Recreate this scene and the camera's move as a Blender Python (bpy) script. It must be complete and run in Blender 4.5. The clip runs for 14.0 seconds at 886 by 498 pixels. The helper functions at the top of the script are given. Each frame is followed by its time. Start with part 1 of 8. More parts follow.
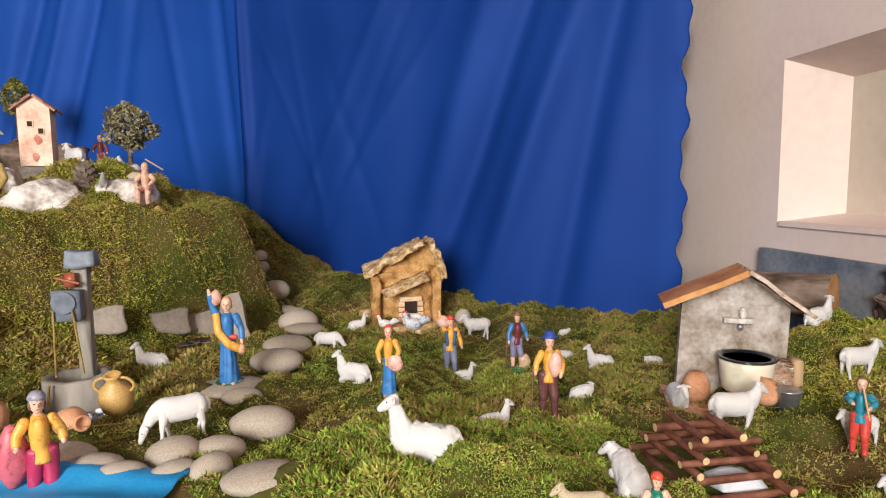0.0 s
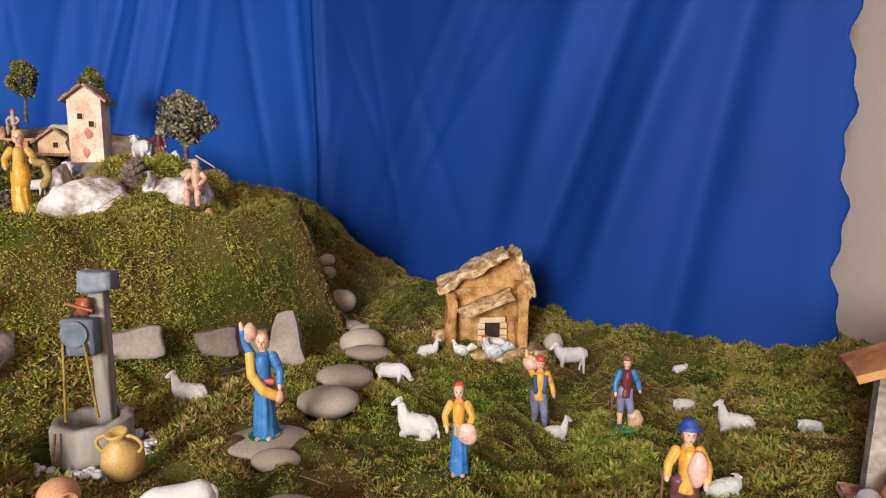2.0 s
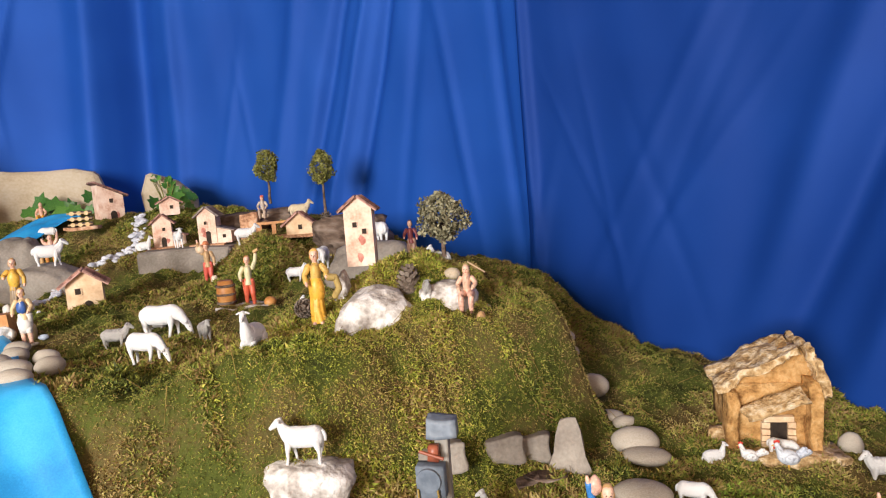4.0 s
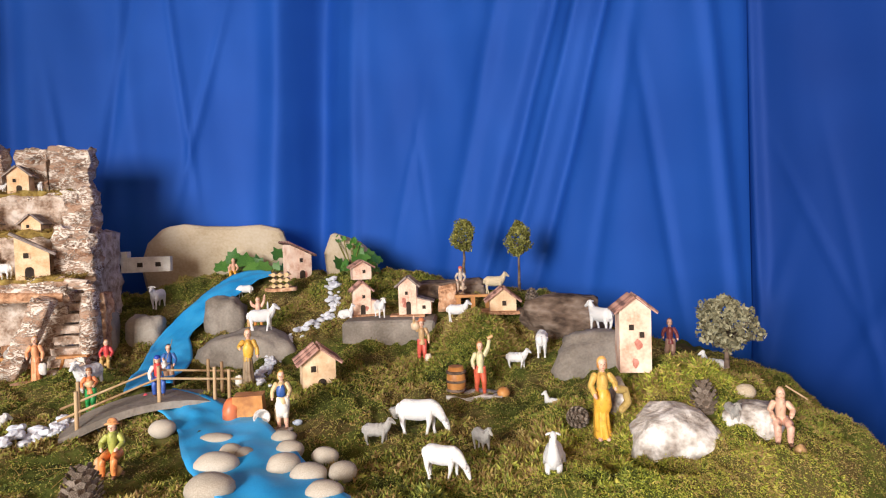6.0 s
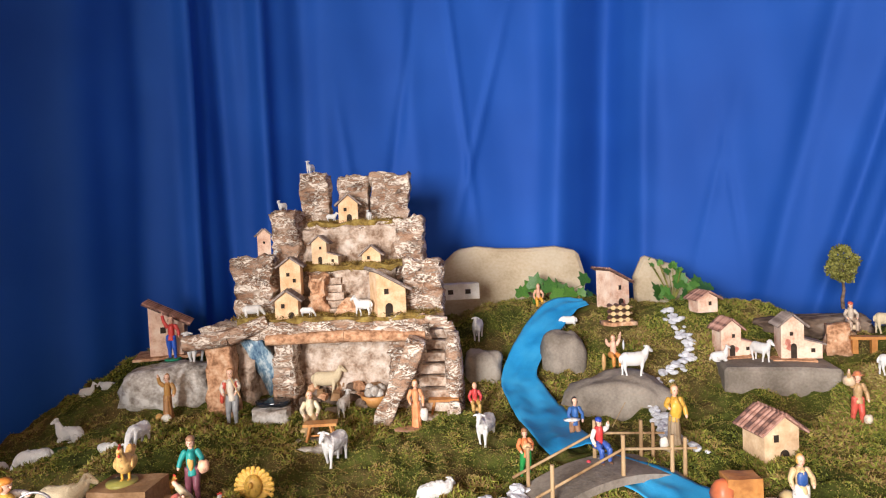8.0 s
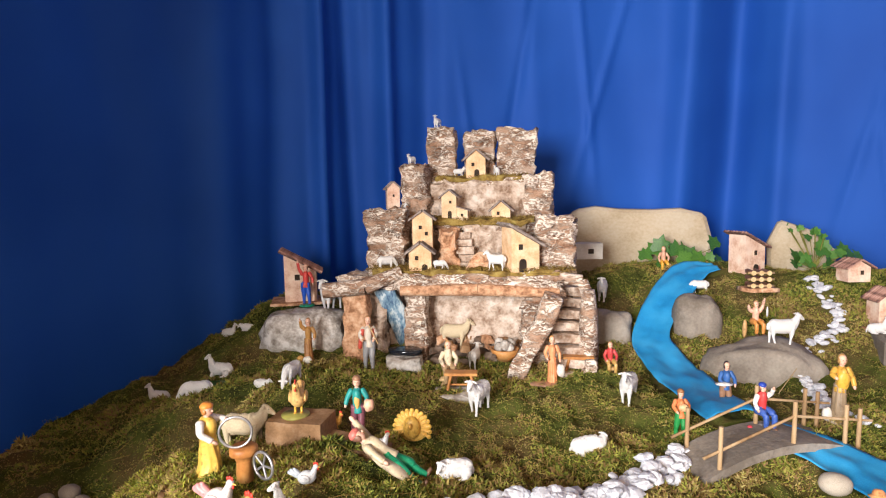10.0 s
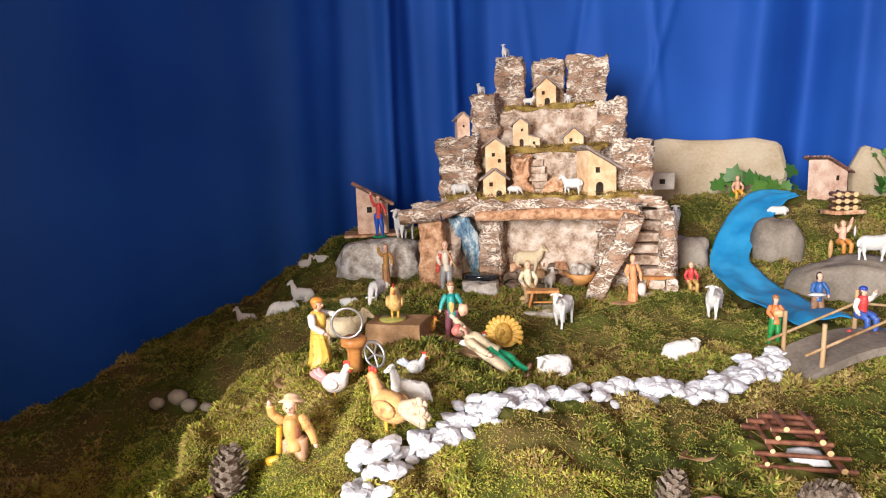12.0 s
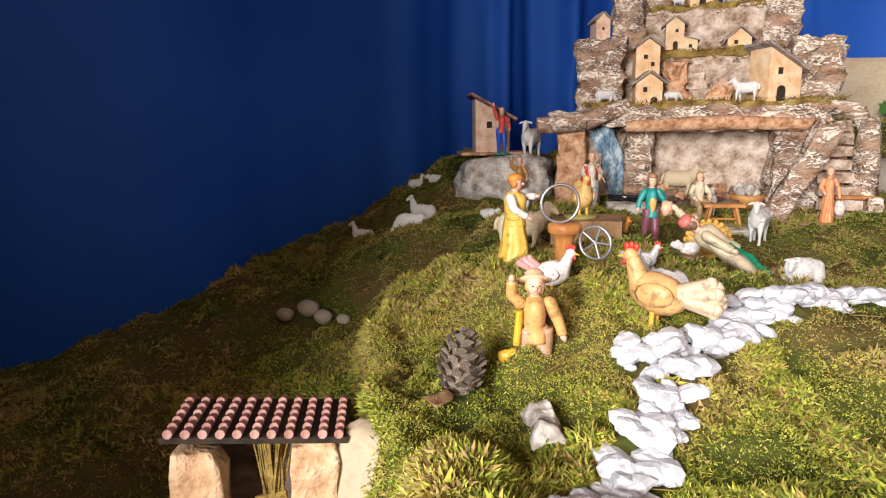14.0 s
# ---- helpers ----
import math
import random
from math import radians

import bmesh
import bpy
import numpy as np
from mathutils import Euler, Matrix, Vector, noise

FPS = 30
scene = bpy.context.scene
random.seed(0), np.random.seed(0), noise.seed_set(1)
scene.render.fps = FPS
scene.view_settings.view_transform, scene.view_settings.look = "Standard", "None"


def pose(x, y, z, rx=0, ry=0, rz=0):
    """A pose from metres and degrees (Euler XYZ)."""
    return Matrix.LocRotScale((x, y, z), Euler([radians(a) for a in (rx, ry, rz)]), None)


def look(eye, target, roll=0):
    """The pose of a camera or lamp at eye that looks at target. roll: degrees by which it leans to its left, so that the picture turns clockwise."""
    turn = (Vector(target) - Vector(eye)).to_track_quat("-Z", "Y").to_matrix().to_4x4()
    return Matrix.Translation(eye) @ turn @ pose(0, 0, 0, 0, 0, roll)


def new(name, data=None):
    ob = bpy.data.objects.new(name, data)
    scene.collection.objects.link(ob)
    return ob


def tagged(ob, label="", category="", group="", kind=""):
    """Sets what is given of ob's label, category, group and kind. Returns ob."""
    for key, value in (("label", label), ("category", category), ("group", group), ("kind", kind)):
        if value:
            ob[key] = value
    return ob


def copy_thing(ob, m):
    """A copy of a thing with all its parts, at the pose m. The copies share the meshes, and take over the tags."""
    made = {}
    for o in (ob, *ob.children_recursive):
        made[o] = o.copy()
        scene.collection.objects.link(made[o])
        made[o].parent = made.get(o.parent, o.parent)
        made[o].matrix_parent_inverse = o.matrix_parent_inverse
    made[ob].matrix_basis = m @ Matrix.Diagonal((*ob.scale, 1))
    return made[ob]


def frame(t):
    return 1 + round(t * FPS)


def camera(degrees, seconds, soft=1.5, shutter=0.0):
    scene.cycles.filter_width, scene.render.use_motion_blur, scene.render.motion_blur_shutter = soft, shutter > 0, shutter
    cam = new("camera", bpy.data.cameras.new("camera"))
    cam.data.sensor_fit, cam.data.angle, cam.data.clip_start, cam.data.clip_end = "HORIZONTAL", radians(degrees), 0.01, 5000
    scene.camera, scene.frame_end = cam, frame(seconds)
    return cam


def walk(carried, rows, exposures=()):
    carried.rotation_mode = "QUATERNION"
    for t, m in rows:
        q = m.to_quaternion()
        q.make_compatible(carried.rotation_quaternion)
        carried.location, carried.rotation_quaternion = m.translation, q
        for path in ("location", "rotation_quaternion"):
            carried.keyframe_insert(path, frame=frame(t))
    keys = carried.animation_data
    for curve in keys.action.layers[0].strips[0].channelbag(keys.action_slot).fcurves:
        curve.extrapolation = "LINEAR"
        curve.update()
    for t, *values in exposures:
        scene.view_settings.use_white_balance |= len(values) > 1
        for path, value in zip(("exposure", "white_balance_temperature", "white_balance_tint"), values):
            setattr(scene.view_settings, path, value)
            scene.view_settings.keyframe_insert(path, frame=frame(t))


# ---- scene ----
cam = camera(73.1, 14.0, 1.15)
PATH = [
    (0, (0.055, 0.032, 0.23), (-0.075, 2.017, 0.027), -0.6),
    (0.5, (0.133, 0.119, 0.19), (0.072, 2.097, -0.099), 0.8),
    (1, (0.147, 0.162, 0.194), (0.113, 2.136, -0.125), -0.6),
    (1.5, (0.101, 0.177, 0.226), (-0.102, 2.145, -0.065), -1.1),
    (2, (0.039, 0.194, 0.253), (-0.372, 2.136, 0.004), -0.2),
    (2.5, (-0.008, 0.197, 0.277), (-0.51, 2.118, 0.038), 0.4),
    (3, (-0.047, 0.186, 0.31), (-0.671, 2.07, 0.06), -2.9),
    (3.2, (-0.062, 0.178, 0.33), (-0.746, 2.041, 0.08), -3.8),
    (5.3, (-0.302, 0.123, 0.468), (-1.284, 1.861, 0.345), -2.3),
    (5.5, (-0.335, 0.113, 0.48), (-1.336, 1.842, 0.384), -2.2),
    (6, (-0.427, 0.08, 0.492), (-1.501, 1.765, 0.421), -1.7),
    (6.5, (-0.553, 0.012, 0.526), (-1.641, 1.689, 0.459), -3.0),
    (7, (-0.7, -0.052, 0.575), (-1.792, 1.62, 0.477), -2.6),
    (7.5, (-0.849, -0.083, 0.593), (-2.128, 1.454, 0.524), -3.3),
    (8, (-0.945, -0.141, 0.592), (-2.304, 1.324, 0.51), -2.5),
    (8.5, (-1.002, -0.175, 0.588), (-2.461, 1.188, 0.488), -1.9),
    (8.7, (-1.007, -0.194, 0.6), (-2.475, 1.158, 0.477), -1.2),
    (10.8, (-1.058, -0.261, 0.553), (-2.589, 1.006, 0.325), -1.4),
    (11, (-1.057, -0.276, 0.545), (-2.593, 0.983, 0.307), -1.2),
    (11.5, (-1.052, -0.306, 0.511), (-2.63, 0.899, 0.276), -0.8),
    (12, (-1.082, -0.316, 0.492), (-2.664, 0.872, 0.195), -2.2),
    (12.5, (-1.131, -0.349, 0.457), (-2.698, 0.857, 0.157), -1.5),
    (13, (-1.193, -0.353, 0.417), (-2.72, 0.902, 0.113), -1.6),
    (13.5, (-1.241, -0.357, 0.388), (-2.805, 0.833, 0.018), -0.8),
    (14, (-1.308, -0.407, 0.369), (-2.938, 0.683, -0.024), -1.0),
]
EXPO = [(0.0, -0.32), (1.0, -0.42), (2.0, -0.34), (3.0, -0.10), (6.5, -0.04), (8.5, 0.02), (11.0, 0.08), (12.5, -0.04), (14.0, -0.26)]
walk(cam, [(t, look(eye, target, roll)) for t, eye, target, roll in PATH], EXPO)

# ---- light: one tall window behind the camera, dim room ----
world = bpy.data.worlds.new("room_air")
scene.world = world
world.use_nodes = True
world.node_tree.nodes["Background"].inputs[0].default_value = (0.75, 0.85, 1.0, 1)
world.node_tree.nodes["Background"].inputs[1].default_value = 0.12


def area_lamp(name, eye, target, sx, sy, watts, color):
    lamp = bpy.data.lights.new(name, "AREA")
    lamp.shape, lamp.size, lamp.size_y, lamp.energy, lamp.color = "RECTANGLE", sx, sy, watts, color
    ob = new(name, lamp)
    ob.matrix_world = look(eye, target)
    return ob


area_lamp("window_daylight", (-0.55, -2.30, 0.92), (-1.45, 1.2, 0.40), 0.95, 1.0, 184, (1.0, 0.955, 0.915))


# ---- materials ----
def node_mat(name, rough=0.7, metal=0.0, spec=0.4):
    m = bpy.data.materials.new(name)
    m.use_nodes = True
    b = m.node_tree.nodes["Principled BSDF"]
    b.inputs["Roughness"].default_value = rough
    b.inputs["Metallic"].default_value = metal
    b.inputs["Specular IOR Level"].default_value = spec
    return m, m.node_tree.nodes, m.node_tree.links, b


def mottled(name, stops, scale=30, fine=240, rough=0.75, bump=0.3, depth=0.002, spec=0.35, island=0.0, metal=0.0, stretch=(1, 1, 1), per_object=0.0):
    """Colour stops mixed by a coarse noise, with a finer grain over it and relief."""
    m, n, l, b = node_mat(name, rough, metal, spec)
    co = n.new("ShaderNodeTexCoord")
    mp = n.new("ShaderNodeMapping")
    mp.inputs["Scale"].default_value = stretch
    l.new(co.outputs["Object"], mp.inputs[0])
    big, small = n.new("ShaderNodeTexNoise"), n.new("ShaderNodeTexNoise")
    big.inputs["Scale"].default_value, small.inputs["Scale"].default_value = scale, fine
    big.inputs["Detail"].default_value, small.inputs["Detail"].default_value = 4, 3
    for t in (big, small):
        l.new(mp.outputs[0], t.inputs["Vector"])
    mix = n.new("ShaderNodeMath")
    mix.operation = "MULTIPLY_ADD"
    mix.inputs[1].default_value, mix.inputs[2].default_value = 0.35, -0.175
    l.new(small.outputs[0], mix.inputs[0])
    add = n.new("ShaderNodeMath")
    l.new(big.outputs[0], add.inputs[0])
    l.new(mix.outputs[0], add.inputs[1])
    last = add
    for amount, kind in ((island, "geo"), (per_object, "obj")):
        if amount:
            src = n.new("ShaderNodeNewGeometry") if kind == "geo" else n.new("ShaderNodeObjectInfo")
            k = n.new("ShaderNodeMath")
            k.operation = "MULTIPLY_ADD"
            k.inputs[1].default_value, k.inputs[2].default_value = amount, -amount / 2
            l.new(src.outputs["Random Per Island" if kind == "geo" else "Random"], k.inputs[0])
            a2 = n.new("ShaderNodeMath")
            l.new(last.outputs[0], a2.inputs[0])
            l.new(k.outputs[0], a2.inputs[1])
            last = a2
    ramp = n.new("ShaderNodeValToRGB")
    while len(ramp.color_ramp.elements) < len(stops):
        ramp.color_ramp.elements.new(0.5)
    for e, (p, c) in zip(ramp.color_ramp.elements, stops):
        e.position, e.color = p, (*c, 1)
    l.new(last.outputs[0], ramp.inputs[0])
    l.new(ramp.outputs[0], b.inputs["Base Color"])
    if bump:
        bp = n.new("ShaderNodeBump")
        bp.inputs["Strength"].default_value, bp.inputs["Distance"].default_value = bump, depth
        l.new(last.outputs[0], bp.inputs["Height"])
        l.new(bp.outputs[0], b.inputs["Normal"])
    return m


def two(a, b, **k):
    return [(0.35, a), (0.65, b)]


PAINT = {}


def paint(r, g, b, rough=0.42):
    """Hand-painted figurine colour: slightly uneven and worn."""
    key = (r, g, b, rough)
    if key not in PAINT:
        d = (r * 0.50, g * 0.48, b * 0.50)
        li = tuple(min(1, c * 1.15 + 0.06) for c in key[:3])
        PAINT[key] = mottled("figurine_paint", [(0.30, d), (0.46, (r, g, b)), (0.58, (r, g, b)), (0.74, li)], 11, 60, rough, 0.35, 0.0012, 0.45)
    return PAINT[key]


SKIN = (0.78, 0.48, 0.35)
MOSS = mottled("moss", [(0.28, (0.030, 0.034, 0.010)), (0.45, (0.075, 0.090, 0.018)), (0.58, (0.100, 0.082, 0.028)), (0.72, (0.115, 0.075, 0.030))], 9, 120, 0.95, 0.8, 0.008, 0.1)
TUFT = mottled("moss_leaves", [(0.16, (0.047, 0.053, 0.014)), (0.32, (0.146, 0.184, 0.030)), (0.47, (0.316, 0.328, 0.055)), (0.56, (0.363, 0.270, 0.086)), (0.66, (0.234, 0.132, 0.057)), (0.90, (0.608, 0.529, 0.196))], 9, 34, 0.7, 0.0, 0.006, 0.25, island=0.42)

TUFT_BRIGHT = mottled("bright_moss_leaves", [(0.16, (0.085, 0.100, 0.016)), (0.32, (0.25, 0.30, 0.035)), (0.47, (0.46, 0.47, 0.065)), (0.58, (0.50, 0.42, 0.10)), (0.68, (0.30, 0.18, 0.07)), (0.90, (0.66, 0.58, 0.22))], 9, 34, 0.7, 0.0, 0.006, 0.25, island=0.42)
TUFT_GREEN = mottled("fresh_moss_leaves", [(0.20, (0.06, 0.10, 0.014)), (0.40, (0.20, 0.32, 0.035)), (0.60, (0.36, 0.46, 0.07)), (0.85, (0.48, 0.44, 0.12))], 12, 40, 0.7, 0.0, 0.006, 0.25, island=0.42)

def ridged_bark(name, dark, mid, pale, crust, scale):
    """Brown bark with a net of thin, broken whitish crinkles."""
    m, n, l, b = node_mat(name, 0.92, 0, 0.2)
    co, mp = n.new("ShaderNodeTexCoord"), n.new("ShaderNodeMapping")
    mp.inputs["Rotation"].default_value, mp.inputs["Scale"].default_value = (0.15, 0.2, 0), (0.75, 0.75, 1.7)
    l.new(co.outputs["Object"], mp.inputs[0])

    def noise(sc, detail, twist=0.0):
        t = n.new("ShaderNodeTexNoise")
        t.inputs["Scale"].default_value, t.inputs["Detail"].default_value, t.inputs["Distortion"].default_value = sc, detail, twist
        l.new(mp.outputs[0], t.inputs["Vector"])
        return t.outputs[0]

    def calc(op, a, v1, v2=0.0):
        k = n.new("ShaderNodeMath")
        k.operation, k.use_clamp = op, op == "MULTIPLY_ADD"
        l.new(a, k.inputs[0])
        for q, v in ((1, v1), (2, v2)):
            if isinstance(v, (int, float)):
                k.inputs[q].default_value = v
            else:
                l.new(v, k.inputs[q])
        return k.outputs[0]

    coarse, fine, line = noise(24, 5), noise(260, 3), noise(scale, 3, 1.2)
    body = calc("ADD", coarse, calc("MULTIPLY", fine, 0.35))
    ramp = n.new("ShaderNodeValToRGB")
    ramp.color_ramp.elements.new(0.68).color = (*mid, 1)
    ramp.color_ramp.elements[0].position, ramp.color_ramp.elements[0].color = 0.50, (*dark, 1)
    ramp.color_ramp.elements[-1].position, ramp.color_ramp.elements[-1].color = 0.88, (*pale, 1)
    l.new(body, ramp.inputs[0])
    crest = calc("MULTIPLY_ADD", calc("ABSOLUTE", calc("SUBTRACT", line, 0.5), 0), -10, 1.05)
    broken = calc("MULTIPLY_ADD", noise(30, 3), 7.0, -2.6)
    mask = calc("MULTIPLY", crest, broken)
    mix = n.new("ShaderNodeMix")
    mix.data_type = "RGBA"
    l.new(mask, mix.inputs[0])
    l.new(ramp.outputs[0], mix.inputs[6])
    mix.inputs[7].default_value = (*crust, 1)
    l.new(mix.outputs[2], b.inputs["Base Color"])
    bp = n.new("ShaderNodeBump")
    bp.inputs["Strength"].default_value, bp.inputs["Distance"].default_value = 1.0, 0.010
    l.new(calc("MULTIPLY_ADD", mask, 0.6, body), bp.inputs["Height"])
    l.new(bp.outputs[0], b.inputs["Normal"])
    return m


CORK = ridged_bark("cork_bark", (0.17, 0.085, 0.05), (0.42, 0.26, 0.175), (0.56, 0.42, 0.33), (0.84, 0.75, 0.66), 78)
HUT_CRUST = mottled("ochre_crust", [(0.3, (0.26, 0.15, 0.06)), (0.48, (0.56, 0.38, 0.19)), (0.66, (0.80, 0.66, 0.45))], 70, 240, 0.92, 1.0, 0.006, 0.2)
MORTAR = mottled("stained_mortar", [(0.3, (0.20, 0.15, 0.11)), (0.48, (0.38, 0.33, 0.285)), (0.68, (0.58, 0.55, 0.52))], 34, 200, 0.88, 0.8, 0.003, 0.25)
CORK_RED = mottled("cut_cork", [(0.3, (0.26, 0.13, 0.07)), (0.5, (0.56, 0.31, 0.18)), (0.7, (0.72, 0.50, 0.34))], 45, 180, 0.92, 0.7, 0.006, 0.2)
CORK_PALE = mottled("pale_cork", [(0.3, (0.24, 0.15, 0.10)), (0.5, (0.54, 0.42, 0.335)), (0.7, (0.76, 0.65, 0.57))], 44, 190, 0.92, 1.0, 0.010, 0.2)
STRAW = mottled("dry_moss", [(0.3, (0.12, 0.075, 0.025)), (0.5, (0.28, 0.19, 0.055)), (0.72, (0.40, 0.31, 0.10))], 60, 300, 0.95, 0.9, 0.006, 0.1)
PLASTER = mottled("house_plaster", [(0.3, (0.60, 0.40, 0.24)), (0.5, (0.74, 0.53, 0.33)), (0.72, (0.84, 0.68, 0.48))], 40, 300, 0.85, 0.4, 0.001, 0.3)
PLASTER_PINK = mottled("pink_plaster", [(0.3, (0.60, 0.34, 0.24)), (0.5, (0.80, 0.58, 0.45)), (0.7, (0.88, 0.72, 0.60))], 34, 260, 0.85, 0.4, 0.001, 0.3)
PLASTER_OCHRE = mottled("ochre_plaster", [(0.3, (0.62, 0.37, 0.19)), (0.5, (0.80, 0.54, 0.32)), (0.7, (0.86, 0.68, 0.47))], 40, 300, 0.85, 0.4, 0.001, 0.3)
PLASTER_WHITE = mottled("limewash", [(0.3, (0.50, 0.47, 0.42)), (0.55, (0.66, 0.63, 0.57)), (0.75, (0.76, 0.74, 0.70))], 40, 300, 0.85, 0.4, 0.001, 0.3)
PATCH = mottled("bare_brick_patch", [(0.35, (0.42, 0.14, 0.10)), (0.65, (0.60, 0.28, 0.22))], 90, 400, 0.9, 0.6, 0.001)
ROOF_GREY = mottled("ribbed_roof", [(0.3, (0.13, 0.10, 0.09)), (0.5, (0.26, 0.21, 0.19)), (0.7, (0.40, 0.34, 0.30))], 70, 300, 0.85, 0.4, 0.001, 0.3, per_object=0.2)
ROOF_TILE = mottled("clay_tile", [(0.3, (0.10, 0.055, 0.05)), (0.5, (0.34, 0.18, 0.14)), (0.7, (0.55, 0.33, 0.27))], 90, 300, 0.8, 0.4, 0.001, 0.3, per_object=0.35)
# shade inside doors and windows as a colour; also eyes and a roof board
DARK = mottled("shade_and_dark_paint", [(0.3, (0.02, 0.014, 0.01)), (0.7, (0.05, 0.035, 0.025))], 80, 300, 0.9, 0.2, 0.001)
STONE = mottled("river_stone", [(0.3, (0.30, 0.26, 0.21)), (0.5, (0.42, 0.37, 0.30)), (0.72, (0.52, 0.47, 0.40))], 22, 300, 0.75, 0.25, 0.0012, 0.35, per_object=0.22)
STONE_TAN = mottled("sandstone", [(0.3, (0.40, 0.31, 0.20)), (0.5, (0.52, 0.43, 0.31)), (0.72, (0.60, 0.53, 0.42))], 9, 160, 0.85, 0.4, 0.003, 0.25)
STONE_GREY = mottled("grey_boulder", [(0.3, (0.17, 0.145, 0.12)), (0.5, (0.27, 0.235, 0.20)), (0.72, (0.38, 0.34, 0.29))], 14, 200, 0.85, 0.6, 0.004, 0.25, per_object=0.15)
STONE_PALE = mottled("pale_granite", [(0.3, (0.24, 0.20, 0.17)), (0.48, (0.48, 0.44, 0.40)), (0.64, (0.74, 0.71, 0.68))], 40, 170, 0.85, 0.9, 0.006, 0.25)
PEBBLE = mottled("white_pebble", [(0.3, (0.52, 0.54, 0.60)), (0.55, (0.68, 0.70, 0.76)), (0.75, (0.78, 0.79, 0.84))], 60, 300, 0.6, 0.3, 0.001, 0.4, per_object=0.3)
WOOL = mottled("white_plastic", [(0.3, (0.78, 0.77, 0.75)), (0.5, (0.88, 0.87, 0.86)), (0.72, (0.92, 0.92, 0.91))], 70, 260, 0.55, 0.7, 0.0022, 0.4)
WOOL_GREY = mottled("greyed_plastic", [(0.3, (0.33, 0.31, 0.29)), (0.5, (0.50, 0.48, 0.45)), (0.72, (0.62, 0.60, 0.57))], 70, 260, 0.6, 0.8, 0.0022, 0.35)
WOOL_CREAM = mottled("cream_plastic", [(0.3, (0.55, 0.42, 0.25)), (0.5, (0.74, 0.62, 0.42)), (0.72, (0.82, 0.73, 0.55))], 70, 260, 0.55, 0.7, 0.002, 0.4)
WOOD = mottled("raw_wood", [(0.3, (0.25, 0.15, 0.075)), (0.5, (0.42, 0.28, 0.15)), (0.7, (0.55, 0.40, 0.24))], 20, 160, 0.7, 0.4, 0.001, 0.3, stretch=(1, 1, 0.2))
WOOD_ORANGE = mottled("varnished_wood", [(0.3, (0.34, 0.13, 0.035)), (0.5, (0.52, 0.23, 0.065)), (0.7, (0.62, 0.33, 0.12))], 30, 160, 0.5, 0.3, 0.001, 0.4)
WOOD_GREY = mottled("weathered_wood", [(0.3, (0.17, 0.155, 0.13)), (0.5, (0.28, 0.26, 0.225)), (0.7, (0.40, 0.37, 0.33))], 30, 160, 0.8, 0.4, 0.001, 0.3, stretch=(1, 1, 0.25))
TWIG = mottled("red_brown_twig", [(0.3, (0.075, 0.025, 0.015)), (0.5, (0.16, 0.058, 0.032)), (0.7, (0.26, 0.11, 0.07))], 60, 220, 0.45, 0.4, 0.001, 0.5)
TWIG_CUT = mottled("cut_wood_end", [(0.3, (0.55, 0.36, 0.17)), (0.7, (0.76, 0.58, 0.33))], 120, 400, 0.8, 0.2, 0.001)
BARK = mottled("rough_bark", [(0.32, (0.06, 0.04, 0.03)), (0.5, (0.17, 0.12, 0.09)), (0.7, (0.30, 0.235, 0.19))], 26, 110, 0.92, 1.0, 0.010, 0.2, stretch=(0.5, 1, 1))
FOLIAGE = mottled("tree_foliage", [(0.25, (0.085, 0.085, 0.020)), (0.5, (0.19, 0.19, 0.045)), (0.75, (0.34, 0.33, 0.10))], 40, 200, 0.8, 0.0, 0.001, 0.2, island=0.5)
FOLIAGE_GREY = mottled("shrub_foliage", [(0.25, (0.12, 0.105, 0.06)), (0.5, (0.24, 0.22, 0.13)), (0.75, (0.38, 0.36, 0.24))], 40, 200, 0.85, 0.0, 0.001, 0.2, island=0.5)
IVY = mottled("ivy_leaf", [(0.3, (0.022, 0.085, 0.014)), (0.5, (0.060, 0.180, 0.028)), (0.75, (0.13, 0.29, 0.05))], 30, 160, 0.45, 0.4, 0.001, 0.5, per_object=0.25)
RIVER = mottled("blue_river_cloth", [(0.3, (0.012, 0.23, 0.55)), (0.5, (0.025, 0.33, 0.70)), (0.75, (0.06, 0.42, 0.78))], 12, 500, 0.5, 0.25, 0.0015, 0.35)
TERRACOTTA = mottled("terracotta", [(0.3, (0.45, 0.20, 0.10)), (0.5, (0.60, 0.31, 0.17)), (0.72, (0.70, 0.42, 0.26))], 40, 300, 0.7, 0.3, 0.0008, 0.35)
OCHRE_POT = mottled("glazed_ochre", [(0.3, (0.40, 0.24, 0.07)), (0.5, (0.56, 0.36, 0.12)), (0.72, (0.66, 0.46, 0.19))], 40, 300, 0.4, 0.3, 0.0008, 0.45)
METAL = mottled("dull_metal", [(0.3, (0.34, 0.34, 0.35)), (0.7, (0.60, 0.60, 0.62))], 60, 300, 0.38, 0.3, 0.0005, 0.5, metal=0.85)
TILE_PINK = mottled("small_roof_tile", [(0.3, (0.24, 0.10, 0.085)), (0.5, (0.40, 0.20, 0.16)), (0.7, (0.54, 0.32, 0.28))], 90, 300, 0.6, 0.3, 0.001, 0.4, per_object=0.2)
SAND_CORK = mottled("sanded_cork", [(0.3, (0.44, 0.25, 0.13)), (0.5, (0.66, 0.43, 0.26)), (0.7, (0.76, 0.56, 0.38))], 50, 220, 0.92, 0.9, 0.006, 0.2)
HUT_WALL = mottled("brown_cork_wall", [(0.3, (0.24, 0.12, 0.04)), (0.5, (0.50, 0.28, 0.10)), (0.7, (0.66, 0.42, 0.19))], 50, 220, 0.92, 0.9, 0.006, 0.2)
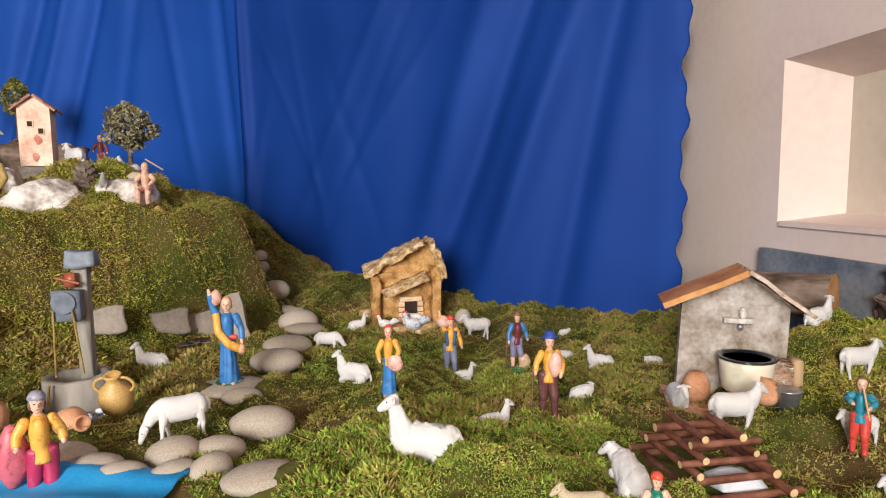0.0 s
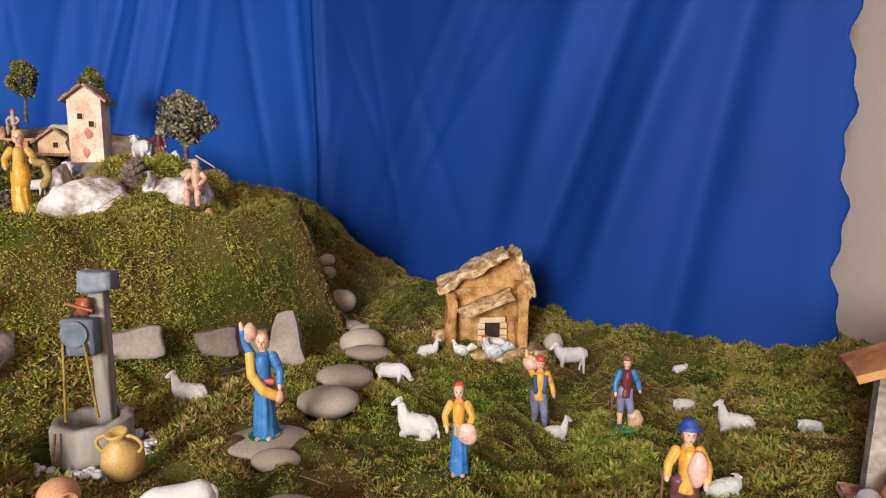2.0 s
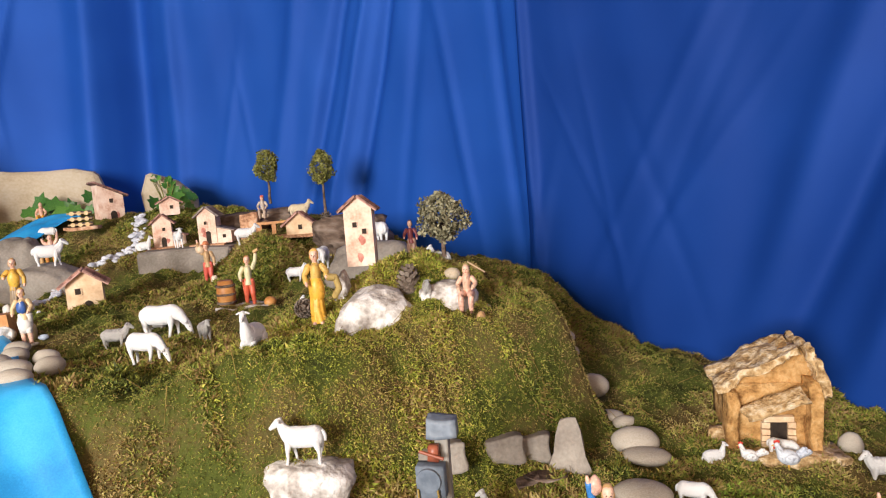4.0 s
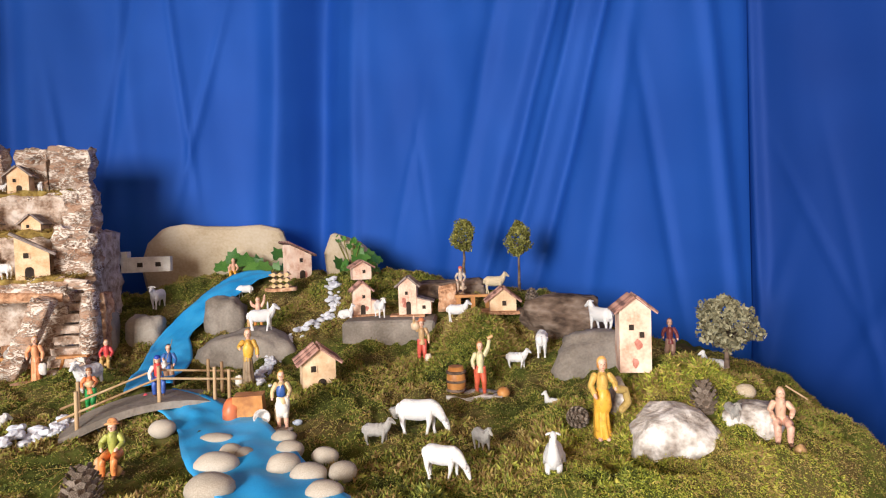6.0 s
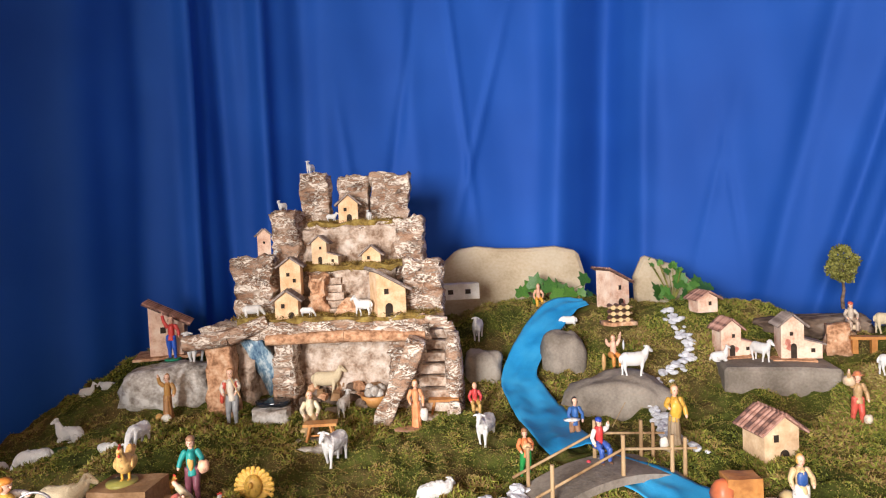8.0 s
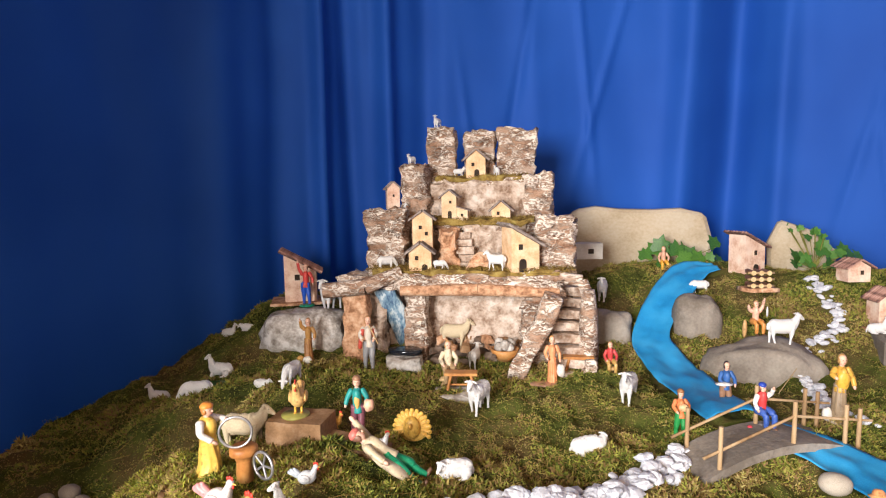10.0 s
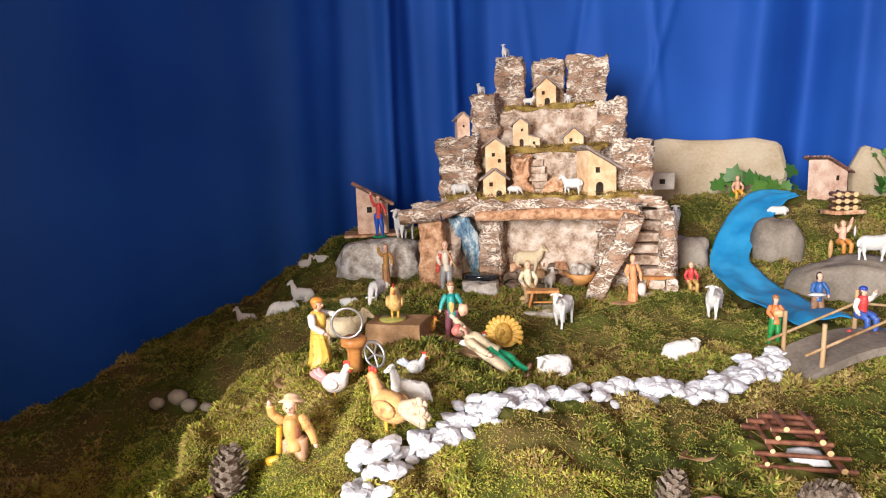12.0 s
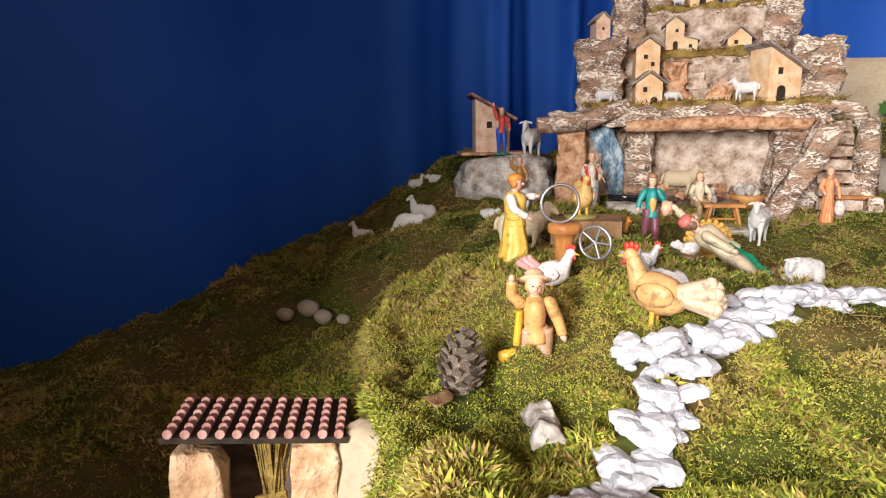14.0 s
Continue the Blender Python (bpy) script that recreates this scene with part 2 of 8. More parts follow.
SLATE = mottled("slate_strip", [(0.3, (0.10, 0.125, 0.16)), (0.5, (0.20, 0.235, 0.28)), (0.7, (0.34, 0.36, 0.39))], 12, 140, 0.6, 0.3, 0.002, 0.4)
WALL_PAINT = mottled("wall_limewash", [(0.3, (0.74, 0.60, 0.53)), (0.5, (0.82, 0.68, 0.61)), (0.72, (0.86, 0.74, 0.68))], 3.0, 70, 0.9, 0.25, 0.003, 0.2)
NICHE_PAINT = mottled("niche_board", [(0.3, (0.62, 0.52, 0.40)), (0.5, (0.70, 0.60, 0.48)), (0.72, (0.76, 0.67, 0.56))], 3.0, 60, 0.85, 0.2, 0.003, 0.2)
SCALE_MAT = mottled("cone_scales", [(0.3, (0.05, 0.035, 0.025)), (0.5, (0.16, 0.12, 0.09)), (0.72, (0.36, 0.30, 0.25))], 60, 200, 0.8, 0.5, 0.001, 0.3, island=0.3)
PAPER = mottled("foil_paper", [(0.3, (0.45, 0.48, 0.52)), (0.7, (0.72, 0.75, 0.80))], 30, 200, 0.5, 0.4, 0.002, 0.4)
WATER_BLACK = mottled("black_pool", [(0.3, (0.006, 0.008, 0.014)), (0.7, (0.02, 0.025, 0.035))], 30, 100, 0.12, 0.1, 0.001, 0.6)
FALL = mottled("painted_waterfall", [(0.32, (0.06, 0.13, 0.24)), (0.5, (0.22, 0.36, 0.48)), (0.64, (0.62, 0.70, 0.74))], 40, 160, 0.45, 0.5, 0.003, 0.45, stretch=(2, 2, 0.5))
BURLAP = mottled("jute_mat", [(0.3, (0.13, 0.085, 0.05)), (0.5, (0.24, 0.16, 0.095)), (0.7, (0.33, 0.235, 0.15))], 60, 400, 0.9, 0.5, 0.001, 0.2)
HUSK = mottled("brown_cloth_board", [(0.3, (0.22, 0.125, 0.06)), (0.5, (0.32, 0.19, 0.10)), (0.7, (0.42, 0.27, 0.16))], 40, 300, 0.85, 0.4, 0.001, 0.2)

CLOTH, cn, cl_, cb = node_mat("blue_satin_cloth", 0.62, 0.12, 0.16)
cb.inputs["Sheen Weight"].default_value, cb.inputs["Sheen Roughness"].default_value = 0.0, 0.5
cco, cno, cwe = cn.new("ShaderNodeTexCoord"), cn.new("ShaderNodeTexNoise"), cn.new("ShaderNodeTexNoise")
cno.inputs["Scale"].default_value, cwe.inputs["Scale"].default_value = 3.0, 900
cra = cn.new("ShaderNodeValToRGB")
cra.color_ramp.elements[0].position, cra.color_ramp.elements[0].color = 0.3, (0.009, 0.066, 0.345, 1)
cra.color_ramp.elements[1].position, cra.color_ramp.elements[1].color = 0.7, (0.014, 0.090, 0.43, 1)
cl_.new(cco.outputs["Object"], cno.inputs["Vector"])
cl_.new(cco.outputs["Object"], cwe.inputs["Vector"])
cl_.new(cno.outputs[0], cra.inputs[0])
cl_.new(cra.outputs[0], cb.inputs["Base Color"])
cbu = cn.new("ShaderNodeBump")
cbu.inputs["Strength"].default_value, cbu.inputs["Distance"].default_value = 0.15, 0.0005
cl_.new(cwe.outputs[0], cbu.inputs["Height"])
cl_.new(cbu.outputs[0], cb.inputs["Normal"])
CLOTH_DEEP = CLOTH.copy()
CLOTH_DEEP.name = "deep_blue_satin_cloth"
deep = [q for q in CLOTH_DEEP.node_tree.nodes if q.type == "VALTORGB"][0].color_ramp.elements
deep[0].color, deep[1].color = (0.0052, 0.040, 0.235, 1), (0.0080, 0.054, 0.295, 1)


# ---- mesh helpers ----
class Shape:
    """Collects primitives into one mesh, each with its own material."""

    def __init__(self):
        self.v, self.f, self.mi, self.mats = [], [], [], []

    def slot(self, mat):
        if mat not in self.mats:
            self.mats.append(mat)
        return self.mats.index(mat)

    def add(self, verts, faces, mat):
        o, k = len(self.v), self.slot(mat)
        self.v.extend([tuple(p) for p in verts])
        self.f.extend([tuple(o + i for i in f) for f in faces])
        self.mi.extend([k] * len(faces))
        return self

    def lathe(self, profile, mat, seg=12, at=(0, 0, 0), squash=1.0, turn=None, wave=0.0, waves=7):
        """profile: (radius, z) from bottom to top."""
        vs, fs = [], []
        for r, z in profile:
            for i in range(seg):
                a = 2 * math.pi * i / seg
                rr = r * (1 + wave * math.cos(waves * a))
                vs.append(Vector((rr * math.cos(a), rr * math.sin(a) * squash, z)))
        for j in range(len(profile) - 1):
            for i in range(seg):
                k = (i + 1) % seg
                fs.append((j * seg + i, j * seg + k, (j + 1) * seg + k, (j + 1) * seg + i))
        fs.append(tuple(range(seg))[::-1])
        fs.append(tuple((len(profile) - 1) * seg + i for i in range(seg)))
        if turn is not None:
            vs = [turn @ p for p in vs]
        return self.add([p + Vector(at) for p in vs], fs, mat)

    def ball(self, c, r, mat, seg=10, rings=6, turn=None, rough=0.0):
        rx, ry, rz = (r, r, r) if not hasattr(r, "__len__") else r
        vs, fs = [Vector((0, 0, -rz))], []
        for j in range(1, rings):
            p = math.pi * j / rings - math.pi / 2
            for i in range(seg):
                a = 2 * math.pi * i / seg
                vs.append(Vector((rx * math.cos(p) * math.cos(a), ry * math.cos(p) * math.sin(a), rz * math.sin(p))))
        vs.append(Vector((0, 0, rz)))
        for i in range(seg):
            k = (i + 1) % seg
            fs.append((0, 1 + k, 1 + i))
            for j in range(rings - 2):
                a = 1 + j * seg
                fs.append((a + i, a + k, a + seg + k, a + seg + i))
            a = 1 + (rings - 2) * seg
            fs.append((a + i, a + k, len(vs) - 1))
        if rough:
            vs = [p * (1 + rough * noise.noise(p * (1.7 / max(rx, ry, rz)) + Vector(c) * 31)) for p in vs]
        if turn is not None:
            vs = [turn @ p for p in vs]
        return self.add([p + Vector(c) for p in vs], fs, mat)

    def rod(self, p, q, r0, r1, mat, seg=8, ends=None):
        p, q = Vector(p), Vector(q)
        d = (q - p).normalized()
        x = d.orthogonal().normalized()
        y = d.cross(x)
        ring = [x * math.cos(2 * math.pi * i / seg) + y * math.sin(2 * math.pi * i / seg) for i in range(seg)]
        vs = [p + w * r0 for w in ring] + [q + w * r1 for w in ring]
        fs = [(i, (i + 1) % seg, seg + (i + 1) % seg, seg + i) for i in range(seg)]
        self.add(vs, fs, mat)
        caps = [tuple(range(seg))[::-1], tuple(range(seg, 2 * seg))]
        return self.add(vs, caps, ends or mat)

    def loft(self, stations, mat, seg=14, rings=0, fold=0.0, folds=0, seed=0.0):
        """A skin over ellipses strung on a spine; stations: (x, y, z, half width, half height). fold: uneven gathers along it."""
        P = np.array(stations, float)
        n = rings or 3 * len(P)
        k0 = np.linspace(0, len(P) - 1, n)
        Q = np.stack([sum(np.interp(k0 + o, range(len(P)), P[:, c]) for o in (-0.3, 0, 0.3)) / 3 for c in range(5)], 1)
        Q[0], Q[-1] = P[0], P[-1]
        T = np.gradient(Q[:, :3], axis=0)
        vs, fs = [], []
        side = None
        for q, t in zip(Q, T):
            d = Vector(t).normalized()
            ref = Vector((0, 1, 0)) if abs(d.y) < 0.8 else Vector((1, 0, 0))
            side = (ref - d * ref.dot(d)).normalized()
            up = d.cross(side)
            for i in range(seg):
                a = 2 * math.pi * i / seg
                k = 1.0
                if fold:
                    w = Vector((math.cos(a) * 1.7, math.sin(a) * 1.7, seed)) + Vector(q[:3]) * 2.2
                    k += fold * noise.noise(w * 1.6) + fold * (0.8 * math.cos(folds * a + 2.5 * noise.noise(Vector((q[0] * 3 + seed, q[1] * 3, q[2] * 3)))) if folds else 0.5 * noise.noise(w * 4.1) + 0.45 * noise.noise(w * 9.0))
                vs.append(Vector(q[:3]) + (side * math.cos(a) * q[3] + up * math.sin(a) * q[4]) * k)
        for j in range(n - 1):
            for i in range(seg):
                k = (i + 1) % seg
                fs.append((j * seg + i, j * seg + k, (j + 1) * seg + k, (j + 1) * seg + i))
        fs.append(tuple(range(seg))[::-1])
        fs.append(tuple((n - 1) * seg + i for i in range(seg)))
        return self.add(vs, fs, mat)

    def box(self, c, size, mat, turn=None, taper=1.0, jag=0.0, cuts=1):
        """A block about its middle; with cuts and jag, broken and uneven."""
        sx, sy, sz = [s / 2 for s in size]
        vs, fs, index = [], [], {}
        n = cuts

        def vid(i, j, k):
            if (i, j, k) not in index:
                p = Vector((sx * (2 * i / n - 1), sy * (2 * j / n - 1), sz * (2 * k / n - 1)))
                f = 1 + (taper - 1) * k / n
                p.x, p.y = p.x * f, p.y * f
                if jag:
                    q = p * 40 + Vector(c) * 57
                    p = p + Vector(noise.noise_vector(q)) * jag
                    if n > 9:
                        p = p + Vector(noise.noise_vector(Vector((q.x * 1.9, q.y * 1.9, q.z * 3.6)))) * jag * 0.5
                index[(i, j, k)] = len(vs)
                vs.append(p)
            return index[(i, j, k)]

        for a in range(n):
            for b in range(n):
                fs += [(vid(a, b, 0), vid(a, b + 1, 0), vid(a + 1, b + 1, 0), vid(a + 1, b, 0)), (vid(a, b, n), vid(a + 1, b, n), vid(a + 1, b + 1, n), vid(a, b + 1, n)),
                       (vid(a, 0, b), vid(a + 1, 0, b), vid(a + 1, 0, b + 1), vid(a, 0, b + 1)), (vid(a, n, b), vid(a, n, b + 1), vid(a + 1, n, b + 1), vid(a + 1, n, b)),
                       (vid(0, a, b), vid(0, a, b + 1), vid(0, a + 1, b + 1), vid(0, a + 1, b)), (vid(n, a, b), vid(n, a + 1, b), vid(n, a + 1, b + 1), vid(n, a, b + 1))]
        if turn is not None:
            vs = [turn @ p for p in vs]
        return self.add([p + Vector(c) for p in vs], fs, mat)

    def prism(self, outline, depth, mat, place):
        """An outline in x and z, pushed through by depth along y; place: Matrix."""
        n = len(outline)
        vs = [place @ Vector((x, -depth / 2, z)) for x, z in outline] + [place @ Vector((x, depth / 2, z)) for x, z in outline]
        fs = [tuple(range(n)), tuple(range(2 * n - 1, n - 1, -1))] + [(i, n + i, n + (i + 1) % n, (i + 1) % n) for i in range(n)]
        return self.add(vs, fs, mat)

    def mesh(self, name, smooth=True, scale=1.0):
        me = bpy.data.meshes.new(name)
        me.from_pydata([tuple(c * scale for c in p) for p in self.v], [], self.f)
        for m in self.mats:
            me.materials.append(m)
        me.polygons.foreach_set("material_index", self.mi)
        me.polygons.foreach_set("use_smooth", [smooth] * len(self.f))
        me.update()
        return me


def part(name, shape, parent, label="", smooth=True, at=None):
    ob = new(name, shape.mesh(name, smooth) if isinstance(shape, Shape) else shape)
    ob.parent = parent
    if at is not None:
        ob.matrix_basis = at
    return tagged(ob, label)


def thing(name, label, category, at, shape=None, group="", smooth=True, kind=""):
    ob = new(name, shape.mesh(name, smooth) if shape else None)
    ob.matrix_basis = at
    return tagged(ob, label, category, group, kind)


# ---- the lie of the land ----
HILLS = []


def hill(x, y, spread, rise):
    HILLS.append((x, y, spread, rise))


hill(-2.45, 0.45, 0.22, 0.111)
hill(-2.3, 0.12, 0.2, -0.019)
hill(-2.03, 0.25, 0.16, 0.040)
hill(-1.8, 0.02, 0.17, 0.040)
hill(-1.72, 0.28, 0.14, -0.018)
hill(-1.55, 0.1, 0.2, 0.023)
hill(-1.65, 0.5, 0.2, -0.015)
hill(-2.05, 0.45, 0.2, 0.004)
hill(-2.3, 0.85, 0.28, 0.096)
hill(-1.95, 1.1, 0.24, 0.137)
hill(-1.65, 1.2, 0.22, 0.073)
hill(-1.42, 1.3, 0.2, 0.112)
hill(-1.12, 1.36, 0.18, 0.081)
hill(-1.06, 1.18, 0.09, 0.039)
hill(-0.8, 1.3, 0.16, 0.052)
hill(-0.6, 1.02, 0.12, 0.090)
hill(-0.95, 0.78, 0.18, -0.015)
hill(-1.3, 0.95, 0.2, 0.018)
hill(-1.3, 1.16, 0.1, 0.010)
hill(-1.75, -0.3, 0.2, -0.063)
hill(-2.1, -0.12, 0.2, -0.029)
hill(-2.35, -0.4, 0.35, -0.095)
hill(-1.9, -0.6, 0.3, -0.150)
hill(-1.35, -0.1, 0.25, -0.031)
hill(-0.45, 1.35, 0.15, 0.075)
hill(-0.2, 1.25, 0.15, 0.040)
hill(-1.93, -0.24, 0.14, -0.06)
hill(-1.67, -0.06, 0.12, 0.014)
hill(-1.05, 1.155, 0.075, 0.050)
hill(-0.55, 0.66, 0.1, 0.044)
hill(0.1, 0.95, 0.25, -0.032)
hill(0.05, 0.45, 0.15, 0.033)
hill(0.47, 0.72, 0.12, 0.072)
hill(0.3, 0.6, 0.15, 0.004)
hill(-0.25, 0.85, 0.2, 0.004)
hill(-0.2, 0.5, 0.15, 0.010)
hill(-1.2, 0.55, 0.2, -0.008)
hill(-1.4, 1.55, 0.2, 0.116)
hill(-1.8, 1.45, 0.25, 0.137)
hill(-2.5, 0.9, 0.2, 0.060)
hill(-1.02, 1.5, 0.15, 0.093)
hill(-2.45, -0.6, 0.25, -0.089)
hill(-1.70, 0.62, 0.16, 0.027)
hill(-1.82, 0.42, 0.13, 0.020)
hill(-1.74, 0.23, 0.12, 0.020)
hill(-2.14, 0.07, 0.11, 0.034)
hill(-1.42, 0.70, 0.10, 0.020)
hill(-1.12, 0.83, 0.14, 0.018)
hill(-1.48, 1.06, 0.09, 0.018)
hill(-0.56, 0.67, 0.07, 0.010)
hill(-0.55, 0.615, 0.05, 0.008)
hill(-0.394, 0.651, 0.07, -0.022)

BANK_A = [-0.163, -0.117, 0.0, 0.122, 0.22, 0.285, 0.355, 0.404, 0.6]
BANK_T = [0.149, 0.066, 0.0, -0.024, -0.015, -0.018, 0.0, 0.014, 0.06]
EDGE_Y = [-0.6, 0, 0.3, 0.5, 0.6, 0.75, 0.89, 0.95, 1.04, 1.12, 1.20, 1.6]
EDGE_X = [-1.1, -0.98, -0.88, -0.76, -0.64, -0.50, -0.425, -0.375, -0.33, -0.375, -0.44, -0.50]
EDGE_W = [0.25, 0.22, 0.2, 0.16, 0.10, 0.085, 0.06, 0.05, 0.045, 0.07, 0.13, 0.22]


def ground(x, y):
    """Height of the moss at a place: the high bank, its edge, and the hills on it."""
    e, w = np.interp(y, EDGE_Y, EDGE_X), np.interp(y, EDGE_Y, EDGE_W)
    s = np.clip((e - x) / (2 * w) + 0.5, 0, 1)
    z = 0.19 * s * s * (3 - 2 * s)
    for a, b, c, h in HILLS:
        z = z + h * np.exp(-((x - a) ** 2 + (y - b) ** 2) / c ** 2)
    # the front mound breaks off in a steep bank towards the side slope
    a, t = (x + 1.93) * 0.873 - (y + 0.08) * 0.487, (x + 1.93) * 0.487 + (y + 0.08) * 0.873
    t = t - np.interp(a, BANK_A, BANK_T)
    near = np.clip((a + 0.26) / 0.12, 0, 1) * np.clip((0.62 - a) / 0.15, 0, 1)
    k = np.clip(t / 0.034 + 0.5, 0, 1)
    k = k * k * (3 - 2 * k)
    up = np.maximum(0, 0.180 - z) * np.exp(-(t / 0.12) ** 2)
    down = 0.045 * np.exp(-(t / 0.20) ** 2)
    z = z + near * (k * up - (1 - k) * down)
    return np.maximum(z, -0.06)


def lumps(x, y):
    """Small unevenness of the moss cushions."""
    return 0.0075 * np.sin(61 * x + 3 * np.sin(23 * y)) * np.sin(57 * y + 2.5 * np.sin(31 * x)) + 0.0050 * np.sin(131 * x + 1.7 + 2 * np.sin(37 * y)) * np.sin(117 * y + 2 * np.sin(41 * x)) + 0.007 * np.sin(27 * x + 14 * y) * np.sin(19 * y - 22 * x + 1)


def gz(x, y):
    return float(ground(x, y))


def on(x, y, yaw=0, lift=0.0):
    return pose(x, y, gz(x, y) + lift, 0, 0, yaw)


BARE = []  # discs where no moss stands


def bare(x, y, r):
    BARE.append((x, y, r))


# ---- the large structure ----
def grid_mesh(name, xs, ys, height, mat):
    X, Y = np.meshgrid(xs, ys, indexing="ij")
    Z = height(X, Y)
    co = np.stack([X, Y, Z], -1).reshape(-1, 3)
    n, m = len(xs), len(ys)
    i, j = np.meshgrid(np.arange(n - 1), np.arange(m - 1), indexing="ij")
    a = (i * m + j).ravel()
    quads = np.stack([a, a + m, a + m + 1, a + 1], 1)
    me = bpy.data.meshes.new(name)
    me.from_pydata(co.tolist(), [], quads.tolist())
    me.materials.append(mat)
    me.polygons.foreach_set("use_smooth", [True] * len(quads))
    me.update()
    return me


moss = new("ground", grid_mesh("ground", np.arange(-2.8, 0.66, 0.010), np.arange(-0.9, 1.75, 0.010), lambda x, y: ground(x, y) + lumps(x, y), MOSS))
tagged(moss, "uneven bed of green and brown moss over mounds", "moss ground", kind="structure")

table = Shape().box((-1.05, 0.42, -0.12), (3.6, 2.75, 0.05), WOOD).box((-1.05, 0.42, -0.47), (3.4, 2.55, 0.65), WOOD_GREY)
tagged(new("platform", table.mesh("platform", False)), "wooden platform under the moss", "platform", kind="structure")

# blue backdrop cloth, hung in a curve round the back
CLOTH_X = [0.455, 0.30, 0.02, -0.25, -0.58, -0.90, -1.25, -1.60, -1.90, -2.15, -2.38, -2.52, -2.54, -2.50, -2.44, -2.35, -2.34, -2.43, -2.65]
CLOTH_Y = [1.12, 1.16, 1.30, 1.43, 1.60, 1.66, 1.67, 1.62, 1.48, 1.26, 0.95, 0.65, 0.42, 0.20, 0.0, -0.18, -0.35, -0.58, -1.10]
seg = np.hypot(np.diff(CLOTH_X), np.diff(CLOTH_Y))
CLOTH_U = np.concatenate([[0], np.cumsum(seg)])


FOLDS = []


def fold(u, slope, width, depth, low=-0.2, high=2.0):
    """A crease: place along the cloth at z = 0.6, drift per metre of height, width, depth (towards the room: plus)."""
    FOLDS.append((u, slope, width, depth, low, high))


fold(2.42, -0.05, 0.05, -0.045)
fold(2.55, -0.05, 0.05, 0.03)
fold(2.30, -0.04, 0.03, 0.012)
fold(1.62, -0.28, 0.022, -0.018, 0.35)
fold(1.70, -0.30, 0.020, 0.014, 0.3)
fold(1.78, -0.30, 0.022, -0.016, 0.3)
fold(1.92, -0.24, 0.03, 0.010, 0.3)
fold(1.10, 0.03, 0.014, 0.012, 0.2)
fold(1.18, 0.10, 0.02, -0.010, 0.2)
fold(0.98, -0.3, 0.02, 0.008, 0.1, 0.35)
fold(0.22, -0.35, 0.035, 0.018, 0.0, 0.6)
fold(0.32, -0.40, 0.030, -0.016, 0.05, 0.7)
fold(0.42, -0.35, 0.040, 0.014, 0.1, 0.9)
fold(0.15, -0.2, 0.03, -0.012)
fold(2.97, 0.06, 0.03, 0.005, 0.5)
fold(3.30, 0.0, 0.04, -0.022)
fold(3.42, 0.0, 0.028, 0.034)
fold(3.52, 0.02, 0.03, -0.025)
fold(3.62, 0.0, 0.024, 0.030)
fold(3.74, -0.03, 0.04, -0.02)
fold(3.90, -0.03, 0.06, 0.02)
fold(0.70, -0.55, 0.018, 0.0035, 0.15, 0.75)
fold(0.62, -0.50, 0.016, -0.003, 0.10, 0.60)
fold(0.52, -0.75, 0.014, 0.0035, 0.20, 0.55)
fold(0.86, 0.35, 0.016, -0.002, 0.15, 0.50)
fold(0.95, 0.20, 0.012, 0.002, 0.10, 0.60)
fold(1.04, 0.45, 0.012, 0.002, 0.25, 0.60)
fold(1.34, 0.16, 0.016, 0.006, 0.25, 0.9)
fold(1.48, -0.18, 0.020, -0.006, 0.3, 1.1)
fold(2.05, 0.12, 0.010, 0.004, 0.55, 0.75)
fold(2.12, -0.25, 0.012, 0.004, 0.5, 0.8)
fold(2.80, 0.10, 0.012, 0.006, 0.65, 1.4)
fold(2.86, -0.28, 0.012, 0.006, 0.65, 1.2)
fold(3.08, -0.18, 0.014, -0.006, 0.5, 1.3)
fold(3.36, 0.55, 0.030, 0.018, -0.2, 0.42)
fold(3.28, 0.75, 0.022, -0.014, -0.2, 0.38)
fold(3.46, 0.35, 0.022, -0.014, -0.2, 0.45)
fold(3.16, 0.12, 0.012, 0.006, 0.4, 0.9)


def cloth_bulge(U, Z):
    d = 0.008 * np.sin(7 * U + 0.8 * Z) + 0.004 * np.sin(17 * U + 1.5 * Z + 1) + 0.0018 * np.sin(39 * U - 2 * Z + 2 * np.sin(3 * Z))
    d = d + 0.004 * np.sin(9 * Z + 5 * U) * np.sin(4 * U - 1)
    for u, slope, width, depth, low, high in FOLDS:
        k = (U - u - slope * (Z - 0.6)) / width
        fade = 1 / (1 + np.exp(-(Z - low) / 0.06)) / (1 + np.exp((Z - high) / 0.06))
        d = d + 1.35 * depth * np.exp(-k * k) * fade
    return d


smooth_u = lambda u, vals: sum(np.interp(u + o, CLOTH_U, vals) for o in (-0.15, -0.1, -0.05, 0, 0.05, 0.1, 0.15)) / 7


